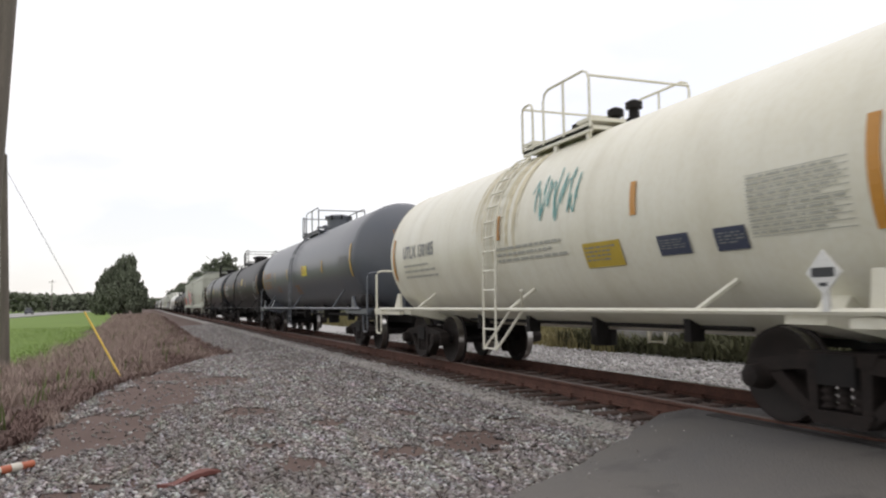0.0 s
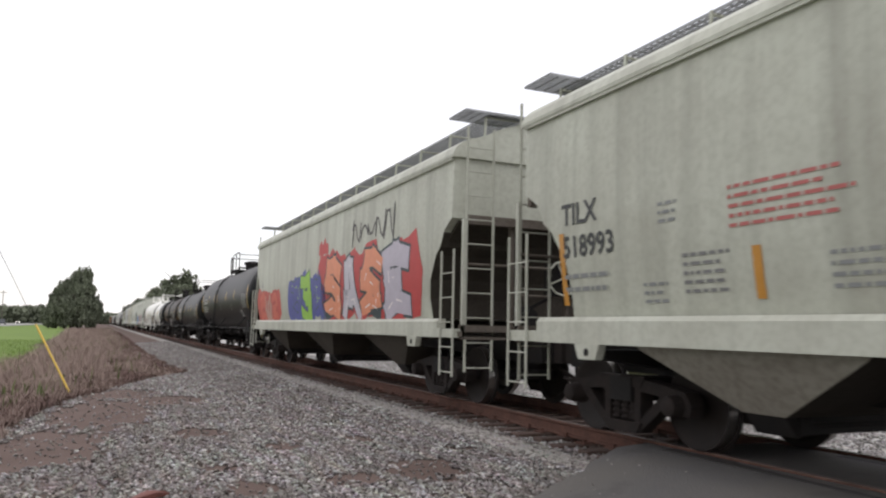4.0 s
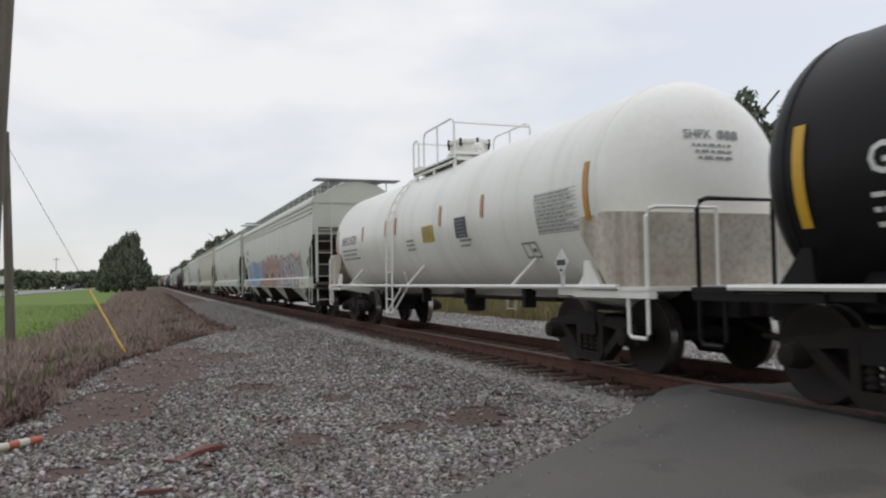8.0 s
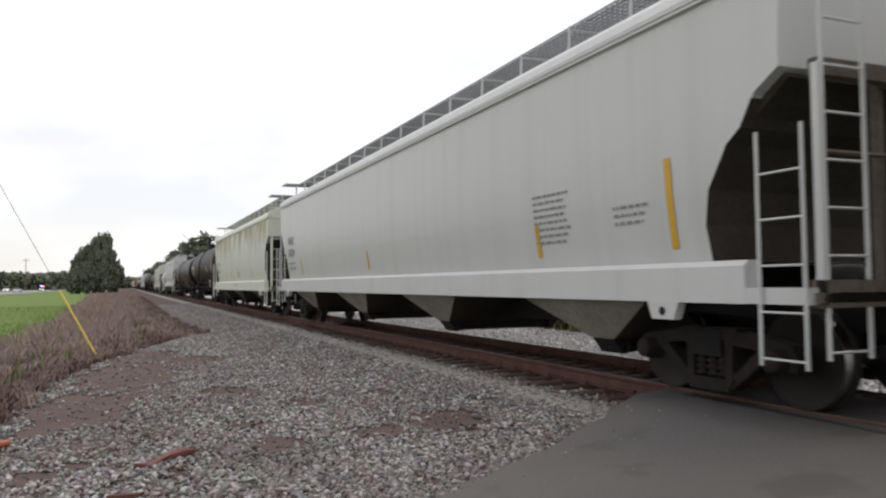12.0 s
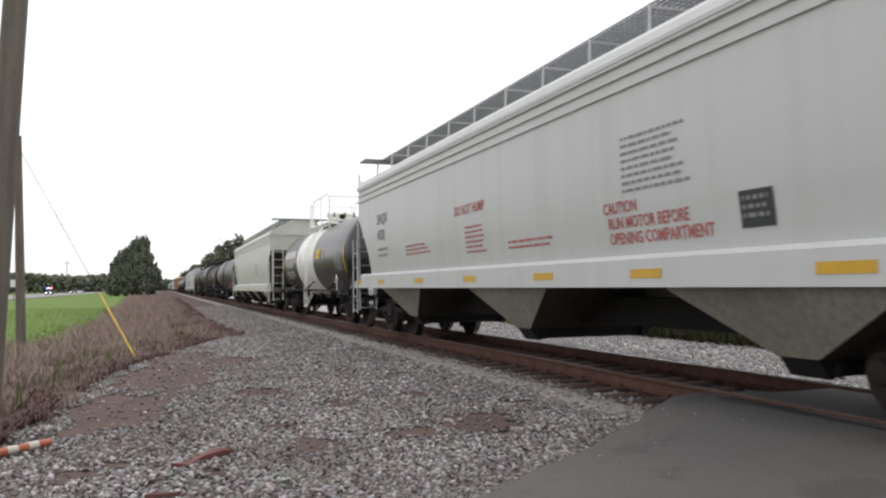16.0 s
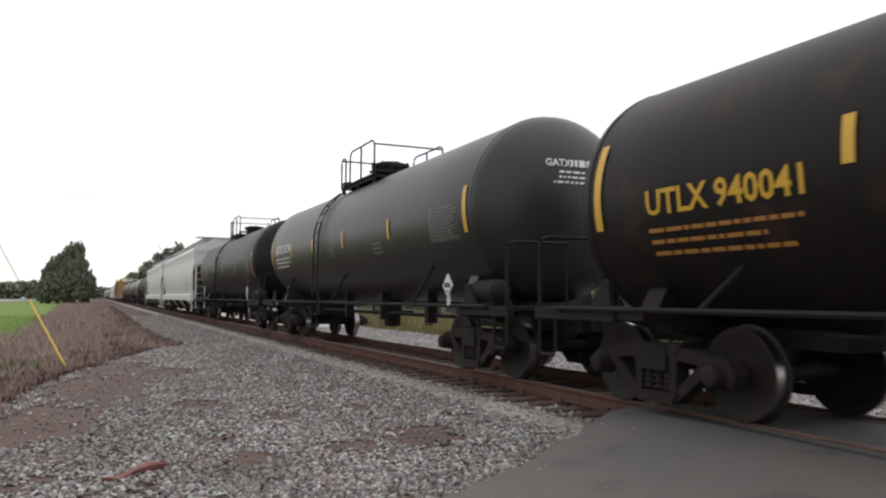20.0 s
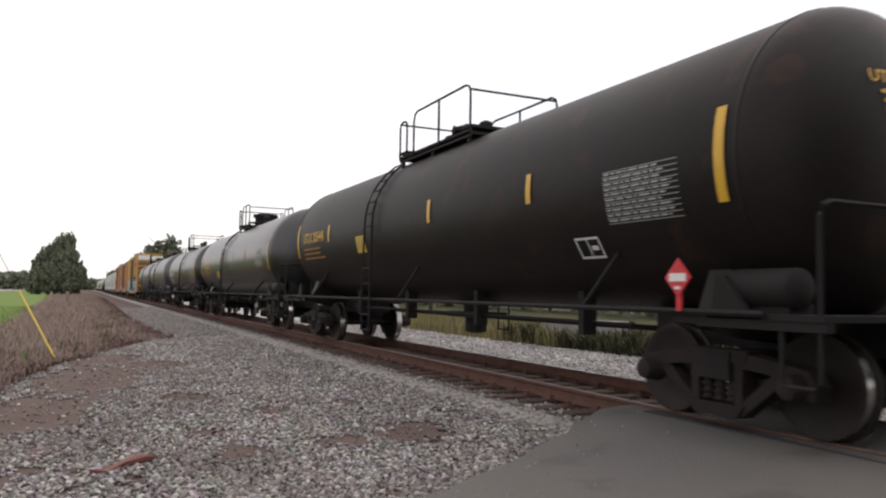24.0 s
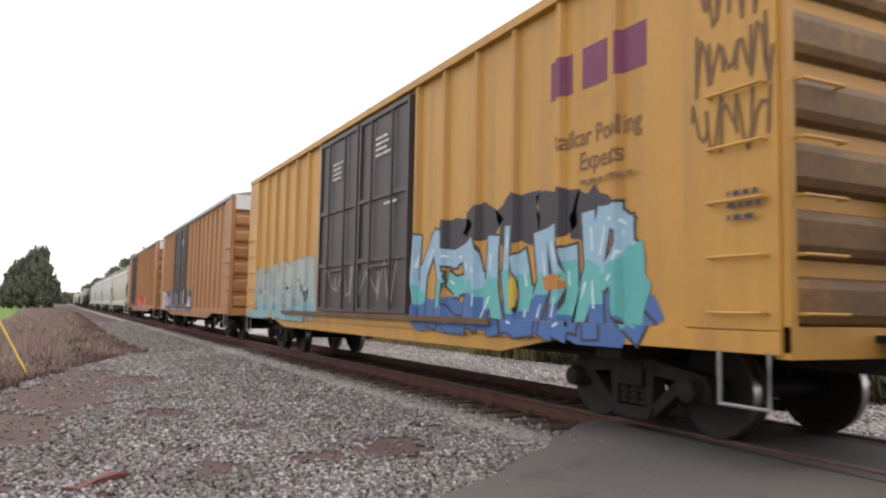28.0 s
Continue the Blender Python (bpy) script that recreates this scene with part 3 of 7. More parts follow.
    if spec.get("mark"):
        sz = spec.get("size", 0.25)
        yy = y1 - spec.get("inset", 0.75)
        decal("lettering", [line_of(spec["mark"], yy, zc + spec.get("mark_z", -0.1), sz, spec.get("squeeze", 0.9))], ink, car, on)
        decal("stencil", bars(yy, zc + spec.get("mark_z", -0.1) - 0.14, 3, 1.9, 0.34, rnd, 0, 0.35), spec.get("ink2", ink if ink is not LETTER_YELLOW else LETTER_ORANGE), car, on)
    if spec.get("panel", True):
        pw = spec.get("panel_w", 1.15)
        pa, pz = spec.get("panel_at", 0.42), spec.get("panel_z", 0.08)
        fine = [patch(y0 + pa, y0 + pa + pw, zc + pz - 0.055 * k - 0.007, zc + pz - 0.055 * k) for k in range(11)]
        fine += bars(y0 + pa + pw - 0.02, zc + pz - 0.018, 10, pw - 0.05, 0.55, rnd, 0, 0.34)
        decal("data_panel", fine, spec.get("panel_ink", LETTER_PALE), car, on)
    if spec.get("small_sign", True):
        yy, za = y0 + spec.get("frame_at", 1.75), zc + spec.get("frame_z", -0.8)
        decal("stencil_frame", [patch(yy, yy + 0.45, za, za + 0.025), patch(yy, yy + 0.45, za + 0.21, za + 0.235), patch(yy, yy + 0.025, za + 0.025, za + 0.21), patch(yy + 0.425, yy + 0.45, za + 0.025, za + 0.21), patch(yy + 0.22, yy + 0.24, za + 0.025, za + 0.21), patch(yy + 0.06, yy + 0.18, za + 0.09, za + 0.14)], spec.get("panel_ink", LETTER_WHITE), car, on)
    for yy, zz, w, h, mt in spec.get("signs", []):
        decal("placard", [patch(yy - w / 2, yy + w / 2, zc + zz, zc + zz + h, 0, 3)], mt, car, on)
        decal("placard_print", bars(yy + w / 2 - 0.05, zc + zz + h - 0.05, 4, w * 0.85, h - 0.1, rnd, 0, 0.4), LETTER_ORANGE if mt is YELLOW_SIGN else LETTER_GREY, car, lambda y, z: on(y, z, 0.02))
    for yy, zz, rows, w in spec.get("notes", [(0.2, -0.25, 3, 0.5), (y0 + 4.2, -0.3, 3, 0.55)]):
        decal("stencil", bars(yy + w / 2, zc + zz, rows, w, 0.09 * rows, rnd, 0, 0.45), spec.get("note_ink", LETTER_DIM), car, on)
    if spec.get("spill"):
        ya, yb = spec["spill"]
        left, right = [], []
        for k in range(13):
            left.append(yb + 0.12 * noise.noise((k * 0.6, 1.0, 0)) - 0.1 * k / 12)
            right.append(ya + 0.12 * noise.noise((k * 0.7, 5.0, 0)) + 0.16 * k / 12)
        zz = [zc + r * math.sin(1.35 - 0.165 * k) for k in range(13)]
        for name, mt, grow, lift in (("spill_edge", SPILL_EDGE, 0.06, 0.004), ("spill_stain", SPILL, 0.0, 0.007)):
            pieces = [([(left[k] + grow, zz[k]), (right[k] - grow, zz[k]), (right[k + 1] - grow, zz[k + 1]), (left[k + 1] + grow, zz[k + 1])], [(0, 1, 2, 3)], 0) for k in range(12)]
            decal(name, pieces, mt, car, lambda y, z, lift=lift: on(y, z, lift), "dried spill running down the tank")
    if spec.get("runs"):
        ya, yb, count = spec["runs"]
        pieces = []
        for k in range(count):
            yy, w = rnd.uniform(ya, yb), rnd.uniform(0.012, 0.05)
            a0, a1 = rnd.uniform(0.9, 1.2), rnd.uniform(-0.3, 0.5)
            for i in range(8):
                p, q = a0 + (a1 - a0) * i / 8, a0 + (a1 - a0) * (i + 1) / 8
                u, v = w * (1 - 0.09 * i), w * (1 - 0.09 * (i + 1))
                pieces.append(([(yy - u, zc + r * math.sin(p)), (yy + u, zc + r * math.sin(p)), (yy + v, zc + r * math.sin(q)), (yy - v, zc + r * math.sin(q))], [(0, 1, 2, 3)], 0, 0.004 + 0.0004 * (k % 9)))
        decal("rust_streak", pieces, spec.get("run_paint", TANK_RUN), car, on, "stain runs below the top platform")
    # hazard placard on its bracket beside the near end
    hz = spec.get("hazard")
    if hz:
        bm = bmesh.new()
        yy = y0 + spec.get("hazard_at", 0.65)
        box(bm, -1.52, -1.49, yy - 0.03, yy + 0.03, 1.07, 1.35)
        prism(bm, [(yy, 1.20), (yy + 0.17, 1.38), (yy, 1.56), (yy - 0.17, 1.38)], "x", -1.53, -1.51)
        hp = part("hazard_placard", bm, hz, car, "diamond hazard placard on a bracket")
        decal("placard_print", [patch(yy - 0.11, yy + 0.11, 1.345, 1.42), patch(yy - 0.04, yy + 0.04, 1.27, 1.30)], LETTER_WHITE if hz is RED else LETTER_BLACK, hp, lambda y, z: (-1.534, y, z))
    # number on the near head
    if spec.get("mark") and spec.get("head", True):
        bmark = spec["mark"].split()[0]
        sx = -0.48
        p, f, w = glyphs(bmark, 0.02)
        decal("stencil", [([(a * 0.11, b * 0.11) for a, b in p], [q for q in f], 0)] + bars(0.80, 0.11, 1, 0.40, 0.12, rnd, 0, 0.9) + bars(0.66, -0.07, 3, 0.58, 0.24, rnd, 0, 0.4),
              ink, car, lambda a, b: (sx + a, y0 - 0.02 - float(np.interp(math.hypot(sx + a, 0.58 + b) * 1.46 / r, HEAD_R, HEAD_Y)), zc + 0.58 + b))
    spec["car"] = car
    return car


# ---- covered hoppers ----
def ladder(bm, x0, y0, x1, y1, z0, z1, step=0.38, r=0.02):
    tube(bm, [(x0, y0, z0), (x0, y0, z1)], r * 1.4)
    tube(bm, [(x1, y1, z0), (x1, y1, z1)], r * 1.4)
    z = z0 + 0.06
    while z < z1 - 0.05:
        tube(bm, [(x0, y0, z), (x1, y1, z)], r * 0.8)
        z += step


def hopper_car(spec):
    near, far, joint0, joint1 = spec["near"], spec["far"], spec["joint0"], spec["joint1"]
    mid = (near + far) / 2
    y0, y1, e0, e1 = near - mid, far - mid, joint0 - mid, joint1 - mid
    hw = 1.55
    zs, zs2, ze, zt = spec.get("sill", 0.98), spec.get("sill_top", 1.36), spec.get("eave", 3.72), spec.get("top", 4.18)
    skin = spec["skin"]
    rnd = random.Random(spec["seed"])
    car = thing("covered_hopper", spec["label"], "hopper car", "freight cars of the train", at=pose(XC, mid, 0))
    # bulging sides with the cut-away lower corners
    def wide(z):
        return hw - (0.02 * ((z - 2.7) / 1.1) ** 2 if z > 2.7 else 0.13 * ((2.7 - z) / 1.35) ** 2)

    cut = spec.get("cut", "round")
    def corner(y, s):
        if cut == "round":
            pts = [(0.32, ze), (0.34, 2.95), (0.62, 2.78), (0.78, 2.52), (0.95, 2.40), (1.22, 2.02), (1.30, 1.70), (1.28, zs2)]
        elif cut == "bevel":
            pts = [(0.30, ze), (0.32, 2.82), (1.22, 2.18), (1.30, 2.05), (1.30, zs2)]
        elif cut == "angle":
            pts = [(0.30, ze), (0.32, 2.62), (1.55, 1.86), (1.42, zs2)]
        else:
            pts = [(0.30, ze), (0.32, 3.0), (0.70, 2.75), (1.0, 2.30), (1.25, 1.80), (1.15, zs2)]
        return [(y + s * a, z) for a, z in pts]
    side = corner(y0, 1)[::-1] + [(y0 + 0.32, ze + 0.02), (y1 - 0.32, ze + 0.02)] + corner(y1, -1)
    bm = bmesh.new()
    prism(bm, side[::-1], "x", -hw, hw)
    levels = [1.7, 2.05, 2.4, 2.75, 3.1, 3.45]
    for z in levels:
        bmesh.ops.bisect_plane(bm, geom=bm.verts[:] + bm.edges[:] + bm.faces[:], plane_co=(0, 0, z), plane_no=(0, 0, 1))
    for v in bm.verts:
        v.co.x = math.copysign(wide(v.co.z), v.co.x)
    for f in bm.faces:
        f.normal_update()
        # cut-away end faces coloured dark to stand for the shaded cavity
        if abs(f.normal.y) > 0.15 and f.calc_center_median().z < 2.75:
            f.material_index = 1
    part("body", bm, [skin, SLOPE_SHADE_GRIME], car, smooth=20)
    sill_in = 1.4 if cut == "bevel" else 0.72
    # curved roof over a rolled eave
    zw = zt + spec.get("walk_high", 0.44)
    bm = bmesh.new()
    arc = [(-hw - 0.03, ze), (-hw - 0.03, ze + 0.05), (-hw + 0.02, ze + 0.16), (-hw + 0.14, ze + 0.26), (-1.02, ze + 0.40), (-0.7, zw - 0.20), (-0.35, zw - 0.10), (0, zw - 0.07), (0.35, zw - 0.10), (0.7, zw - 0.20), (1.02, ze + 0.40), (hw - 0.14, ze + 0.26), (hw - 0.02, ze + 0.16), (hw + 0.03, ze + 0.05), (hw + 0.03, ze)]
    prism(bm, arc[::-1], "y", y0 + 0.26, y1 - 0.26)
    part("roof", bm, skin, car)
    for x in (-1, 1):
        for k in range(spec.get("lines", 1)):
            bm = bmesh.new()
            z = ze - 0.02 - 0.15 * k
            box(bm, *sorted((x * (hw - 0.05), x * (hw + 0.02))), y0 + 0.33, y1 - 0.33, z - 0.02, z + 0.02)
            part("top_chord", bm, skin, car)
        for k in range(spec.get("ribs", 0)):
            yy = y0 + 1.7 + (y1 - y0 - 3.4) * k / (spec["ribs"] - 1)
            bm = bmesh.new()
            zz = [zs2] + levels + [ze - 0.05]
            prism(bm, [(x * (wide(z) + 0.01), z) for z in zz] + [(x * (wide(z) - 0.03), z) for z in zz[::-1]], "y", yy - 0.018, yy + 0.018)
            bmesh.ops.recalc_face_normals(bm, faces=bm.faces)
            part("side_seam", bm, skin, car)
        # side sill
        bm = bmesh.new()
        xa, xb = sorted((x * (hw - 0.1), x * (hw + 0.05)))
        prism(bm, [(xa, zs + 0.03), (xb, zs), (xb, zs2 - 0.05), (x * hw, zs2), (x * (hw - 0.1), zs2)] if x > 0 else [(xb, zs + 0.03), (xa, zs), (xa, zs2 - 0.05), (x * hw, zs2), (x * (hw - 0.1), zs2)][::-1], "y", y0 + sill_in, y1 - sill_in)
        part("side_sill", bm, spec.get("sill_paint", skin), car)
        for ya, yb in ((y0 + 0.05, y0 + sill_in - 0.004), (y1 - sill_in + 0.004, y1 - 0.05)):
            bm = bmesh.new()
            box(bm, xa, xb, ya, yb, zs + 0.004, zs + 0.14)
            part("end_sill", bm, spec.get("sill_paint", skin), car)
    # slope sheets and the frame at each end
    metal = spec.get("metal", skin)
    for s, y, ye in ((1, y0, e0), (-1, y1, e1)):
        bm = bmesh.new()
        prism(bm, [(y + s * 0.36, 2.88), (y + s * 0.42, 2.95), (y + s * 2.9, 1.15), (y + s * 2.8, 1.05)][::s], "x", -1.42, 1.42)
        # sheet colour holds grime and the shade of the recess
        part("slope_sheet", bm, spec.get("slope_paint", SLOPE_SHADE_GRIME), car)
        for x in (-1.5, 1.45):
            bm = bmesh.new()
            box(bm, x, x + 0.05, y + min(0, s * 0.07), y + max(0, s * 0.07), zs, 2.9)
            part("corner_post", bm, metal, car)
        for x in (-0.55, 0.49):
            bm = bmesh.new()
            box(bm, x, x + 0.06, *sorted((y + s * 0.21, y + s * 0.3)), 1.1, 2.9)
            part("end_post", bm, END_BROWN, car)
        bm = bmesh.new()
        box(bm, -1.38, 1.38, *sorted((y + s * 0.1, y + s * 0.2)), 2.84, 2.98)
        box(bm, -hw, hw, *sorted((y + s * 0.0, y + s * 0.55)), zs + 0.02, zs + 0.10)
        box(bm, -1.5, 1.5, *sorted((y, y + s * 0.12)), zs - 0.02, zs + 0.2)
        tube(bm, [(-1.46, y + s * 0.06, 2.2), (1.46, y + s * 0.06, 2.2)], 0.022)
        tube(bm, [(-0.5, y + s * 0.06, 1.75), (1.46, y + s * 0.06, 1.75)], 0.022)
        part("end_frame", bm, spec.get("end_paint", END_BROWN), car)
        bm = bmesh.new()
        ladder(bm, -1.44, y + s * 0.02, -0.98, y + s * 0.02, 0.55, zt + 0.1, 0.38, 0.015)
        part("end_ladder", bm, metal, car)
        bm = bmesh.new()
        ladder(bm, 1.44, y + s * 0.02, 0.98, y + s * 0.02, 0.55, zt, 0.38, 0.015)
        part("end_ladder", bm, metal, car)
        for x in (-hw - 0.08, hw + 0.08):
            bm = bmesh.new()
            ladder(bm, x, y + s * 0.06, x, y + s * 0.52, 0.48, 2.42, 0.38, 0.013)
            part("side_ladder", bm, metal, car)
            bm = bmesh.new()
            xi = math.copysign(hw + 0.01, x)
            prism(bm, [(y + s * 1.56, zs - 0.002), (y + s * 2.02, zs - 0.002), (y + s * 1.95, zs - 0.17), (y + s * 1.63, zs - 0.17)], "x", xi - 0.05, xi + 0.05)
            pad = part("jacking_pad", bm, spec.get("sill_paint", skin), car)
            bm = bmesh.new()
            lathe(bm, [(xi - 0.056, 0.045), (xi + 0.056, 0.045)], "x", 10, (0, y + s * 1.79, zs - 0.09))
            part("jacking_hole", bm, UNDER, pad)
        bm = bmesh.new()
        box(bm, -0.33, 0.33, *sorted((ye + s * 0.4, y + s * 3.2)), 0.70, 1.04)
        prism(bm, [(-1.45, 1.0), (1.45, 1.0), (1.45, 0.9), (0.5, 0.78), (-0.5, 0.78), (-1.45, 0.9)][::-1], "y", y + s * 1.74 - 0.2, y + s * 1.74 + 0.2)
        part("bolster", bm, UNDER, car)
        truck(car, y + s * 1.74)
        coupler(car, ye + s * 0.42, -s)
    # brake wheel and air gear on the near end
    bm = bmesh.new()
    for k in range(12):
        a, b = k * math.tau / 12, (k + 1) * math.tau / 12
        tube(bm, [(0.3 + 0.28 * math.cos(a), y0 - 0.02, 2.05 + 0.28 * math.sin(a)), (0.3 + 0.28 * math.cos(b), y0 - 0.02, 2.05 + 0.28 * math.sin(b))], 0.018, 5)
    for k in range(4):
        a = k * math.tau / 4 + 0.4
        tube(bm, [(0.3, y0 - 0.02, 2.05), (0.3 + 0.28 * math.cos(a), y0 - 0.02, 2.05 + 0.28 * math.sin(a))], 0.014, 5)
    part("brake_wheel", bm, metal, car)
    bm = bmesh.new()
    box(bm, 0.1, 0.5, y0 + 0.02, y0 + 0.25, 1.75, 2.3)
    lathe(bm, [(y0 + 0.1, 0.16), (y0 + 0.5, 0.2), (y0 + 0.55, 0.1)], "y", 14, (-0.25, 0, 1.4))
    box(bm, -0.5, 0.1, y0 + 0.12, y0 + 0.5, 1.05, 1.2)
    tube(bm, [(-0.25, y0 + 0.3, 1.5), (0.1, y0 + 0.2, 1.7), (0.3, y0 + 0.2, 1.8)], 0.03)
    part("brake_gear", bm, spec.get("gear_paint", UNDER), car)
    # discharge hoppers below
    bays = spec.get("bays", 4)
    span = (y1 - y0 - 7.3) / (bays - 1)
    for k in range(bays):
        yc = y0 + 3.5 + span * k
        bm = bmesh.new()
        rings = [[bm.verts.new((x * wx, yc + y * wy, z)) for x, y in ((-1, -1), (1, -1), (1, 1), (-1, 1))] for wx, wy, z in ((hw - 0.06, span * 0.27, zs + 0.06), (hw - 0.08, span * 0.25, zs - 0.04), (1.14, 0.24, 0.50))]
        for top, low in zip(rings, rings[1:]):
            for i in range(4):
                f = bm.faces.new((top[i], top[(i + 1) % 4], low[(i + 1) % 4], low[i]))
                # end-facing sheets take the dark paint as the shade between bays
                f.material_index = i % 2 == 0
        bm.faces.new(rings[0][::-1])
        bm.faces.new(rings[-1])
        part("discharge_hopper", bm, [spec.get("bay_paint", skin if spec.get("clean") else BAY_GRIME), SLOPE_SHADE_GRIME], car)
        bm = bmesh.new()
        box(bm, -0.93, 0.93, yc - 0.2, yc + 0.2, 0.34, 0.498)
        for x in (-0.95, 0.87):
            lathe(bm, [(x, 0.09), (x + 0.08, 0.09)], "x", 10, (0, yc - 0.2, 0.42))
        tube(bm, [(-0.95, yc - 0.2, 0.42), (0.95, yc - 0.2, 0.42)], 0.03)
        part("outlet_gate", bm, UNDER, car)
        for x in (-1, 1):
            bm = bmesh.new()
            prism(bm, [(x * 0.935, 0.499), (x * 1.13, 0.499), (x * 1.0, 0.32), (x * 0.935, 0.32)], "y", yc - 0.22, yc + 0.22)
            part("gate_end", bm, spec.get("gate_paint", UNDER), car)
    bm = bmesh.new()
    box(bm, -0.36, 0.36, y0 + 3.2, y1 - 3.2, 0.60, 0.98)
    part("centre_sill", bm, UNDER, car)
    # running boards on the roof
    bm = bmesh.new()
    for xa in (-0.98, 0.42):
        for k in range(8):
            x = xa + 0.56 * k / 7
            box(bm, x - 0.006, x + 0.006, y0 + 0.15, y1 - 0.15, zw - 0.035, zw)
        yy = y0 + 0.15
        while yy < y1 - 0.15:
            box(bm, xa, xa + 0.56, yy - 0.008, yy + 0.008, zw - 0.025, zw - 0.003)
            yy += 0.11
    for y in (y0 + 0.1, y1 - 0.75):
        for k in range(8):
            box(bm, -1.45, 1.45, y + k * 0.09 - 0.006, y + k * 0.09 + 0.006, zw - 0.04, zw - 0.005)
        for k in range(20):
            x = -1.45 + k * 2.9 / 19
            box(bm, x - 0.006, x + 0.006, y, y + 0.64, zw - 0.03, zw - 0.008)
    part("running_board", bm, GALV, car, kind="stuff")
    n = max(10, int((y1 - y0) / 1.25))
    for k in range(n):
        yy = y0 + 0.3 + (y1 - y0 - 0.6) * k / (n - 1)
        for x in (-1.0, 1.0):
            bm = bmesh.new()
            tube(bm, [(x * 1.02, yy, ze + 0.28), (x * 0.99, yy, zw)], 0.022, 5)
            tube(bm, [(x * 0.99, yy, zw - 0.04), (x * 0.4, yy, zw - 0.04)], 0.02, 5)
            part("board_bracket", bm, spec.get("bracket", skin), car)
    # hatches
    for k in range(4):
        yy = y0 + (y1 - y0) * (k + 0.5) / 4
        bm = bmesh.new()
        box(bm, -0.3, 0.3, yy - 1.8, yy + 1.8, zw - 0.12, zw + 0.01)
        part("hatch", bm, skin, car)
    # markings
    def on(y, z, e=0.009):
        return (-hw - 0.05 - e if z < zs2 - 0.05 else -float(np.interp(z, [zs2] + levels + [ze], [wide(q) for q in [zs2] + levels + [ze]])) - e, y, z)
    def on_sill(y, z, e=0.006):
        return (-hw - 0.05 - e, y, z)
    tape = spec.get("tape", YELLOW_TAPE)
    for yy, hgt in spec.get("marks", [(y1 - 3.4, 0.42), (0.9, 0.42), (y0 + 4.4, 0.42), (y0 + 1.75, 0.9)]):
        decal("reflector", [patch(yy - 0.05, yy + 0.05, 1.5, 1.5 + hgt, 0, 5)], tape, car, lambda y, z: on(y, z, 0.009))
    for yy in spec.get("sill_marks", []):
        decal("reflector", [patch(yy - 0.28, yy + 0.28, zs + 0.1, zs + 0.2)], tape, car, on_sill)
    ink = spec.get("ink", LETTER_GREY)
    if spec.get("mark"):
        yy = y1 - spec.get("inset", 1.55)
        a, b = spec["mark"]
        zz = spec.get("mark_z", 2.08)
        decal("lettering", [line_of(a, yy, zz + 0.38, 0.25, 0.95)], ink, car, on)
        decal("lettering", [line_of(b, yy, zz, 0.25, 0.95)], ink, car, on)
        decal("stencil", bars(yy, zz - 0.2, 2, 0.95, 0.3, rnd, 0, 0.35), LETTER_GREY, car, on)
    for yy, zz, w, rows, mt in spec.get("notes", [(y0 + 4.0, 2.3, 0.9, 8, LETTER_GREY), (y0 + 2.4, 2.0, 0.6, 3, LETTER_GREY)]):
        decal("stencil", bars(yy + w / 2, zz, rows, w, 0.085 * rows, rnd, 0, 0.4), mt, car, on)
    for text, yy, zz, size, mt in spec.get("words", []):
        decal("lettering", [line_of(text, yy, zz, size, 0.8)], mt, car, on)
    for yy, zz, w, h, mt in spec.get("signs", []):
        decal("placard", [patch(yy - w / 2, yy + w / 2, zz, zz + h)], mt, car, on)
        decal("placard_print", bars(yy + w / 2 - 0.04, zz + h - 0.05, 3, w * 0.85, h - 0.1, rnd, 0, 0.5), LETTER_GREY if mt is LETTER_BLACK else LETTER_ORANGE, car, lambda y, z: on(y, z, 0.012))
    if spec.get("streaks"):
        pieces = []
        for k in range(spec["streaks"]):
            ochre = k % 2
            yy, long, w = rnd.uniform(y0 + 0.8, y1 - 0.6), rnd.uniform(0.25, 1.15) * (1.2 if ochre else 0.8), rnd.uniform(0.05, 0.2) if ochre else rnd.uniform(0.015, 0.055)
            top = ze - 0.06
            poly = [(yy - w, top), (yy + w, top), (yy + w * 0.7, top - long * 0.6), (yy + w * 0.15, top - long), (yy - w * 0.25, top - long * 0.95), (yy - w * 0.8, top - long * 0.5)]
            for bit in sliced(poly, levels, 1):
                bit = facing(bit)
                pieces.append((bit, [tuple(range(len(bit)))], ochre, 0.003 + 0.0004 * (k % 7) + (0 if ochre else 0.003)))
        decal("rust_streak", pieces, [RUST_STREAK, OCHRE_STREAK], car, lambda a, b, e: on(a, b, e), "rust and ochre runs below the eave")
    for g in spec.get("graffiti", []):
        graffiti(car, dict(g, zcuts=[zs2 - 0.05] + levels), on, rnd)
    spec["car"] = car
    return car


def blob(cx, cz, w, h, rnd, k=12, rough=0.25):
    pts = []
    for i in range(k):
        a = i * math.tau / k
        q = 1 + rnd.uniform(-rough, rough)
        ca, sa = math.cos(a), math.sin(a)
        sq = 1 / max(abs(ca), abs(sa)) ** 0.55
        pts.append((cx + ca * w / 2 * q * sq, cz + sa * h / 2 * q * sq))
    return pts


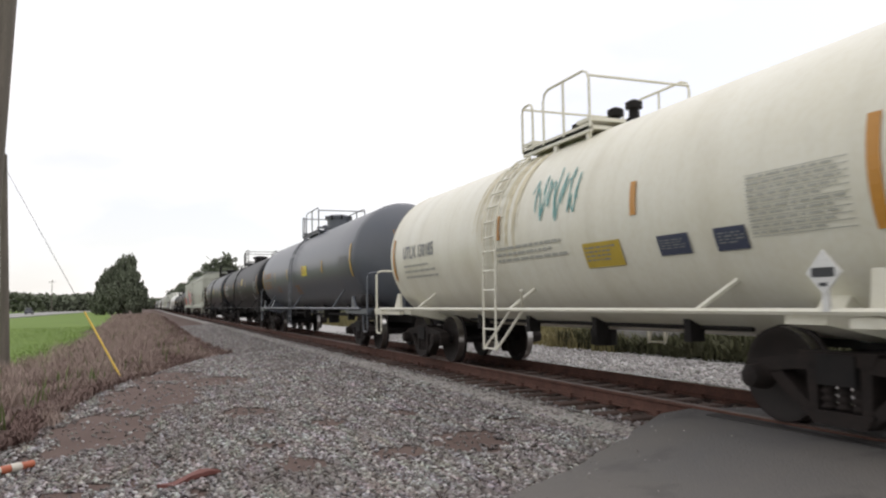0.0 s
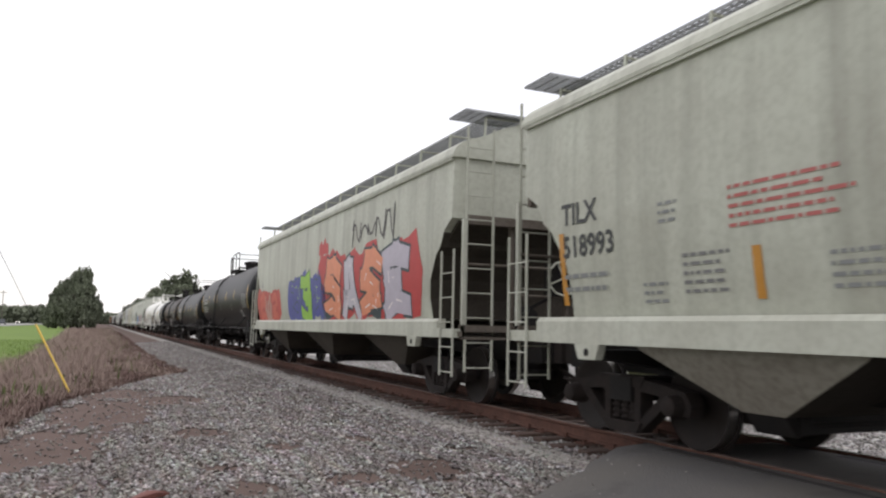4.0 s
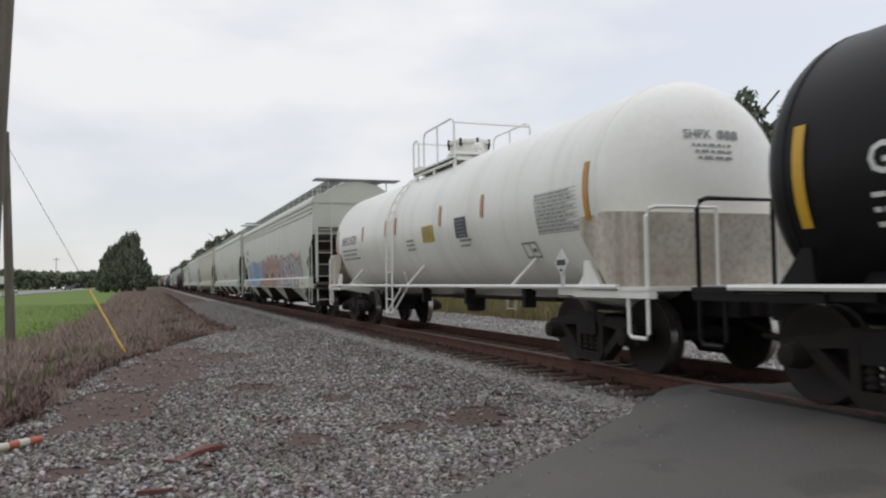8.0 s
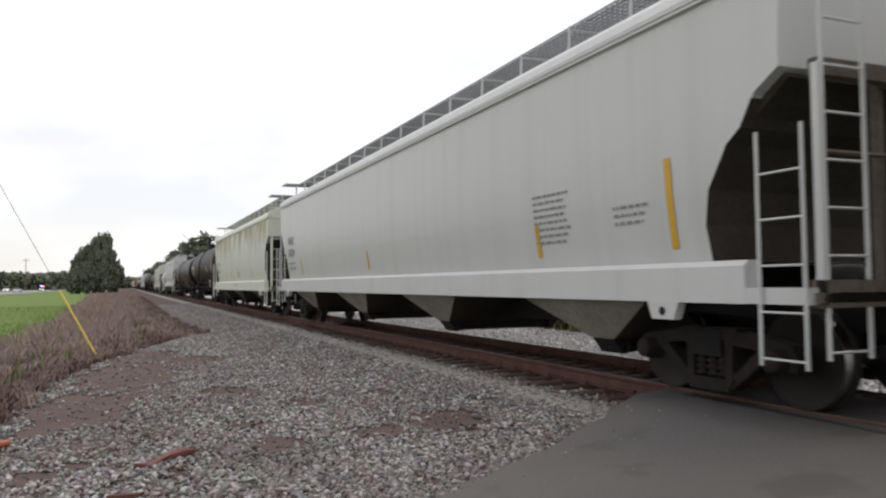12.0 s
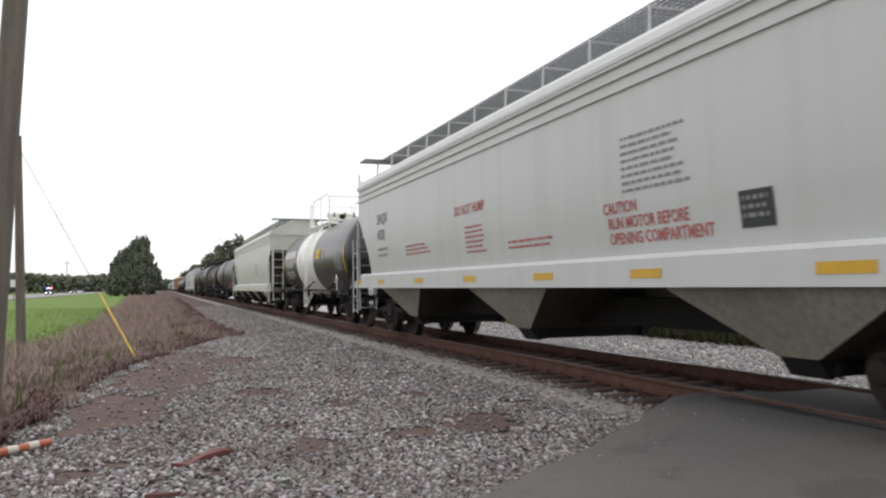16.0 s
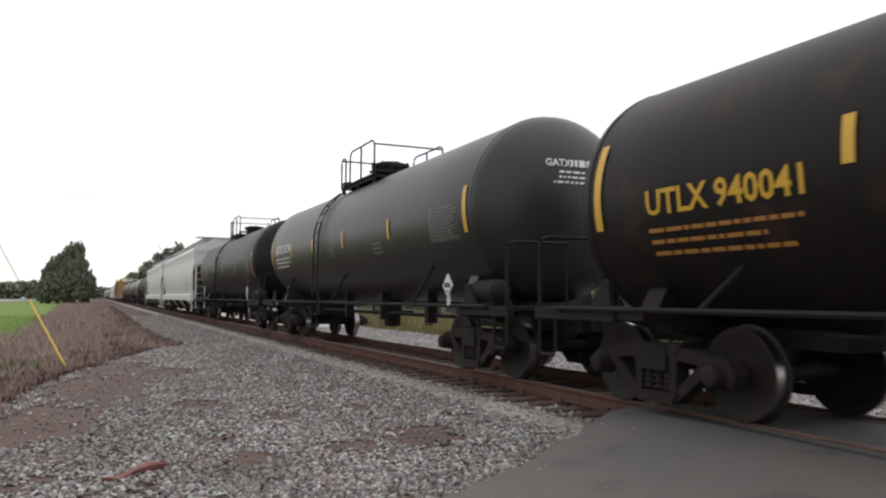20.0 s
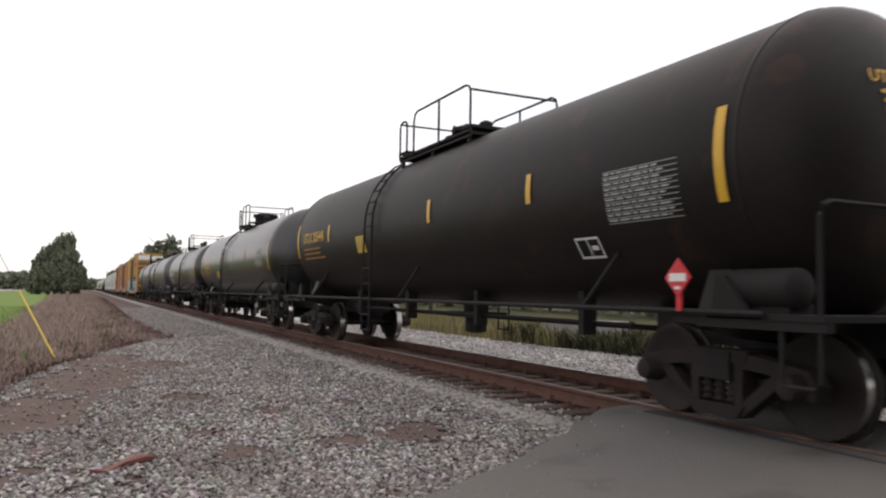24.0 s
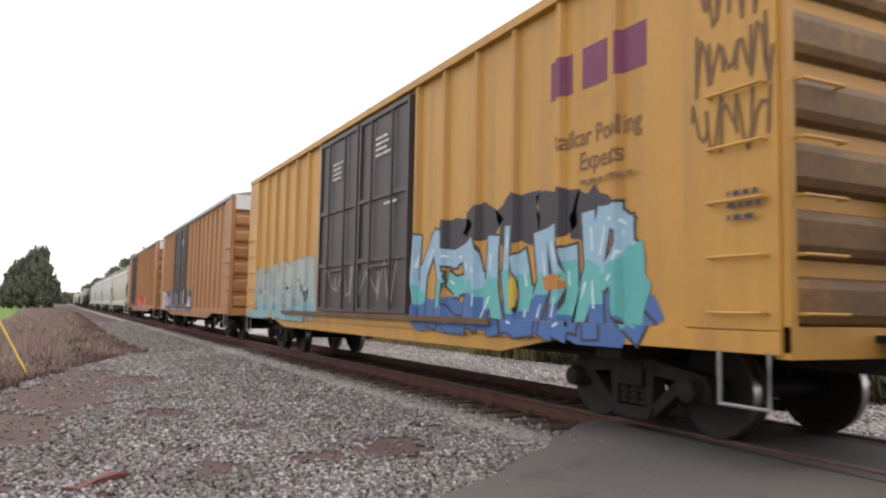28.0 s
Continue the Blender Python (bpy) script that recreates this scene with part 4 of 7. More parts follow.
SPRAY_FORMS = (
    ([(0.02, 0.0), (0.12, 1.0), (0.60, 0.92), (0.50, 0.55), (0.14, 0.48)], [(0.36, 0.5), (0.98, 0.02)]),
    ([(0.02, 0.0), (0.38, 1.0), (0.62, 0.96), (0.95, 0.0)], [(0.22, 0.36), (0.80, 0.30)]),
    ([(0.92, 0.86), (0.25, 1.0), (0.08, 0.62), (0.82, 0.46), (0.78, 0.04), (0.0, 0.08)],),
    ([(0.05, 0.0), (0.12, 1.0), (0.82, 0.05), (0.96, 1.0)],),
    ([(0.95, 0.92), (0.10, 0.98), (0.06, 0.02), (0.96, 0.08)], [(0.12, 0.52), (0.66, 0.56)]),
    ([(0.04, 1.0), (0.16, 0.06), (0.84, 0.0), (0.96, 0.94)], [(0.5, 0.02), (0.46, 0.7)]),
)


def bar_of(p, q, w0, w1):
    """A blunt bar from p to q, running a little past both ends."""
    dx, dz = q[0] - p[0], q[1] - p[1]
    d = math.hypot(dx, dz) or 1
    ux, uz = dx / d, dz / d
    p = (p[0] - ux * w0 * 0.42, p[1] - uz * w0 * 0.42)
    q = (q[0] + ux * w1 * 0.42, q[1] + uz * w1 * 0.42)
    return [(p[0] - uz * w0 / 2, p[1] + ux * w0 / 2), (q[0] - uz * w1 / 2, q[1] + ux * w1 / 2), (q[0] + uz * w1 / 2, q[1] - ux * w1 / 2), (p[0] + uz * w0 / 2, p[1] - ux * w0 / 2)]


def facing(poly):
    """The order of corners that faces the near side of the train."""
    area = sum(p[0] * q[1] - q[0] * p[1] for p, q in zip(poly, poly[1:] + poly[:1]))
    return poly if area < 0 else poly[::-1]


def graffiti(parent, g, on, rnd):
    """A sprayed piece: a haze of colour behind, fat bent bars with a dark outline, colour in bands, drips and highlights."""
    y, z, w, h, colours, count = g["y"], g["z"], g["w"], g["h"], g["colours"], g["count"]
    mats = [flat("spray_%03d_%03d_%03d" % tuple(int(c * 255) for c in col), col, 0.55) for col in colours]
    fills, shine = len(mats) - 3, len(mats) - 1
    mats += [flat("spray_%03d_%03d_%03d" % tuple(int(c * 255) for c in col), col, 0.55) for col in g.get("accents", ())]
    cuts, zcuts = g.get("cuts", ()), g.get("zcuts", ())
    pieces = []
    step = w / count
    n = 0

    def lay(poly, m, lift):
        poly = [(min(max(a, g.get("low", -99)), g.get("high", 99)), max(b, z - 0.02)) for a, b in poly]
        for bit in sliced(poly, cuts):
            for b2 in sliced(bit, zcuts, 1):
                if zcuts and sum(c[1] for c in b2) / len(b2) < zcuts[0]:
                    b2 = [(p, min(q, zcuts[0] - 0.002)) for p, q in b2]
                b2 = facing(b2)
                pieces.append((b2, [tuple(range(len(b2)))], m, lift))

    if g.get("loops"):
        u, pts = 0.0, []
        a, b, c = rnd.uniform(2.2, 3.2), rnd.uniform(3.4, 4.6), rnd.uniform(0, 6)
        for i in range(46):
            u = i / 45 * count * 1.6
            pts.append((y - w * (0.08 + 0.84 * i / 45) + 0.16 * w / count * 2 * math.sin(a * u + c), z + h * (0.5 + 0.3 * math.sin(b * u) + 0.16 * math.sin(1.9 * a * u + 1))))
        for i in range(len(pts) - 1):
            lay(bar_of(pts[i], pts[i + 1], g.get("line", 0.045), g.get("line", 0.045)), 2, 0.0065 + 0.0003 * (i % 5))
        count = 0
    if g.get("cloud", True):
        for k in range(count * 2 + 1):
            p = blob(y - w * k / (count * 2), z + h * rnd.uniform(0.42, 0.55), step * 0.85, h * rnd.uniform(0.85, 1.12), rnd, 12, 0.16)
            lay(p, 0, 0.004 + 0.0006 * (k % 3))
    for k in range(count):
        form = SPRAY_FORMS[rnd.randrange(len(SPRAY_FORMS))]
        flip = rnd.random() < 0.5
        tall = rnd.uniform(0.78, 1.0)
        lean = rnd.uniform(-0.12, 0.12)
        thick = g.get("thick", 0.26) * min(step, h) * rnd.uniform(0.9, 1.15)
        for line in form:
            pts = []
            for a, b in line:
                a = 1 - a if flip else a
                a, b = a + lean * b + rnd.uniform(-0.05, 0.05), b * tall + rnd.uniform(-0.04, 0.04)
                pts.append((y - step * (k + 0.1 + 0.8 * a), z + h * (0.09 + 0.82 * b)))
            bowed = [pts[0]]
            for p, q in zip(pts, pts[1:]):
                off = rnd.choice((-1, 1)) * rnd.uniform(0.06, 0.16)
                bowed += [((p[0] + q[0]) / 2 - (q[1] - p[1]) * off, (p[1] + q[1]) / 2 + (q[0] - p[0]) * off), q]
            for p, q in zip(bowed, bowed[1:]):
                w0, w1 = thick * rnd.uniform(0.8, 1.2), thick * rnd.uniform(0.8, 1.2)
                edge = g.get("edge", 0.075)
                lay(bar_of(p, q, w0 + edge, w1 + edge), 1, 0.0065 + 0.0003 * (n % 5))
                poly = bar_of(p, q, w0, w1)
                bands = g.get("bands")
                if bands:
                    for bit in sliced(poly, [z + h * (u + rnd.uniform(-0.13, 0.13)) for u in bands], 1):
                        mean = (sum(c[1] for c in bit) / len(bit) - z) / h
                        lay(bit, 2 + min(fills - 1, sum(mean > u for u in bands)), 0.0085 + 0.0003 * (n % 5))
                else:
                    lay(poly, 2 + k % fills, 0.0085 + 0.0003 * (n % 5))
                if rnd.random() < 0.6:
                    u, v = rnd.uniform(0.1, 0.4), rnd.uniform(0.5, 0.9)
                    off = rnd.choice((-0.3, 0.3)) * thick
                    a = (p[0] + (q[0] - p[0]) * u + off * 0.6, p[1] + (q[1] - p[1]) * u + off * 0.3)
                    b = (p[0] + (q[0] - p[0]) * v + off * 0.6, p[1] + (q[1] - p[1]) * v + off * 0.3)
                    lay(bar_of(a, b, 0.035, 0.02), shine, 0.0108 + 0.0003 * (n % 3))
                n += 1
    for m, y0, y1, z0, z1 in g.get("blocks", ()):
        lay(blob((y0 + y1) / 2, (z0 + z1) / 2, y0 - y1, z1 - z0, rnd, 18, 0.2), m, 0.0058 if m <= 1 else 0.0115 + 0.0002 * rnd.random())
    decal("graffiti", pieces, mats, parent, lambda a, b, e: on(a, b, e), g.get("label", "sprayed graffiti"))


# ---- boxcars ----
TRACK_RUST = material("rusty_door_track", (0.17, 0.10, 0.055), 0.8, 0.0, (0.08, 0.05, 0.035), 2, 0.7, 20, 0.2)


def box_car(spec):
    near, far, joint0, joint1 = spec["near"], spec["far"], spec["joint0"], spec["joint1"]
    mid = (near + far) / 2
    y0, y1, e0, e1 = near - mid, far - mid, joint0 - mid, joint1 - mid
    hw, zs, ze = 1.55, 0.80, 4.86
    skin = spec["skin"]
    rnd = random.Random(spec["seed"])
    car = thing("boxcar", spec["label"], "boxcar", "freight cars of the train", at=pose(XC, mid, 0))
    bm = bmesh.new()
    box(bm, -hw + 0.07, hw - 0.07, y0 + 0.1, y1 - 0.1, zs + 0.15, ze - 0.02)
    part("body", bm, skin, car)
    bm = bmesh.new()
    prism(bm, [(-hw - 0.03, ze - 0.12), (-hw - 0.03, ze), (-0.8, ze + 0.16), (0, ze + 0.2), (0.8, ze + 0.16), (hw + 0.03, ze), (hw + 0.03, ze - 0.12)][::-1], "y", y0 + 0.02, y1 - 0.02)
    part("roof", bm, spec.get("roof", GALV), car)
    door0, door1 = spec.get("door", (-1.2, 3.0))
    bends = []
    for sx in (-1, 1):
        # side posts
        for a, b in ((y0 + 0.1, door0 - 0.12), (door1 + 0.12, y1 - 0.1)):
            n = max(2, int((b - a) / 0.88))
            for k in range(n + 1):
                yy = a + (b - a) * k / n
                bm = bmesh.new()
                xa, xb = sx * (hw - 0.08), sx * hw
                prism(bm, [(xa, yy - 0.075), (xb, yy - 0.035), (xb, yy + 0.035), (xa, yy + 0.075)], "z", zs + 0.16, ze - 0.1)
                if sx < 0:
                    bends += [(yy - 0.07, -hw + 0.07), (yy - 0.035, -hw), (yy + 0.035, -hw), (yy + 0.07, -hw + 0.07)]
                part("side_post", bm, skin, car)
        bm = bmesh.new()
        box(bm, *sorted((sx * (hw - 0.08), sx * (hw + 0.02))), y0 + 0.05, y1 - 0.05, zs + 0.08, zs + 0.26)
        prism(bm, [(y0 + 2.9, zs + 0.1), (y0 + 4.2, zs - 0.12), (y1 - 4.2, zs - 0.12), (y1 - 2.9, zs + 0.1)][::-1], "x", sx * (hw - 0.06), sx * (hw - 0.01))
        part("side_sill", bm, skin, car)
        # two plug doors
        half = (door1 - door0) / 2
        for k in range(2):
            a = door0 + half * k
            bm = bmesh.new()
            box(bm, *sorted((sx * (hw - 0.1), sx * (hw + 0.0))), a + 0.03, a + half - 0.03, zs + 0.3, ze - 0.2)
            d = part("door", bm, spec.get("door_paint", DOOR_BLACK), car, "black plug door")
            for z in (zs + 0.3, 2.0, 3.1, ze - 0.28):
                bm = bmesh.new()
                box(bm, *sorted((sx * hw, sx * (hw + 0.04))), a + 0.13, a + half - 0.13, z, z + 0.08)
                part("door_rib", bm, spec.get("door_paint", DOOR_BLACK), d)
            for yy in (a + 0.05, a + half - 0.13):
                bm = bmesh.new()
                box(bm, *sorted((sx * hw, sx * (hw + 0.045))), yy, yy + 0.08, zs + 0.3, ze - 0.2)
                part("door_post", bm, spec.get("door_paint", DOOR_BLACK), d)
            bm = bmesh.new()
            for yy in (a + half * 0.3, a + half * 0.7):
                tube(bm, [(sx * (hw + 0.05), yy, zs + 0.35), (sx * (hw + 0.05), yy, ze - 0.3)], 0.025)
            tube(bm, [(sx * (hw + 0.07), a + half * 0.3, 1.9), (sx * (hw + 0.07), a + half * 0.7, 1.9)], 0.02)
            part("locking_bar", bm, spec.get("door_paint", DOOR_BLACK), d)
        bm = bmesh.new()
        box(bm, *sorted((sx * (hw - 0.02), sx * (hw + 0.1))), door0 - half * 1.1, door1 + half * 1.1, zs + 0.2, zs + 0.28)
        part("door_track", bm, TRACK_RUST, car, "rust-brown door track")
    for s, y, ye in ((1, y0, e0), (-1, y1, e1)):
        for k in range(7):
            bm = bmesh.new()
            z = zs + 0.5 + k * 0.54
            prism(bm, [(y + s * 0.13, z - 0.23), (y + s * 0.03, z - 0.17), (y + s * 0.0, z - 0.1), (y + s * 0.0, z + 0.1), (y + s * 0.03, z + 0.17), (y + s * 0.13, z + 0.21)][::s], "x", -hw + 0.12, hw - 0.12)
            part("end_corrugation", bm, spec.get("end_paint", skin), car)
        for x in (-hw + 0.02, hw - 0.1):
            bm = bmesh.new()
            box(bm, x, x + 0.08, *sorted((y - s * 0.02, y + s * 0.2)), zs + 0.1, ze - 0.05)
            part("end_post", bm, skin, car)
        bm = bmesh.new()
        box(bm, -hw + 0.02, hw - 0.02, *sorted((y - s * 0.03, y + s * 0.12)), zs + 0.05, zs + 0.3)
        part("end_beam", bm, skin, car)
        bm = bmesh.new()
        box(bm, -hw + 0.04, hw - 0.04, *sorted((y - s * 0.01, y + s * 0.1)), ze - 0.5, ze - 0.02)
        part("end_panel", bm, spec.get("end_panel", LETTER_WHITE), car, "white-painted top panel")
        bm = bmesh.new()
        box(bm, -0.55, 0.75, *sorted((y - s * 0.26, y - s * 0.01)), 0.98, 1.04)
        part("crossover_platform", bm, UNDER, car)
        bm = bmesh.new()
        box(bm, 0.0, 0.42, *sorted((y - s * 0.2, y - s * 0.012)), 1.75, 2.25)
        part("brake_housing", bm, UNDER, car)
        for k in range(5):
            bm = bmesh.new()
            z = 1.2 + 0.46 * k
            tube(bm, [(-hw + 0.12, y, z), (-hw + 0.12, y - s * 0.08, z), (-hw + 0.62, y - s * 0.08, z), (-hw + 0.62, y, z)], 0.016)
            part("grab_iron", bm, skin, car)
        bm = bmesh.new()
        box(bm, -hw - 0.012, -hw + 0.06, *sorted((y + s * 0.05, y + s * 1.05)), zs + 0.27, ze - 0.13)
        part("corner_panel", bm, skin, car)
        for k in range(5):
            bm = bmesh.new()
            z = 1.2 + 0.46 * k
            ya, yb = y + s * 0.16, y + s * 0.72
            tube(bm, [(-hw - 0.01, ya, z), (-hw - 0.075, ya, z), (-hw - 0.075, yb, z), (-hw - 0.01, yb, z)], 0.016)
            part("grab_iron", bm, skin, car)
        bm = bmesh.new()
        tube(bm, [(-hw - 0.01, y + s * 0.16, zs + 0.1), (-hw - 0.01, y + s * 0.16, 0.45), (-hw - 0.01, y + s * 0.66, 0.45), (-hw - 0.01, y + s * 0.66, zs + 0.1)], 0.022)
        part("sill_step", bm, LETTER_GREY, car)
        bm = bmesh.new()
        box(bm, -0.33, 0.33, *sorted((ye + s * 0.4, y + s * 3.4)), 0.70, 0.95)
        box(bm, -1.4, 1.4, y + s * 2.3 - 0.2, y + s * 2.3 + 0.2, 0.72, 0.96)
        part("bolster", bm, UNDER, car)
        truck(car, y + s * 2.3)
        coupler(car, ye + s * 0.42, -s)
    bm = bmesh.new()
    box(bm, -0.3, 0.3, y0 + 3.0, y1 - 3.0, 0.62, 0.95)
    tube(bm, [(-0.8, y0 + 3, 0.7), (-0.8, y1 - 3, 0.7)], 0.04)
    part("centre_sill", bm, UNDER, car)
    bends.sort()
    bend_y, bend_x = [p[0] for p in bends], [p[1] for p in bends]

    def on(y, z, e=0.01):
        if z < zs + 0.27:
            return (-hw - 0.02 - e, y, z)
        if door0 - 0.1 < y < door1 + 0.1:
            return (-hw - e, y, z)
        if y < y0 + 1.06:
            return (-hw - 0.012 - e, y, z)
        return (float(np.interp(y, bend_y, bend_x)) - e, y, z)

    def follow(pieces):
        """Paint that runs over the posts: its polygons split at their edges."""
        out = []
        for p, f, m in pieces:
            for q in f:
                out += [(b, [tuple(range(len(b)))], m) for b in (facing(c) for c in sliced([p[i] for i in q], bend_y))]
        return out

    for text, yy, zz, size, mt in spec.get("words", []):
        decal("lettering", follow([line_of(text, yy, zz, size, 0.85)]), mt, car, lambda y, z: on(y, z, 0.005))
    if spec.get("logo"):
        decal("logo", follow([patch(-6.1 - 0.6 * i, -6.1 - 0.6 * i - 0.42, 3.62, 4.08) for i in range(3)]), PURPLE, car, lambda y, z: on(y, z, 0.005))
    for yy, zz, w, rows, mt in spec.get("notes", []):
        decal("stencil", bars(yy + w / 2, zz, rows, w, 0.1 * rows, rnd, 0, 0.45), mt, car, lambda y, z: on(y, z, 0.05))
    for g in spec.get("graffiti", []):
        graffiti(car, dict(g, cuts=bend_y, zcuts=(zs + 0.27,)), on, rnd)
    spec["car"] = car
    return car


# ---- the place ----
XC = 6.5          # centre line of the track
SPEED = 21.15     # metres a second, towards the camera's side of the crossing

GRASS = material("mown_grass", (0.135, 0.20, 0.042), 0.9, 0, (0.09, 0.15, 0.03), 0.35, 0.6, 9, 0.5, gloss=0.2)
DULL_GRASS = material("dull_rank_grass", (0.095, 0.092, 0.042), 0.95, 0, (0.05, 0.05, 0.028), 0.6, 0.7, 6, 0.5, gloss=0.2)
DIRT = material("gravelly_dirt", (0.125, 0.090, 0.078), 0.95, 0, (0.08, 0.054, 0.046), 1.2, 0.6, 26, 0.9, gloss=0.2)
STONE = material("ballast_stone", (0.33, 0.31, 0.285), 0.85, 0, (0.18, 0.165, 0.15), 0.8, 0.5, 30, 0.5)
FAR_STONE = material("white_gravel", (0.42, 0.41, 0.40), 0.9, 0, (0.22, 0.21, 0.20), 6, 0.6, 24, 0.9)
ASPHALT = material("worn_asphalt", (0.088, 0.087, 0.089), 0.72, 0, (0.135, 0.122, 0.105), 0.45, 0.75, 55, 0.9, (1, 1, 1), None, 0.0, (0.045, 0.042, 0.042), 0.35, gloss=0.3)
ROADWAY = material("highway_concrete", (0.26, 0.255, 0.245), 0.85, 0, (0.2, 0.2, 0.19), 0.2, 0.4, 4, 0.1)
WEED = material("dry_brown_weeds", (0.34, 0.268, 0.228), 0.9, 0, (0.19, 0.138, 0.122), 0.7, 0.6, 8, 0.2, gloss=0.2)
WEED_DARK = material("reddish_ground_cover", (0.165, 0.112, 0.098), 0.9, 0, (0.10, 0.066, 0.058), 0.7, 0.6, 8, 0.2, gloss=0.2)
WEED_GREEN = material("green_weeds", (0.13, 0.17, 0.05), 0.9, 0, (0.06, 0.085, 0.03), 0.7, 0.6, 8, 0.2)
STRAW = material("yellow_dry_grass", (0.22, 0.18, 0.08), 0.9, 0, (0.10, 0.11, 0.045), 0.8, 0.6, 10, 0.3)
LEAF = material("dark_leaves", (0.145, 0.165, 0.115), 0.8, 0, (0.095, 0.108, 0.075), 0.6, 0.7, 3, 0.1, vary=0.2, gloss=0.2)
UNDERGROWTH = material("dull_undergrowth", (0.075, 0.08, 0.04), 0.9, 0, (0.045, 0.04, 0.025), 0.5, 0.7, 3, 0.1, gloss=0.2)
BARK = material("grey_bark", (0.10, 0.085, 0.07), 0.9, 0, (0.05, 0.042, 0.035), 3, 0.6, 20, 0.6)
POLE = material("weathered_pole_wood", (0.16, 0.14, 0.115), 0.9, 0, (0.085, 0.075, 0.062), 2, 0.7, 25, 0.5, (6, 6, 0.5))
FENCE_WOOD = material("dark_fence_wood", (0.075, 0.058, 0.048), 0.9, 0, (0.04, 0.032, 0.028), 2, 0.7, 25, 0.4, (6, 1, 1))
MAST_PAINT = material("aluminium_mast_paint", (0.5, 0.51, 0.51), 0.5, 0.2, (0.36, 0.36, 0.35), 2, 0.4, 20, 0.05)
DARK_LENS = flat("dark_red_lens", (0.06, 0.008, 0.008), 0.2)
STAINED = material("brown_stained_concrete", (0.20, 0.185, 0.165), 0.9, 0, (0.10, 0.085, 0.07), 1.5, 0.7, 20, 0.2)
CONCRETE = material("stained_concrete", (0.34, 0.33, 0.32), 0.85, 0, (0.2, 0.19, 0.18), 1.0, 0.6, 20, 0.2)

# road edge: a line through these two points, the crossing lies on the near side of it
EDGE_A, EDGE_B = Vector((2.14, 5.20)), Vector((5.24, 6.92))
EDGE_D = (EDGE_B - EDGE_A).normalized()
EDGE_N = Vector((-EDGE_D.y, EDGE_D.x))


def edge_y(x):
    """The road's far edge: straight up to the track, then turning back across it."""
    if x < EDGE_B.x:
        return EDGE_A.y + (x - EDGE_A.x) / EDGE_D.x * EDGE_D.y
    return float(np.interp(x, [EDGE_B.x, 5.8, 6.5, 7.4, 9, 13, 30, 80], [EDGE_B.y, 6.95, 6.55, 5.3, 4.9, 5.8, 10, 24]))


def road_side(x, y):
    """Metres beyond the road's edge: positive on the gravel."""
    return (y - edge_y(x)) * EDGE_N.y


def green_edge(y):
    """The right-hand limit of the mown grass."""
    return float(np.interp(y, [10, 24, 29, 36, 55, 92, 225, 400], [-4.8, -4.3, -3.4, -3.2, -3.3, -4.3, -8, -10]))


# bare patches of soil in the gravel: centre, half length across and along
SOIL = ((-0.5, 11.8, 0.75, 1.6), (0.1, 15.5, 0.8, 2.4), (1.35, 17.1, 0.8, 1.1), (0.4, 19.0, 0.8, 1.2), (1.45, 12.0, 0.38, 0.45), (1.48, 7.8, 0.28, 0.36), (-0.88, 10.3, 0.22, 0.6), (-0.35, 7.9, 0.16, 0.22), (2.5, 7.75, 0.3, 0.3), (3.3, 7.8, 0.38, 0.55), (2.3, 10.2, 0.25, 0.3))


def lie(x, y):
    """Height of the ground: roadbed shoulder, foot of the slope, and the fields beside it."""
    d = abs(x - XC)
    if d < 1.7:
        z = -0.26
    elif d < 4.6:
        z = -0.26 - (d - 1.7) / 2.9 * 0.17
    else:
        z = -0.43
    if x < 1.2:
        z -= min(1.0, (1.2 - x) / 4) * 0.17
    if x > 14:
        z -= 0.1
    return z


# ground sheet to the horizon
xs = sorted({-1500, -800, -400, -200, -100, -60, -40, -25, -16, -11, -8, -6, -4.5, -3, -2, -1.2, -0.4, 0.4, 1.2, 1.9, 2.6, 3.4, 4.2, 4.8, 5.3, 6.5, 7.7, 8.2, 9.5, 11.1, 12.5, 14, 18, 30, 60, 120, 300, 800, 1500})
ysg = sorted({-1200, -600, -300, -120, -60, -30, -15, -8, -4, 0, 2, 4, 5, 6, 7, 8, 9, 10, 11, 12, 13, 14, 16, 18, 20, 23, 26, 30, 40, 60, 90, 130, 180, 250, 400, 700, 1200, 2500})
gv, gf, gm = [], [], []
for x in xs:
    for y in ysg:
        gv.append((x, y, lie(x, y) + 0.03 * noise.noise((x * 0.9, y * 0.9, 0))))
ny = len(ysg)
for i in range(len(xs) - 1):
    for j in range(ny - 1):
        gf.append((i * ny + j, (i + 1) * ny + j, (i + 1) * ny + j + 1, i * ny + j + 1))
        cx, cy = (xs[i] + xs[i + 1]) / 2, (ysg[j] + ysg[j + 1]) / 2
        green = cx < green_edge(cy) or cx > 17 or (cy < -10 and abs(cx - XC) > 6)
        far_side = 7.3 < cx < 13.5
        gm.append(3 if cx > 13.5 else 1 if green else 2 if far_side else 0)
me = bpy.data.meshes.new("ground")
me.from_pydata(gv, [], gf)
for m in (DIRT, GRASS, FAR_STONE, DULL_GRASS):
    me.materials.append(m)
me.polygons.foreach_set("material_index", gm)
me.polygons.foreach_set("use_smooth", [True] * len(gf))
tagged(new("ground", me), "gravelly brown dirt and mown green grass beside the railway", "ground", kind="structure")

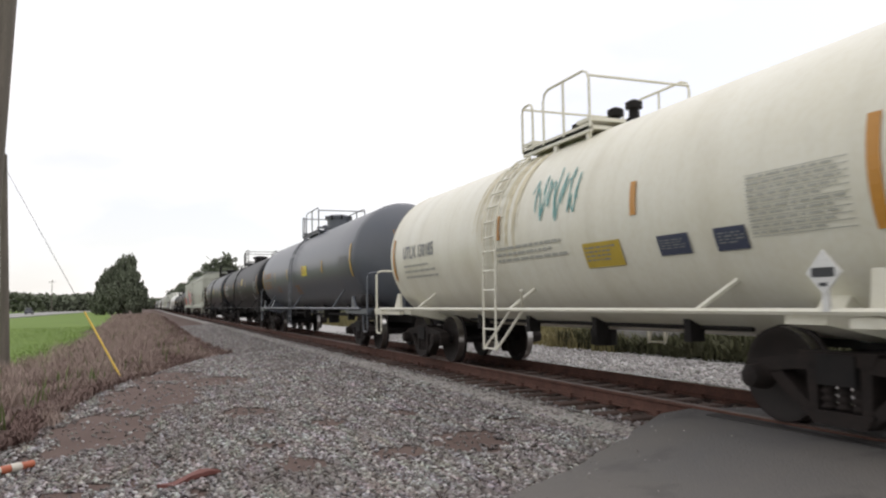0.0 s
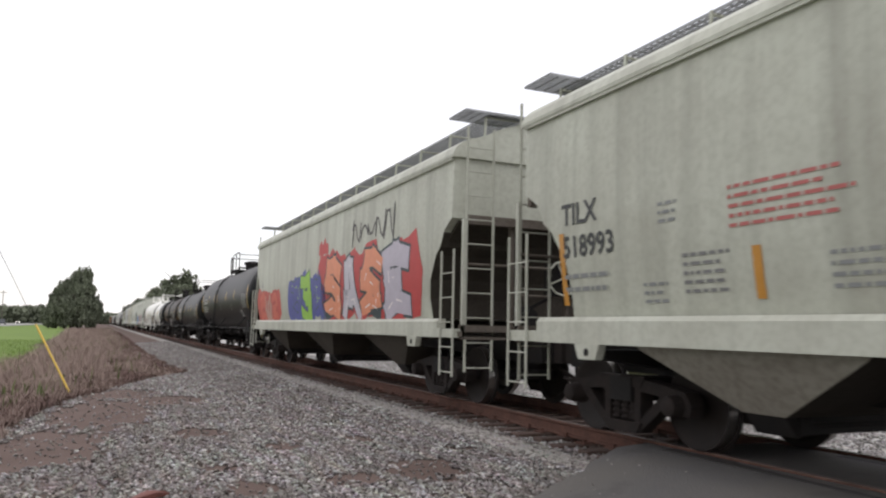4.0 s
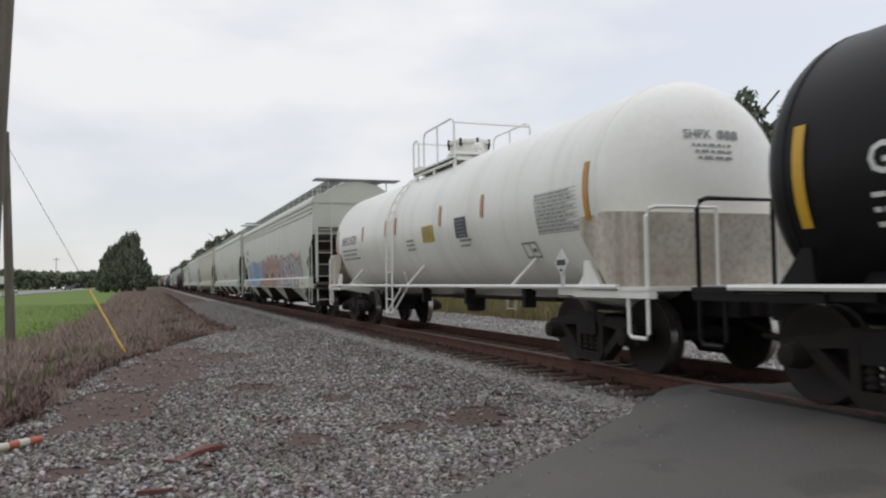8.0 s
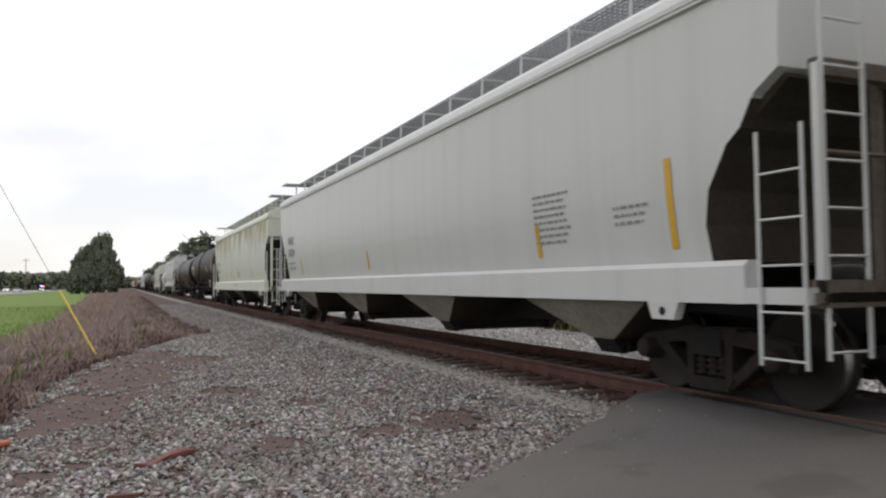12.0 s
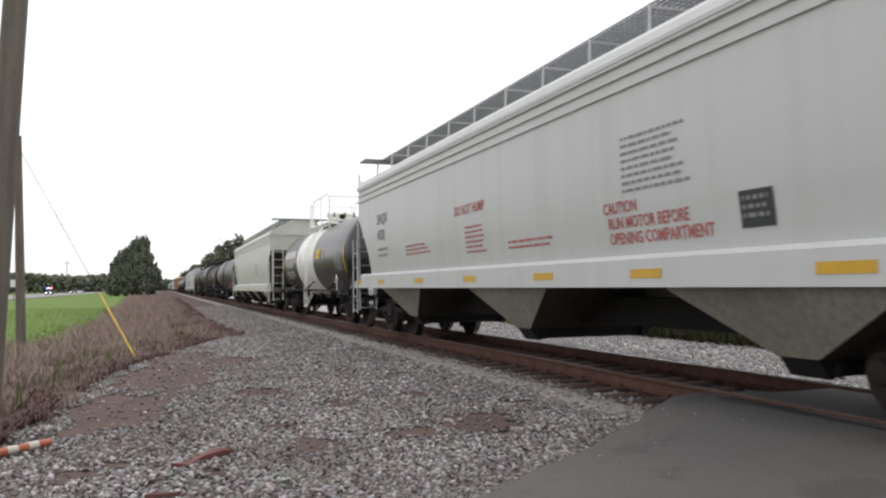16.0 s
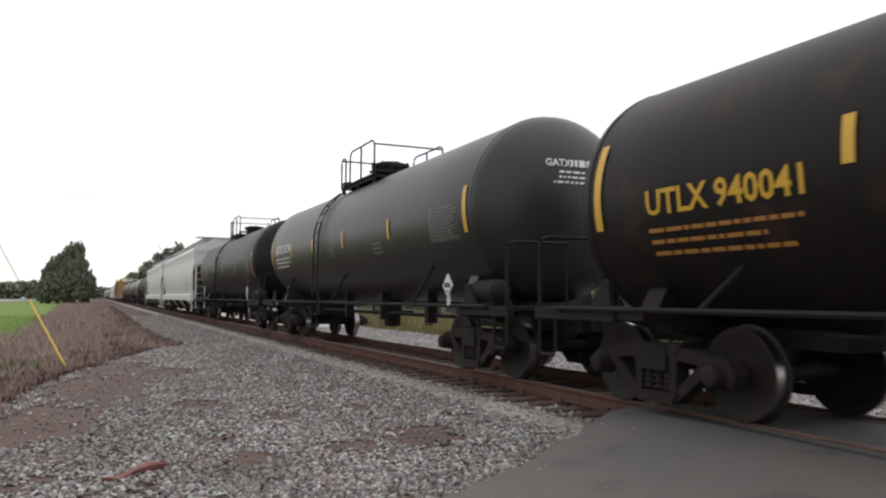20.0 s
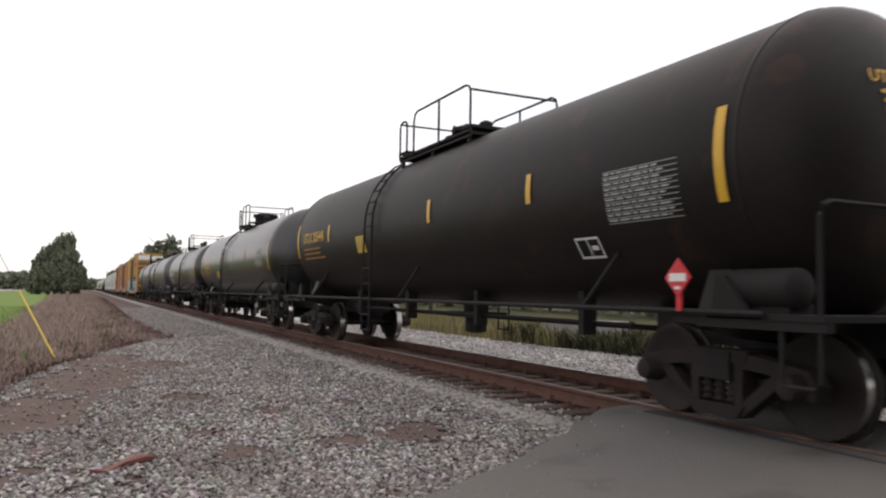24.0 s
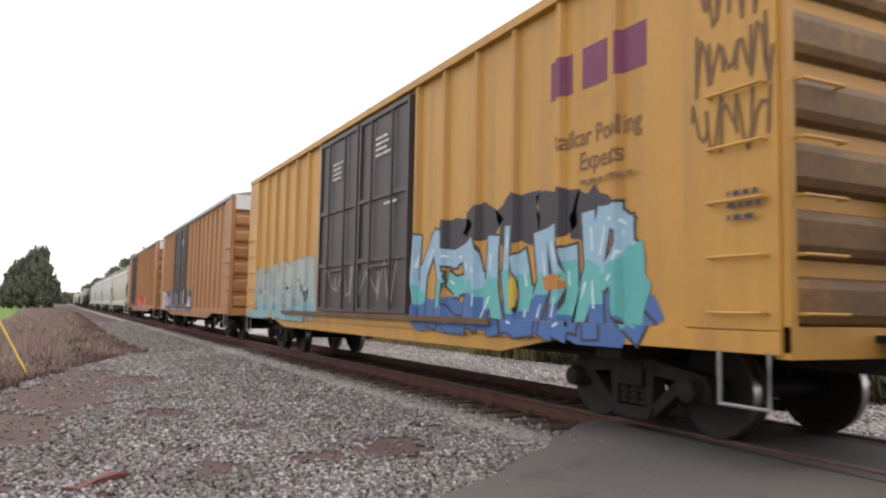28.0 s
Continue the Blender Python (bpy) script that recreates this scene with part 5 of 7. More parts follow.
# asphalt crossing road
bm = bmesh.new()
stops = [(-14, -0.40), (-6, -0.40), (0, -0.385), (2.25, -0.37), (3.6, -0.27), (4.9, -0.10), (5.3, -0.06), (5.65, -0.035), (5.8, -0.035), (6.5, -0.035), (7.0, -0.035), (7.4, -0.035), (8.2, -0.1), (10, -0.3), (13, -0.36), (30, -0.36), (80, -0.4)]
rows = []
for x, z in stops:
    k = (x - EDGE_A.x) / EDGE_D.x
    ye = edge_y(x)
    row = []
    for w in range(13):
        wob = 0.10 * noise.noise((x * 2.1, 3.3, 0)) if w == 0 else 0
        row.append((x + wob, ye - w * 0.75 + wob * 0.5, z + 0.015 * math.sin(w / 12 * math.pi)))
    rows.append(row)
fine = []
for a, b in zip(rows, rows[1:]):
    n = max(1, int((b[0][0] - a[0][0]) / 0.22)) if a[0][0] > -1 and b[0][0] < 14 else 1
    for i in range(n):
        row = [tuple(p + (q - p) * i / n for p, q in zip(u, v)) for u, v in zip(a, b)]
        j = 0.09 * noise.noise((row[0][0] * 3.1, 1.7, 0)) + 0.04 * noise.noise((row[0][0] * 9, 4.7, 0))
        row[0] = (row[0][0] - j * 0.5, row[0][1] + j, row[0][2])
        fine.append(row)
fine.append(rows[-1])
vv = [[bm.verts.new(p) for p in row] for row in fine]
skirt = [(bm.verts.new((r[0][0], r[0][1] + 0.03, r[0][2] - 0.25)), bm.verts.new((r[-1][0], r[-1][1] - 0.03, r[-1][2] - 0.25))) for r in fine]
for i in range(len(vv) - 1):
    for k in range(12):
        bm.faces.new((vv[i][k], vv[i][k + 1], vv[i + 1][k + 1], vv[i + 1][k]))
    bm.faces.new((skirt[i][0], vv[i][0], vv[i + 1][0], skirt[i + 1][0]))
    bm.faces.new((vv[i][-1], skirt[i][1], skirt[i + 1][1], vv[i + 1][-1]))
solid("road", bm, ASPHALT, "worn grey asphalt crossing road with ragged edge", "road", kind="structure", smooth=30)

# ---- track ----
track = thing("railway_track", "rusty rails on weathered wooden ties in ballast", "railway track", kind="structure", at=pose(XC, 0, 0))


def rail_mesh(bm, y0, y1):
    fs = prism(bm, [(-0.07, -0.178), (0.07, -0.178), (0.07, -0.165), (0.012, -0.145), (0.010, -0.05), (0.036, -0.038), (0.036, -0.006), (0.03, 0.0), (-0.03, 0.0), (-0.036, -0.006), (-0.036, -0.038), (-0.010, -0.05), (-0.012, -0.145), (-0.07, -0.165)][::-1], "y", y0, y1)
    for f in fs:
        if f.calc_center_median().z > -0.004:
            f.material_index = 1


for x in (-0.753, 0.753):
    bm = bmesh.new()
    rail_mesh(bm, -150, 1500)
    part("rail", bm, [RAIL_RUST, RAIL_TOP if x > 0 else RAIL_DULL], track, "rusty steel rail with polished head" if x > 0 else "rusty steel rail with head darkened for the train it mirrors", at=pose(x, 0, 0))


def tie_mesh(bm):
    v = box(bm, -1.3, 1.3, -0.115, 0.115, -0.36, -0.182)
    bmesh.ops.bevel(bm, geom=bm.edges[:], offset=0.012, segments=1, affect="EDGES")


def plate_mesh(bm):
    box(bm, -0.19, 0.19, -0.09, 0.09, -0.182, -0.168)
    for x in (-0.13, 0.13):
        box(bm, x - 0.012, x + 0.012, -0.05, -0.03, -0.17, -0.13)
        box(bm, x - 0.03 if x > 0 else x - 0.005, x + 0.005 if x > 0 else x + 0.03, -0.055, -0.025, -0.142, -0.128)


rnd = random.Random(4)
TIES = [6.6 + 0.505 * k for k in range(90)]
tie_me, plate_me = shared("tie", tie_mesh, TIE), shared("tie_plate", plate_mesh, RAIL_RUST)
for yy in TIES:
    t = part("tie", tie_me, None, track, at=pose(rnd.uniform(-0.07, 0.07), yy + rnd.uniform(-0.02, 0.02), rnd.uniform(-0.012, 0.004), 0, 0, rnd.uniform(-0.7, 0.7)))
    for x in (-0.753, 0.753):
        part("tie_plate", plate_me, None, t, at=pose(x, 0, 0.002))
bm = bmesh.new()
for k in range(420):
    yy = TIES[-1] + 0.505 * (k + 1)
    box(bm, -1.3, 1.3, yy - 0.11, yy + 0.11, -0.3, -0.185)
part("tie", bm, TIE, track, "rows of distant ties", kind="stuff")
# flangeway planks at the crossing
bm = bmesh.new()
box(bm, -0.66, 0.66, -6, 6.6, -0.2, -0.03)
part("crossing_panel", bm, ASPHALT, track)

for x in (-0.753, 0.753):
    bm = bmesh.new()
    box(bm, x - 0.24, x - 0.045, -6, 6.55 - 0.9 * (x > 0), -0.1, -0.0285)
    part("flangeway_strip", bm, flat("tarred_flangeway", (0.03, 0.027, 0.026), 0.9), track, "dark tarred strip beside the rail")

# ballast bed under the ties
bm = bmesh.new()
prism(bm, [(-3.6, -0.5), (-1.75, -0.235), (1.75, -0.235), (3.6, -0.5)][::-1], "y", 4.6, 1400)
solid("ballast_bed", bm, STONE, "grey crushed stone ballast bed of the track", "ballast", kind="structure", at=pose(XC, 0, 0))


def scatter(name, count, spot, size, mat, label, category, seed, squash=0.58):
    """Loose stones: small uneven eight-sided lumps, joined into one mesh."""
    rng = np.random.default_rng(seed)
    base = np.array([(1, 0, 0), (0, 1, 0), (-1, 0, 0), (0, -1, 0), (0.2, 0.1, 1), (0, 0, -0.8), (0.6, 0.6, 0.5), (-0.6, -0.5, 0.55)], float)
    tris = np.array([(0, 6, 4), (6, 1, 4), (1, 2, 4), (2, 7, 4), (7, 3, 4), (3, 0, 4), (0, 1, 6), (2, 3, 7), (1, 0, 5), (2, 1, 5), (3, 2, 5), (0, 3, 5)])
    spots = spot(rng, count)
    n = len(spots)
    s = size[0] + (size[1] - size[0]) * rng.random(n) ** 2
    a = rng.random(n) * math.tau
    v = np.repeat(base[None], n, 0) * (1 + rng.uniform(-0.35, 0.35, (n, 8, 3)))
    v[:, :, 2] *= squash
    tilt = rng.uniform(-0.6, 0.6, (n, 2))
    v[:, :, 2] += v[:, :, 0] * tilt[:, :1] + v[:, :, 1] * tilt[:, 1:]
    c, q = np.cos(a)[:, None], np.sin(a)[:, None]
    x, y = v[:, :, 0] * c - v[:, :, 1] * q, v[:, :, 0] * q + v[:, :, 1] * c
    v = np.stack([x, y, v[:, :, 2]], -1) * s[:, None, None] + spots[:, None]
    f = (tris[None] + 8 * np.arange(n)[:, None, None]).reshape(-1, 3)
    me = bpy.data.meshes.new(name)
    me.vertices.add(8 * n)
    me.vertices.foreach_set("co", v.ravel())
    me.loops.add(3 * len(f))
    me.loops.foreach_set("vertex_index", f.ravel())
    me.polygons.add(len(f))
    me.polygons.foreach_set("loop_start", np.arange(len(f)) * 3)
    me.update(calc_edges=True)
    me.materials.append(mat)
    return tagged(new(name, me), label, category, kind="stuff")


def stone_material(name, light, dark, brown):
    m = bpy.data.materials.new(name)
    m.use_nodes = True
    n, l = m.node_tree.nodes, m.node_tree.links
    g = n.new("ShaderNodeNewGeometry")
    r = n.new("ShaderNodeValToRGB")
    e = r.color_ramp.elements
    e[0].color, e[1].color = (*dark, 1), (*light, 1)
    k = e.new(0.35)
    k.color = (*brown, 1)
    k = e.new(0.75)
    k.color = (*[(a + b) / 2 for a, b in zip(light, dark)], 1)
    t = n.new("ShaderNodeTexNoise")
    t.inputs["Scale"].default_value = 60
    x = n.new("ShaderNodeMixRGB")
    x.blend_type = "MULTIPLY"
    x.inputs["Fac"].default_value = 0.5
    l.new(g.outputs["Random Per Island"], r.inputs["Fac"])
    l.new(r.outputs["Color"], x.inputs["Color1"])
    l.new(t.outputs["Color"], x.inputs["Color2"])
    # dust and soil that tint whole stretches of the stone bed
    tc = n.new("ShaderNodeTexCoord")
    wide = n.new("ShaderNodeTexNoise")
    wide.inputs["Scale"].default_value = 0.75
    wide.inputs["Detail"].default_value = 5
    cover = n.new("ShaderNodeMapRange")
    cover.inputs["From Min"].default_value = 0.44
    cover.inputs["From Max"].default_value = 0.68
    cover.inputs["To Max"].default_value = 0.62
    soil = n.new("ShaderNodeMixRGB")
    soil.inputs["Color2"].default_value = (*[0.62 * c for c in brown], 1)
    l.new(tc.outputs["Object"], wide.inputs["Vector"])
    l.new(wide.outputs["Fac"], cover.inputs["Value"])
    l.new(cover.outputs["Result"], soil.inputs["Fac"])
    l.new(x.outputs["Color"], soil.inputs["Color1"])
    b = n["Principled BSDF"]
    b.inputs["Roughness"].default_value = 0.85
    l.new(soil.outputs["Color"], b.inputs["Base Color"])
    return m


# crib stones: rust brown, with the train's shadow put into the colour
DARK_STONES = stone_material("shaded_rusty_ballast", (0.15, 0.115, 0.095), (0.03, 0.022, 0.019), (0.062, 0.04, 0.032))
STONES = stone_material("mixed_ballast", (0.66, 0.64, 0.615), (0.082, 0.073, 0.07), (0.225, 0.195, 0.18))
PALE_STONES = stone_material("pale_gravel", (0.62, 0.60, 0.58), (0.22, 0.21, 0.2), (0.36, 0.34, 0.33))


def weed_edge(y):
    """The right-hand limit of the weeds at a distance y along the track."""
    e = np.interp(y, [8.5, 9.7, 10.9, 13.6, 15.7, 18.7, 20, 22.4, 24, 26.5, 30, 44, 83, 230], [-2.2, -1.75, -1.45, -1.3, -1.0, -0.5, 0.15, 0.85, 1.5, 2.6, 2.3, 2.2, 2.4, 2.6])
    return e + 0.35 * noise.noise((y * 0.9, 0, 2)) + 0.12 * noise.noise((y * 3.5, 0, 7))


def clear_of_stains(x, y):
    """True on gravel, false on the bare brown patches of soil."""
    ragged = 0.45 * noise.noise((x * 2.3, y * 1.6, 5.0)) + 0.3 * noise.noise((x * 6, y * 5, 9.0))
    for cx, cy, a, b in SOIL:
        if abs(x - cx) < 2 * a and abs(y - cy) < 2 * b and math.hypot((x - cx) / a, (y - cy) / b) + ragged < 1.0:
            return False
    return noise.noise((x * 1.3, y * 1.5, 3.0)) + ragged < 0.62 - 0.1 * max(0, 1.0 - x)


def shoulder(rng, count):
    out = []
    while len(out) < count:
        y = 3.0 + 62 * rng.random() ** 2.5
        x = rng.uniform(-2.6, 5.52)
        if road_side(x, y) < 0.02 or x < weed_edge(y) - 0.1 or (x < 2.2 and y > 27):
            continue
        if not clear_of_stains(x, y) and rng.random() < 0.93:
            continue
        if x < 1.6 and rng.random() < 0.12 + 0.2 * min(1.0, (1.6 - x) / 2):
            continue
        if x > 5.16 and (y - TIES[0] + 0.16) % 0.505 < 0.32 and y > TIES[0] - 0.2:
            continue
        out.append((x, y, (-0.235 if x > 5.1 else lie(x, y)) + 0.012))
    return np.array(out)


def crib(rng, count):
    out = []
    while len(out) < count:
        x, y = XC + rng.uniform(-1.0, 1.25), 6.5 + 30 * rng.random() ** 1.6
        if road_side(x, y) < 0.05:
            continue
        out.append((x, y, -0.235 + rng.uniform(0, 0.03)))
    return np.array(out)


def beyond(rng, count):
    out = []
    while len(out) < count:
        x, y = rng.uniform(8.1, 13.2), 4 + 36 * rng.random() ** 1.3
        if road_side(x, y) < 0.1:
            continue
        out.append((x, y, lie(x, y) + 0.015))
    return np.array(out)


scatter("gravel", 128000, shoulder, (0.012, 0.041), STONES, "loose grey and white crushed stone on the shoulder", "gravel", 11)
scatter("ballast", 6000, crib, (0.025, 0.055), DARK_STONES, "rust-brown ballast stones, darkened for shade, between the ties", "gravel", 12)
scatter("pale_gravel", 16000, beyond, (0.025, 0.07), PALE_STONES, "pale crushed stone of the far shoulder", "gravel", 13)


def strewn(rng, count):
    out = []
    while len(out) < count:
        x = rng.uniform(0.5, 7.0)
        y = edge_y(x) - 3.2 * rng.random() ** 2.5
        if x > 5.3 and abs(abs(x - XC) - 0.753) < 0.12:
            continue
        out.append((x, y, float(np.interp(x, [0, 2.25, 3.6, 4.9, 5.65, 7.4], [-0.385, -0.37, -0.27, -0.10, -0.035, -0.035])) + 0.004))
    return np.array(out)


scatter("road_pebbles", 350, strewn, (0.005, 0.014), STONES, "small stones strewn over the asphalt", "gravel", 14)


def blades(name, count, spot, high, mat, label, category, seed, lean=0.35, wide=0.012, growth=None):
    rng = np.random.default_rng(seed)
    base = spot(rng, count)
    n = len(base)
    h = high[0] + (high[1] - high[0]) * rng.random(n)
    if growth:
        h *= growth(base)
    a = rng.random(n) * math.tau
    d = np.stack([np.cos(a), np.sin(a), np.zeros(n)], -1)
    q = np.stack([-np.sin(a), np.cos(a), np.zeros(n)], -1)
    up = np.array((0, 0, 1.0))
    w = wide * (1 + rng.random(n))[:, None]
    ln = (rng.random(n) * lean * h)[:, None]
    v = np.stack([base - q * w, base + q * w, base + d * ln * 0.4 + up * h[:, None] * 0.6 + q * w * 0.7, base + d * ln * 0.4 + up * h[:, None] * 0.6 - q * w * 0.7, base + d * ln + up * h[:, None]], 1)
    k = 5 * np.arange(n)[:, None]
    f = np.concatenate([np.array([[0, 1, 2]]) + k, np.array([[0, 2, 3]]) + k, np.array([[3, 2, 4]]) + k])
    me = bpy.data.meshes.new(name)
    me.vertices.add(5 * n)
    me.vertices.foreach_set("co", v.ravel())
    me.loops.add(3 * len(f))
    me.loops.foreach_set("vertex_index", f.ravel())
    me.polygons.add(len(f))
    me.polygons.foreach_set("loop_start", np.arange(len(f)) * 3)
    me.update(calc_edges=True)
    me.materials.append(mat)
    return tagged(new(name, me), label, category, kind="stuff")


def weeds(rng, count):
    out = []
    while len(out) < count:
        y = 8.6 + 210 * rng.random() ** 3.2
        left = green_edge(y) - 0.15
        x = left + (weed_edge(y) - left) * rng.random() ** 0.8
        if noise.noise((x * 0.8, y * 0.35, 1)) < -0.30:
            continue
        out.append((x, y, lie(x, y)))
    return np.array(out)


def low_weeds(rng, count):
    out = []
    while len(out) < count:
        y = 9.6 + 120 * rng.random() ** 2.4
        x = weed_edge(y) - 2.6 * rng.random() ** 1.3
        if noise.noise((x * 1.3, y * 0.6, 6)) < -0.25 or x < green_edge(y):
            continue
        out.append((x, y, lie(x, y)))
    return np.array(out)


def weed_growth(p):
    """Tall along the grass side, low and thin towards the gravel."""
    return np.array([min(1.0, 0.28 + 0.30 * max(0.0, weed_edge(y) - x)) * (0.8 + 0.7 * noise.noise((x * 1.1, y * 0.5, 4))) for x, y, z in p])


def field(rng, count):
    out = []
    for _ in range(count):
        y = 11 + 70 * rng.random() ** 2
        x = green_edge(y) + 0.2 - 22 * rng.random() ** 1.5
        out.append((x, y, lie(x, y)))
    return np.array(out)


def verge(rng, count):
    out = []
    for _ in range(count):
        y = 20 + 60 * rng.random() ** 1.2
        x = 13.2 + 7 * rng.random() + 0.5 * noise.noise((y, 0, 0))
        out.append((x, y, lie(x, y)))
    return np.array(out)


blades("weeds", 120000, weeds, (0.14, 0.56), WEED, "dry tan-brown weeds along the shoulder", "weeds", 21, 1.1, 0.005, weed_growth)
blades("low_weeds", 50000, low_weeds, (0.04, 0.17), WEED_DARK, "low dark reddish-brown ground cover beside the gravel", "weeds", 25, 1.6, 0.008)
blades("green_weeds", 2000, lambda rng, n: weeds(rng, n) - np.array((0.6, 0, 0)), (0.12, 0.45), WEED_GREEN, "sparse green weeds among the dry ones", "weeds", 22, 0.5, 0.012)
blades("grass", 60000, field, (0.02, 0.055), GRASS, "short mown green grass", "grass", 23, 0.6, 0.010)
blades("straw", 26000, verge, (0.25, 0.8), STRAW, "tall yellow dry grass beyond the far shoulder", "grass", 24, 0.6, 0.014)


# ---- trees ----
def leaf_mesh(key, seed, count, reach, size):
    if key in SHARED:
        return SHARED[key]
    rng = np.random.default_rng(seed)
    lumps = []
    for _ in range(60):
        q = rng.normal(size=3)
        q *= rng.random() ** 0.4 * 0.72 / np.linalg.norm(q)
        q[:2] *= 1.0 - 0.06 * max(q[2], -0.2)
        lumps.append((q, rng.uniform(0.18, 0.36)))
    pick = rng.integers(0, len(lumps), count)
    c = np.array([lumps[i][0] for i in pick])
    s = np.array([lumps[i][1] for i in pick])[:, None]
    d = rng.normal(size=(count, 3))
    d /= np.linalg.norm(d, axis=1)[:, None]
    p = c + d * s * np.array(reach)[[0, 0, 1]] * rng.random((count, 1)) ** 0.5
    u = rng.normal(size=(count, 3))
    u /= np.linalg.norm(u, axis=1)[:, None]
    w = np.cross(u, rng.normal(size=(count, 3)))
    w /= np.linalg.norm(w, axis=1)[:, None]
    k = size * rng.uniform(0.6, 1.4, (count, 1))
    v = np.stack([p - u * k, p + w * k * 0.5, p + u * k, p - w * k * 0.5], 1)
    f = np.arange(4 * count)
    me = bpy.data.meshes.new(key)
    me.vertices.add(4 * count)
    me.vertices.foreach_set("co", v.ravel())
    me.loops.add(4 * count)
    me.loops.foreach_set("vertex_index", f)
    me.polygons.add(count)
    me.polygons.foreach_set("loop_start", np.arange(count) * 4)
    me.update(calc_edges=True)
    me.materials.append(LEAF)
    SHARED[key] = me
    return me


def tree(x, y, high, wide, seed, label="dark green broadleaf tree", size=0.35, count=5200, group="trees beyond the track", low=0.18):
    """low: the share of the height at which the crown begins."""
    rnd = random.Random(seed)
    t = thing("tree", label, "tree", group, at=pose(x, y, lie(x, y), 0, 0, rnd.uniform(0, 360)))
    bm = bmesh.new()
    r = 0.022 * high
    lathe(bm, [(-0.3, r * 1.3), (high * 0.12, r), (high * 0.4, r * 0.75), (high * 0.8, r * 0.25), (high * 0.95, 0.02)], "z", 9)
    for k in range(9):
        a, z = rnd.uniform(0, math.tau), high * rnd.uniform(0.25, 0.75)
        e = wide * rnd.uniform(0.25, 0.45)
        tube(bm, [(0, 0, z), (math.cos(a) * e * 0.5, math.sin(a) * e * 0.5, z + e * 0.3), (math.cos(a) * e, math.sin(a) * e, z + e * 0.75)], r * 0.22, 5)
    part("trunk", bm, BARK, t, smooth=True)
    key = "crown_%d_%d_%d" % (seed % 5, count, int(size * 100))
    me = leaf_mesh(key, seed % 5 + 31, count, (1.0, 1.0), size / (wide * 0.5))
    ob = part("crown", me, None, t, at=Matrix.LocRotScale((0, 0, high * (1.02 + low) / 2), None, (wide * 0.5, wide * 0.5, high * (1.02 - low) / 2)))
    return t


# clump at the end of the grass strip, beside the far track
for k, (x, y, h, w) in enumerate([(-5.0, 210, 15.6, 6.0), (-7.0, 211, 14.4, 6.6), (-8.6, 213, 12.6, 7.0), (-10.4, 214, 10.6, 5.6), (-3.4, 214, 12.4, 6), (-1.4, 212, 7.2, 4.0)]):
    tree(x, y, h, w, k + 5, "dark green tree in a clump beside the track", 0.34, 6500, "clump of trees beside the track", 0.12)
for k, (x, y, h, w) in enumerate([(-11.6, 207, 6.2, 4.4), (-10.0, 206, 7.4, 5), (-8.0, 206, 8.2, 6.5), (-5, 206, 8.8, 6.5), (-2.8, 206, 7.2, 5)]):
    tree(x, y, h, w, k + 23, "low bushy dark green tree in a clump", 0.34, 5200, "clump of trees beside the track", -0.08)
rnd = random.Random(8)
for k in range(18):
    y = 205 + k * 22
    tree(16.5 + rnd.uniform(0, 7), y, rnd.uniform(11.5, 16), rnd.uniform(11, 15), k + 11, "dark green tree behind the train", 0.5, 4200)
for x, y, h, w in ((25.5, 28.3, 10.6, 6.5), (27, 24, 10.5, 7.5), (31, 26, 11, 8), (25.5, 16, 8, 6), (33, 34, 9, 9), (38, 28, 10, 9), (24, 46, 6, 6), (28, 62, 8, 8), (30, 85, 9, 9), (33, 110, 10, 9)):
    tree(x, y, h, w, int(x + y), "leafy green tree beyond the far shoulder", 0.2, 9000)


def low_bushes(rng, count):
    out = []
    for _ in range(count):
        y = 5 + 26 * rng.random()
        x = 13.4 + 4.5 * rng.random()
        if road_side(x, y) < 1.5 or y > 24 + 5 * noise.noise((x, 1, 1)):
            continue
        out.append((x, y, lie(x, y) + (0.35 + 0.45 * noise.noise((x * 0.9, y * 0.6, 8))) * rng.random()))
    return np.array(out)


blades("bushes", 34000, low_bushes, (0.08, 0.5), UNDERGROWTH, "dark green undergrowth beyond the far shoulder", "bushes", 27, 1.6, 0.02)


# treeline across the highway
def far_wood(name, x0, y0, x1, y1, high, count, seed, label, leaf=1.0):
    rng = np.random.default_rng(seed)
    n = count
    t = rng.random(n)
    x, y = x0 + (x1 - x0) * t + rng.normal(0, 4, n), y0 + (y1 - y0) * t + rng.normal(0, 4, n)
    top = np.array([high * (0.72 + 0.28 * noise.noise((a * 9 * abs(y1 - y0 + x1 - x0) / 300, seed, 0)) + 0.16 * noise.noise((a * 60, seed, 3))) for a in t])
    z = top * rng.random(n) ** 0.7 - 0.5
    p = np.stack([x, y, z], -1)
    u = rng.normal(size=(n, 3))
    u /= np.linalg.norm(u, axis=1)[:, None]
    w = np.cross(u, rng.normal(size=(n, 3)))
    w /= np.linalg.norm(w, axis=1)[:, None]
    k = leaf * rng.uniform(0.7, 1.7, (n, 1))
    v = np.stack([p - u * k, p + w * k * 0.6, p + u * k, p - w * k * 0.6], 1)
    me = bpy.data.meshes.new(name)
    me.vertices.add(4 * n)
    me.vertices.foreach_set("co", v.ravel())
    me.loops.add(4 * n)
    me.loops.foreach_set("vertex_index", np.arange(4 * n))
    me.polygons.add(n)
    me.polygons.foreach_set("loop_start", np.arange(n) * 4)
    me.update(calc_edges=True)
    me.materials.append(LEAF)
    return tagged(new(name, me), label, "woods", kind="stuff")


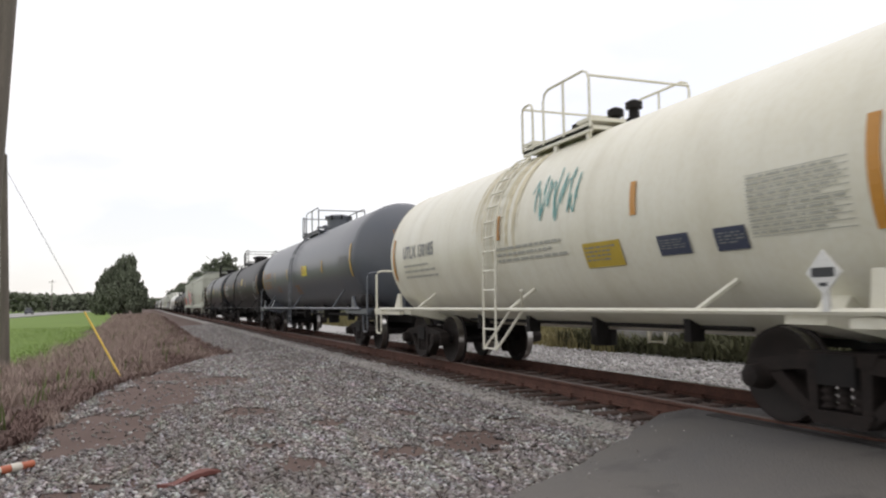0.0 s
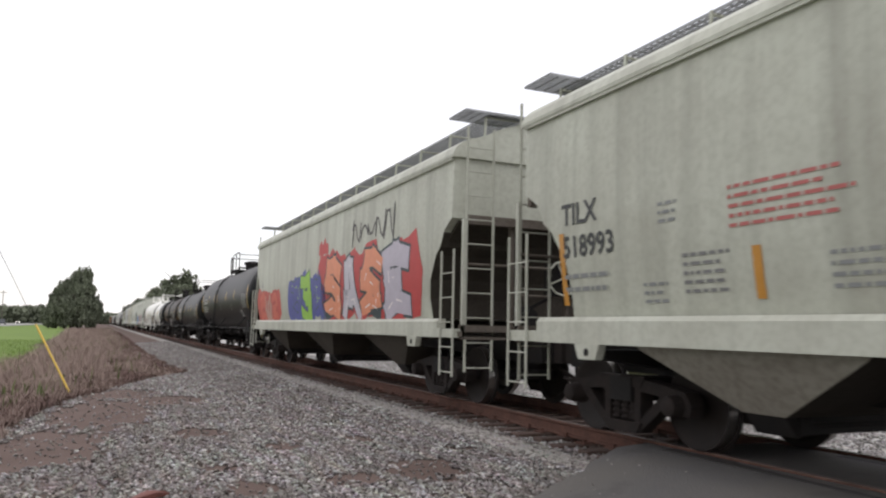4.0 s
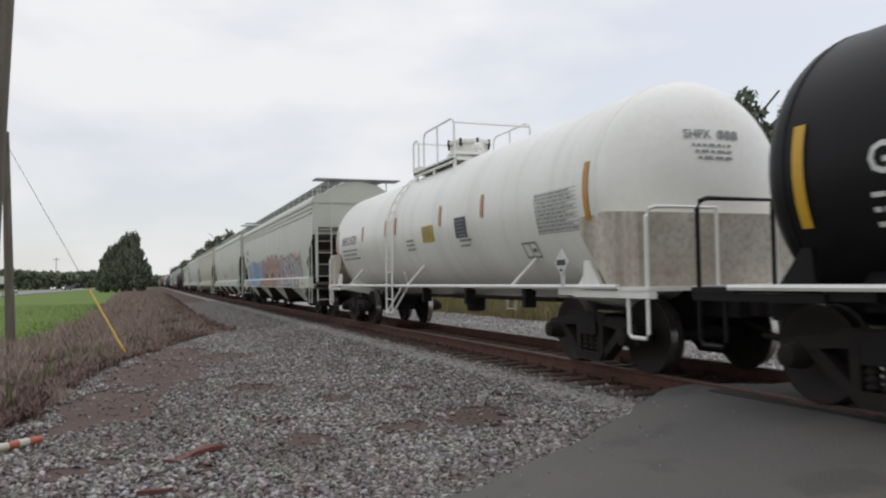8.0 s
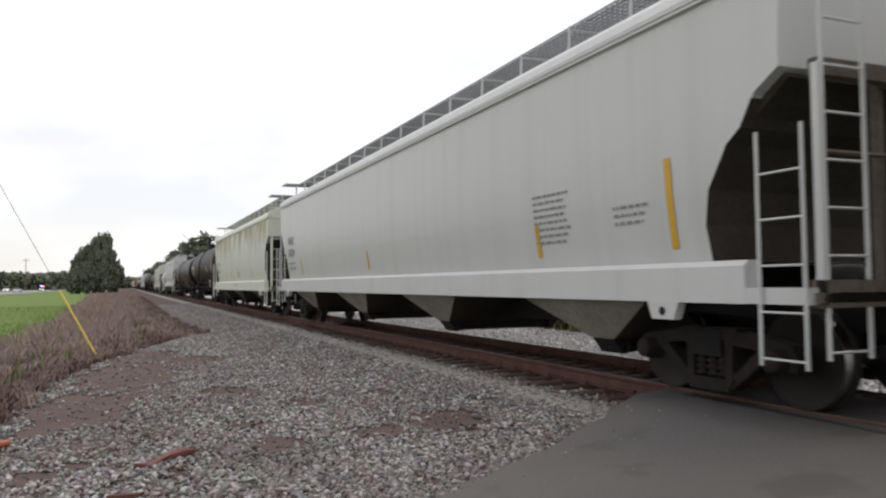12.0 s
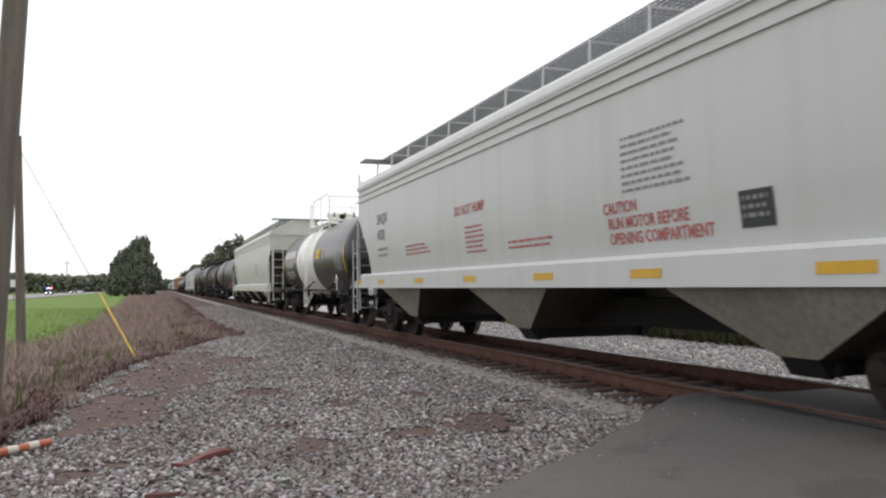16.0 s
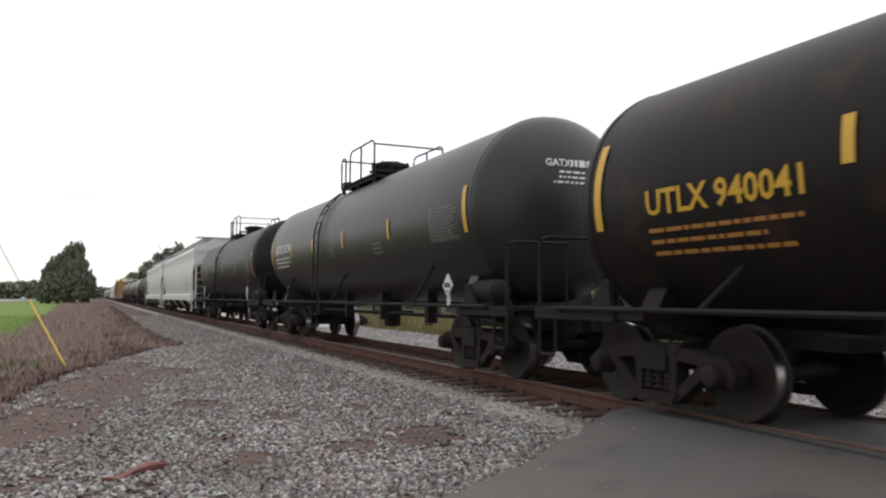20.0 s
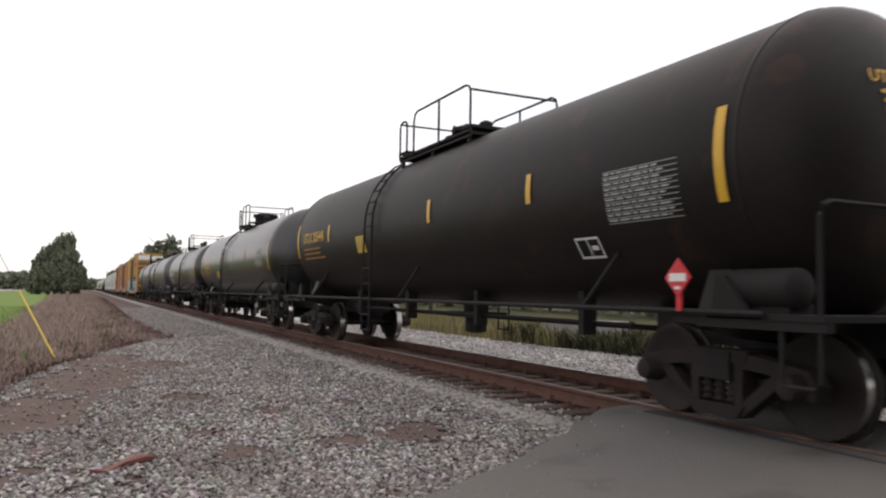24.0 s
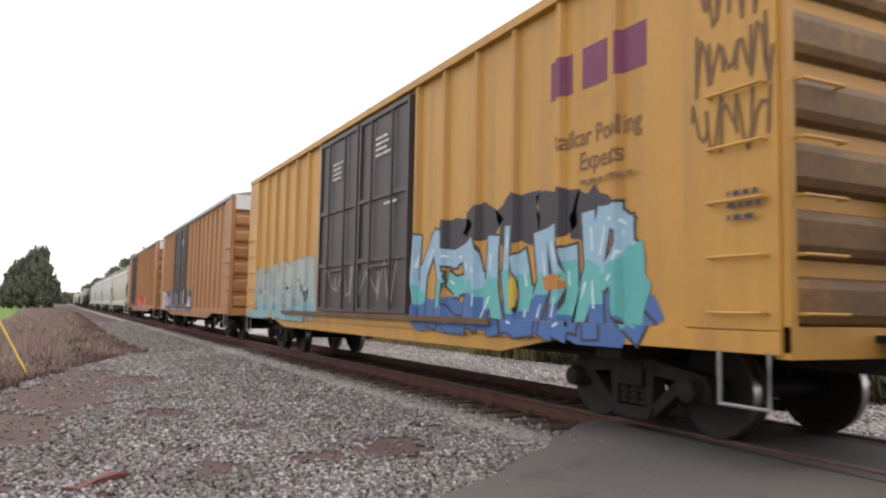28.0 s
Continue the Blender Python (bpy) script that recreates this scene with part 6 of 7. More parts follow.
far_wood("far_woods", -190, 190, -14, 520, 12.5, 16000, 5, "dark line of distant woods across the highway")
far_wood("far_woods", -60, 560, 30, 620, 11, 5000, 6, "dark distant woods at the end of the view")
far_wood("far_woods", 45, 20, 60, 420, 12, 34000, 7, "dark woods behind the far shoulder", 0.5)
far_wood("far_woods", -260, -40, -190, 200, 12, 5000, 9, "dark woods beside the highway")

# highway across the field
bm = bmesh.new()
prism(bm, [(-46, -0.9), (-46, -0.42), (-35, -0.40), (-25, -0.42), (-25, -0.9)], "y", -300, 900)
solid("highway", bm, ROADWAY, "pale concrete highway across the grass", "road", kind="structure")


# ---- poles, guy wire and small things on the verge ----
def utility_pole(x, y, high, r, lean, label):
    p = thing("utility_pole", label, "utility pole", "utility poles", at=pose(x, y, lie(x, y) - 0.3))
    bm = bmesh.new()
    n = 14
    rings = [(0, r), (high * 0.4, r * 0.88), (high * 0.8, r * 0.76), (high, r * 0.7)]
    lathe(bm, rings, "z", n)
    for v in bm.verts:
        v.co.x += lean[0] * v.co.z
        v.co.y += lean[1] * v.co.z
    part("shaft", bm, POLE, p, smooth=40)
    return p


p1 = utility_pole(-1.83, 9.6, 11.5, 0.15, (0.05, 0.0), "tall weathered wooden utility pole beside the gravel")
bm = bmesh.new()
box(bm, -0.19, -0.13, -0.05, 0.03, 0.3, 2.4)
part("conduit", bm, flat("grey_conduit", (0.30, 0.31, 0.32)), p1)
p2 = utility_pole(-3.78, 25.0, 6.6, 0.14, (-0.027, 0.0), "shorter weathered wooden utility pole in the grass")
bm = bmesh.new()
tube(bm, [(-0.14, 0.0, 4.0), (-0.2, -0.02, 4.05), (-0.2, -0.02, 7.0), (-0.14, 0, 7.05)], 0.02)
part("conduit", bm, UNDER, p2)
bm = bmesh.new()
top, foot = Vector((-3.93, 25.0, 5.35)), Vector((-0.52, 19.9, -0.58))
for a, b in ((0, 0.25), (0.25, 0.5), (0.5, 0.75), (0.75, 1.0)):
    tube(bm, [foot + (top - foot) * a, foot + (top - foot) * b], 0.007, 5)
guy = thing("guy_wire", "steel guy wire with a yellow plastic guard", "guy wire")
part("wire", bm, UNDER, guy)
bm = bmesh.new()
d = (top - foot).normalized()
tube(bm, [foot + d * 0.1, foot + d * 1.1, foot + d * 2.4], 0.024, 8)
part("guard", bm, flat("yellow_plastic", (0.58, 0.38, 0.04), 0.45), guy, "yellow plastic guy guard")
bm = bmesh.new()
for a, b, sag in (((-1.3, 9.6, 10.6), (-3.95, 25.0, 5.6), 0.5), ((-1.3, 9.6, 10.2), (-70, 40, 8.5), 1.5)):
    a, b = Vector(a), Vector(b)
    tube(bm, [a + (b - a) * k / 10 - Vector((0, 0, sag * 4 * k / 10 * (1 - k / 10))) for k in range(11)], 0.012, 5)
solid("overhead_cable", bm, UNDER, "thin black cable strung between the poles", "cable")

ORANGE = flat("faded_orange_plastic", (0.42, 0.12, 0.06), 0.5)
bm = bmesh.new()
lathe(bm, [(-0.33, 0.045), (0.33, 0.04)], "y", 12)
post = thing("fallen_marker_post", "broken orange and white marker post lying on gravel", "marker post", at=pose(-1.36, 9.1, -0.47, 0, 0, -45))
part("tube", bm, ORANGE, post)
for y in (-0.12, 0.12):
    bm = bmesh.new()
    lathe(bm, [(y - 0.06, 0.047), (y + 0.06, 0.046)], "y", 12)
    part("white_band", bm, PALE_TAPE, post)
bm = bmesh.new()
rnd = random.Random(3)
pts = [(-0.36, -0.06), (-0.16, 0.01), (0.02, 0.05), (0.16, 0.07), (0.36, 0.13), (0.38, 0.07), (0.22, 0.02), (0.32, -0.06), (0.17, -0.085), (0.0, -0.03), (-0.2, -0.09)]
prism(bm, [(a, b) for a, b in pts], "z", 0.0, 0.035)
for v in bm.verts:
    v.co.z += 0.03 * math.sin(v.co.x * 9) + rnd.uniform(0, 0.015)
solid("red_debris", bm, flat("dull_red_plastic", (0.15, 0.052, 0.042), 0.7), "torn dull red plastic strip on the gravel", "debris", at=pose(0.38, 7.68, -0.455, 0, 0, 30))
bm = bmesh.new()
prism(bm, [(-0.13, -0.02), (0.1, -0.03), (0.14, 0.02), (-0.1, 0.025)], "z", 0.0, 0.03)
solid("wood_scrap", bm, flat("brown_scrap", (0.12, 0.05, 0.035), 0.8), "small brown wood scrap on the gravel", "debris", at=pose(0.02, 6.45, -0.45, 0, 0, -8))

# sign and far details along the highway
bm = bmesh.new()
tube(bm, [(0, 0, -0.6), (0, 0, 2.3)], 0.05)
sgn = thing("road_sign", "small white road sign on a post beside the highway", "road sign", at=pose(-24, 150, -0.3))
part("post", bm, UNDER, sgn)
bm = bmesh.new()
prism(bm, [(-0.55, 2.0), (0.55, 2.0), (0.55, 3.3), (-0.55, 3.3)], "y", -0.04, 0.0)
part("panel", bm, LETTER_WHITE, sgn)
for x, y, h in ((-62, 330, 17), (-44, 420, 16), (-22, 480, 15)):
    p = thing("utility_pole", "distant thin utility pole above the woods", "utility pole", "utility poles", at=pose(x, y, -0.6))
    bm = bmesh.new()
    lathe(bm, [(0, 0.22), (h, 0.14)], "z", 8)
    part("shaft", bm, POLE, p)
    bm = bmesh.new()
    box(bm, -1.5, 1.5, -0.08, 0.08, h - 1.2, h - 0.95)
    part("crossarm", bm, POLE, p)

# low concrete headwall and a timber rail beyond the far shoulder
bm = bmesh.new()
box(bm, -0.4, 0.4, -1.6, 1.6, -0.3, 0.95)
bmesh.ops.bevel(bm, geom=bm.edges[:], offset=0.03, segments=2, affect="EDGES")
solid("concrete_headwall", bm, CONCRETE, "stained grey concrete headwall beyond the far shoulder", "headwall", at=pose(14.9, 20.7, lie(14.9, 20.7), 0, 0, 12))
fence = thing("timber_fence", "dark weathered timber post-and-rail fence beyond the shoulder", "fence", at=pose(15.5, 19.0, -0.5, 0, 0, 203))
for k in range(5):
    bm = bmesh.new()
    box(bm, -0.07, 0.07, -0.07, 0.07, -0.2, 0.95)
    part("post", bm, FENCE_WOOD, fence, at=pose(0, 1.7 * k, 0, 0, 0, 4 * k))
for z in (0.32, 0.72):
    for k in range(4):
        bm = bmesh.new()
        box(bm, -0.10, -0.075, 0.0, 1.69, z, z + 0.11)
        part("rail", bm, FENCE_WOOD, fence, at=pose(0, 1.7 * k, 0))

# crossing signal on the far side
sig = thing("crossing_signal", "grade crossing signal with a lit red lamp on a concrete base", "crossing signal", at=pose(13.25, 9.6, -0.45))
bm = bmesh.new()
lathe(bm, [(0.55, 0.07), (5.85, 0.065)], "z", 12)
part("mast", bm, MAST_PAINT, sig)
bm = bmesh.new()
lathe(bm, [(5.85, 0.085), (6.0, 0.085), (6.03, 0.03)], "z", 12)
part("mast_cap", bm, GALV, sig)
bm = bmesh.new()
box(bm, -0.3, 0.3, -0.3, 0.3, -0.2, 0.55)
bmesh.ops.bevel(bm, geom=bm.edges[:], offset=0.03, segments=1, affect="EDGES")
part("base", bm, STAINED, sig, "square concrete base")
bm = bmesh.new()
tube(bm, [(-0.6, -0.1, 2.98), (0.6, -0.1, 2.98)], 0.035, 8)
part("lamp_arm", bm, UNDER, sig)
RED_LIGHT = bpy.data.materials.new("lit_red_lens")
RED_LIGHT.use_nodes = True
RED_LIGHT.node_tree.nodes["Principled BSDF"].inputs["Base Color"].default_value = (0.6, 0.02, 0.02, 1)
RED_LIGHT.node_tree.nodes["Principled BSDF"].inputs["Emission Color"].default_value = (1, 0.03, 0.03, 1)
RED_LIGHT.node_tree.nodes["Principled BSDF"].inputs["Emission Strength"].default_value = 3
for x in (-0.6, 0.6):
    bm = bmesh.new()
    lathe(bm, [(-0.05, 0.28), (0.0, 0.29), (0.03, 0.1)], "y", 24, (x, -0.14, 2.98))
    d = part("backing_disc", bm, UNDER, sig)
    bm = bmesh.new()
    lathe(bm, [(-0.09, 0.1), (-0.05, 0.11)], "y", 16, (x, -0.14, 2.98))
    part("lamp_lens", bm, RED_LIGHT if x < 0 else DARK_LENS, d, "lit red signal lens" if x < 0 else "dark red signal lens")
for k, a in enumerate((-45, 45)):
    bm = bmesh.new()
    box(bm, -0.65, 0.65, -0.02 - 0.025 * k, -0.0 - 0.025 * k, -0.115, 0.115)
    part("crossbuck_board", bm, LETTER_WHITE, sig, "white crossbuck board", at=pose(0, -0.09, 4.75, 0, a, 0))


# ---- the train: near end and far end of each body along the track at the start ----
TINT_TAN = flat("tan_placard", (0.45, 0.33, 0.18))
GRAF_A = [(0.50, 0.05, 0.05), (0.03, 0.05, 0.06), (0.75, 0.28, 0.16), (0.55, 0.52, 0.58), (0.75, 0.28, 0.16), (0.50, 0.46, 0.54), (0.85, 0.78, 0.76)]
GRAF_B = [(0.09, 0.10, 0.35), (0.06, 0.10, 0.10), (0.09, 0.10, 0.33), (0.30, 0.55, 0.08), (0.42, 0.62, 0.12)]
GRAF_C = [(0.55, 0.10, 0.08), (0.45, 0.06, 0.05), (0.62, 0.14, 0.10), (0.5, 0.3, 0.25), (0.62, 0.2, 0.15)]
GRAF_D = [(0.42, 0.30, 0.30), (0.16, 0.06, 0.07), (0.36, 0.20, 0.14), (0.44, 0.32, 0.26), (0.42, 0.26, 0.22), (0.62, 0.52, 0.45)]
GRAF_E = [(0.10, 0.22, 0.18), (0.05, 0.10, 0.28), (0.25, 0.38, 0.58), (0.32, 0.44, 0.62), (0.22, 0.36, 0.55), (0.55, 0.62, 0.72)]
GRAF_F = [(0.55, 0.36, 0.37), (0.07, 0.06, 0.08), (0.40, 0.40, 0.42), (0.46, 0.46, 0.48), (0.38, 0.38, 0.42), (0.62, 0.62, 0.62)]
GRAF_G = [(0.06, 0.14, 0.36), (0.045, 0.04, 0.05), (0.06, 0.16, 0.40), (0.12, 0.46, 0.46), (0.30, 0.48, 0.62), (0.66, 0.78, 0.80)]
GRAF_H = [(0.26, 0.34, 0.30), (0.14, 0.18, 0.19), (0.20, 0.40, 0.46), (0.33, 0.42, 0.42), (0.40, 0.44, 0.42), (0.55, 0.6, 0.6)]
GRAF_K = [(0.10, 0.08, 0.09), (0.09, 0.07, 0.07), (0.55, 0.55, 0.58), (0.42, 0.40, 0.46), (0.25, 0.22, 0.30), (0.7, 0.7, 0.7)]
LETTER_BROWN = flat("faded_brown_lettering", (0.20, 0.10, 0.04), 0.6)
TAG_PALE = [(0.15, 0.145, 0.145)] * 4
TAG_WHITE = [(0.30, 0.29, 0.29)] * 4
TAG_BROWN = [(0.16, 0.085, 0.03)] * 4
TAG_TEAL = [(0.15, 0.36, 0.34), (0.15, 0.36, 0.34), (0.13, 0.35, 0.34), (0.17, 0.38, 0.36)]
TAG_DARK = [(0.05, 0.05, 0.05), (0.06, 0.055, 0.06), (0.07, 0.06, 0.065), (0.06, 0.05, 0.06)]
YL = dict(ink=LETTER_YELLOW, ink2=LETTER_ORANGE)
OR = dict(ink=LETTER_ORANGE, ink2=LETTER_ORANGE, note_ink=LETTER_ORANGE)


def T(near, far, mark, skin, label, **more):
    return dict(kind=tank_car, near=near, far=far - 0.3, mark=mark, skin=skin, label=label, **more)


def H(near, far, mark, skin, label, **more):
    return dict(kind=hopper_car, near=near, far=far, mark=mark, skin=skin, label=label, **more)


RED_VALVE = flat("dull_red_valve", (0.16, 0.035, 0.045))
TRAIN = [
    T(3.84, 16.38, "UTLX 130185", CREAM, "cream-white tank car with rust stains and green spray tag", metal=CREAM, ink=LETTER_GREY, ink2=LETTER_FAINT, panel_ink=LETTER_FAINT, note_ink=LETTER_FAINT,
      tape=ORANGE_TAPE, dome=(0.12, 0.25), dome_paint=RED_VALVE, valves=[(-0.55, UNDER), (0.45, UNDER), (-1.0, UNDER)], hazard=LETTER_WHITE, a_frame=True, truck=0.95, zc=2.21, platform=(-1.12, 0.88), reservoir=False, panel_w=1.1, inset=0.85, marks=[0.6, -2.9],
      signs=[(-2.17, -0.62, 0.8, 0.3, flat("ochre_placard", (0.50, 0.36, 0.05))), (-3.5, -0.56, 0.5, 0.21, flat("navy_placard", (0.05, 0.06, 0.10))), (-4.33, -0.57, 0.42, 0.22, flat("navy_placard", (0.05, 0.06, 0.10)))], tags=[(-1.1, 0.0, 1.5, 0.8, TAG_TEAL, 9)], notes=[(-0.4, -0.2, 3, 2.2)], small_sign=False, runs=(-0.1, 1.6, 34)),
    T(19.56, 36.55, "UTLX 645118", SLATE_PALE, "slate-grey tank car with worn orange lettering", **OR, signs=[(-1.8, -0.27, 0.78, 0.34, YELLOW_SIGN)], marks=[1.7, 4.63, -1.27, -4.6], tape_z=-0.2, notes=[(0.0, -0.55, 4, 0.9), (4.0, -0.5, 3, 0.8)], ladder=0.58, dome_at=-0.8, dome=(0.42, 0.5), panel_ink=LETTER_DIM, zc=2.45, platform=(-1.3, 1.62), metal=SLATE_PALE),
    T(38.34, 55.63, "NATX 251004", BLACK, "glossy black tank car with white lettering", tape=ORANGE_TAPE, dome=(0.36, 0.4), zc=2.33, truck=1.0, platform=(-0.2, 2.0), signs=[(-2.0, 0.0, 0.7, 0.36, flat("ochre_placard", (0.5, 0.36, 0.05)))], marks=[5.22, 2.63, -0.57, -3.6], tape_z=-0.08, ladder=1.25, notes=[(5.0, -0.3, 3, 0.3), (-0.9, -0.3, 6, 1.2), (-2.6, -0.6, 2, 1.2)]),
    T(58.24, 73.7, "GATX 89671", BLUE_BLACK, "black tank car with white lettering and stencils", dome=(0.3, 0.38), zc=2.33, inset=0.93, size=0.22, marks=[4.97, 3.04, 0.6, -2.4, -4.6], platform=(-1.4, 0.4), panel_w=1.1, signs=[(-1.0, -0.15, 0.6, 0.4, flat("ochre_placard", (0.5, 0.36, 0.05)))], note_ink=LETTER_GREY, notes=[(1.55, 0.38, 7, 1.3), (-1.9, -0.5, 4, 0.9)]),
    H(76.0, 93.43, ("TILX", "518993"), HOP_STAINED, "dirty light-grey covered hopper with faded red stencils", cut="round", walk_high=0.32, bays=3, eave=3.86, top=4.18, sill=1.06, tape=ORANGE_TAPE, gear_paint=STEEL,
      inset=1.2, mark_z=2.06, ink=LETTER_BLACK, marks=[(7.53, 0.85), (4.6, 0.45), (0.4, 0.42), (-4.4, 0.42), (-7.3, 0.9)], notes=[(4.25, 2.5, 1.25, 5, LETTER_RED), (-3.3, 2.3, 0.9, 4, LETTER_RED), (3.6, 1.85, 0.6, 4, LETTER_GREY), (5.65, 2.48, 0.3, 3, LETTER_GREY), (5.2, 1.95, 0.6, 5, LETTER_DIM), (5.9, 1.7, 0.4, 3, LETTER_GREY), (-6.0, 2.2, 0.5, 3, LETTER_GREY)], signs=[(-5.0, 1.62, 0.32, 0.3, LETTER_BLACK)]),
    H(95.05, 112.19, ("", ""), HOP_STAINED, "grey covered hopper painted with large red and orange graffiti", cut="round", walk_high=0.42, bay_paint=SLOPE_SHADE_GRIME, bays=3, eave=3.92, top=4.26, sill=1.06, sill_paint=HOP_STAINED, marks=[], notes=[(7.1, 2.6, 0.4, 2, LETTER_GREY)],
      graffiti=[dict(y=-0.7, z=1.34, w=5.7, h=1.6, colours=GRAF_A, count=4, label="large orange and red sprayed graffiti", thick=0.25, edge=0.11, blocks=[(0, -0.2, -1.0, 2.2, 3.3), (0, -5.4, -6.6, 1.4, 2.5)]),
                dict(y=2.9, z=1.36, w=3.4, h=1.2, colours=GRAF_B, count=3, thick=0.27), dict(y=7.7, z=1.38, w=2.9, h=0.95, colours=GRAF_C, count=3),
                dict(y=-2.6, z=2.85, w=3.4, h=0.75, colours=TAG_DARK, count=9, cloud=False, loops=True)]),
    T(114.12, 128.94, "PLCX 220451", BLACK, "black tank car with pale stencils", dome=(0.34, 0.4), zc=2.35),
    T(131.6, 144.52, "TILX150072", BLACK, "black tank car with bold white lettering", dome=(0.3, 0.34), size=0.27, zc=2.05, r=1.40, inset=0.9),
    T(147.42, 158.1, "UTLX 75866", RUSTY_BROWN, "short brown-black tank car streaked with spills and rust", ink=LETTER_WORN, ink2=LETTER_WORN, size=0.22, runs=(0.75, 3.2, 26), run_paint=PALE_RUN, r=1.34, zc=2.04, mark_z=-0.2, inset=0.68, spill=(-1.0, 0.42), side_board=(-1.7, 1.25), ladder=-0.45, dome_at=1.08, frame_at=1.35, hazard=LETTER_WHITE, dome=(0.23, 0.68), valves=[(-0.8, BROWN_BLACK)], panel_w=1.3, marks=[2.54, 0.64, -2.35], a_frame=True, platform=(-1.2, 1.42), small_sign=True,
      signs=[(-1.95, -0.06, 0.5, 0.2, flat("pale_grey_placard", (0.30, 0.30, 0.28)))], tags=[(0.2, -0.72, 1.25, 0.62, TAG_PALE, 5)], notes=[]),
    T(161.51, 174.6, "GATX 8697", BLACK, "black tank car with a broad white middle band", band=WHITE, band_at=(-3.1, 3.9), r=1.36, zc=2.09, platform=(-0.9, 1.85), metal=BLACK, rail=WHITE, ladder_paint=WHITE, plat_paint=WHITE, dome=(0.2, 0.2), valves=[(-0.8, UNDER), (0.5, UNDER)], hazard=LETTER_WHITE, reservoir=False, inset=0.87, mark_z=-0.15,
      signs=[(-0.5, 0.05, 0.75, 0.36, flat("amber_placard", (0.55, 0.30, 0.04)))], marks=[3.6, 2.2, 0.4, -4.3], notes=[(2.8, -0.15, 6, 0.9), (0.3, -0.5, 4, 1.0), (-0.5, -0.05, 5, 0.8)], note_ink=LETTER_GREY),
    T(177.19, 191.39, "SHPX 213729", WHITE, "white tank car with grey lettering and a hopper-like end", metal=WHITE, ink=LETTER_GREY, ink2=LETTER_GREY, panel_ink=LETTER_GREY, note_ink=LETTER_GREY, tape=ORANGE_TAPE, zc=2.28, skirt=True, r=1.42, hazard=LETTER_WHITE, reservoir=False, dome=(0.42, 0.5), a_frame=True, saddle=WHITE,
      signs=[(-0.9, -0.35, 0.62, 0.32, flat("ochre_placard", (0.5, 0.36, 0.05))), (-2.6, -0.36, 0.5, 0.36, flat("navy_placard", (0.05, 0.06, 0.10)))], size=0.22),
    H(193.69, 214.07, ("AOKX", "90246"), HOP_GREY, "clean pale-grey covered hopper with brown and blue graffiti", cut="angle", clean=True, bays=4, lines=3, eave=3.80, top=4.16, ink=LETTER_BLACK, mark_z=2.3, inset=1.7, sill_marks=[-8.3, 8.6], marks=[], gear_paint=HOP_GREY,
      notes=[(-7.0, 2.1, 0.6, 2, LETTER_GREY)],
      graffiti=[dict(y=7.8, z=1.04, w=5.2, h=1.15, colours=GRAF_E, count=5, label="blue sprayed graffiti", cloud=False, thick=0.3), dict(y=2.3, z=1.04, w=5.0, h=1.2, colours=GRAF_D, count=4, label="brown sprayed graffiti", thick=0.3, bands=(0.3, 0.6)),
                dict(y=-3.0, z=1.04, w=4.6, h=1.2, colours=GRAF_F, count=6, low=-7.65, label="silver sprayed graffiti with dark outline and pink haze", thick=0.31, edge=0.09, cloud=True)]),
    H(215.53, 235.58, ("WLPX", "921844"), HOP_GREY, "pale-grey covered hopper with smooth curved sides", cut="bevel", clean=True, bays=4, eave=3.86, top=4.2, gate_paint=flat("red_gate", (0.40, 0.05, 0.05)), tape=ORANGE_TAPE, signs=[(2.6, 2.9, 0.75, 0.42, YELLOW_SIGN)],
      notes=[(0.2, 1.75, 2.8, 3, LETTER_RED), (-5.0, 2.35, 0.9, 5, LETTER_GREY), (5.6, 1.78, 0.3, 3, LETTER_GREY)]),
    H(237.56, 257.01, ("ACFX", "97652"), HOP_CREAM, "off-white covered hopper with welded panel seams", cut="bevel", clean=True, bays=4, ribs=9, eave=3.82, top=4.18, ink=LETTER_GREY, tape=ORANGE_TAPE, marks=[(-8.4, 0.85), (-5.8, 0.42), (-2.9, 0.42), (0.4, 0.3), (4.4, 0.42)], notes=[(-4.4, 2.3, 0.9, 7, LETTER_GREY), (-7.3, 1.85, 0.7, 4, LETTER_GREY)], signs=[(-6.3, 1.45, 0.22, 0.3, YELLOW_SIGN), (-2.4, 1.5, 0.24, 0.3, YELLOW_SIGN)]),
    H(258.07, 280.19, ("NAHX", "560214"), HOP_WHITE, "white covered hopper with curved sides", cut="round", bays=4, eave=3.82, top=4.18),
    H(282.06, 300.28, ("UTCX", "46351"), HOP_RUSTY, "white covered hopper with orange rust running from the roof", cut="cove", streaks=110, bays=3, eave=3.70, top=4.1, sill=0.95, ink=LETTER_BLACK, inset=1.55, mark_z=1.83, bay_paint=SLOPE_SHADE_GRIME, marks=[(4.1, 0.35), (2.05, 0.4), (-0.4, 0.6), (-4.5, 0.4)], tape=ORANGE_TAPE, notes=[(-0.4, 1.2, 1.4, 1, LETTER_RED), (-0.6, 1.85, 0.5, 4, LETTER_GREY)]),
    T(302.68, 318.34, "TILX 316860", BROWN_BLACK, "black tank car with white lettering and orange marks", tape=YELLOW_TAPE, zc=2.52, truck=1.1, frame_at=0.6, frame_z=-0.95, panel_at=0.22, panel_z=0.05, end_z=(-0.62, 0.27), marks=[4.43, 2.4, -1.68, -4.85], tape_z=-0.28, notes=[(-5.5, -0.64, 3, 0.9), (0.6, -0.75, 1, 0.6)], platform=(-1.5, 0.3), hazard=LETTER_WHITE, signs=[(-3.95, -0.42, 0.75, 0.38, TINT_TAN)], dome=(0.36, 0.4)),
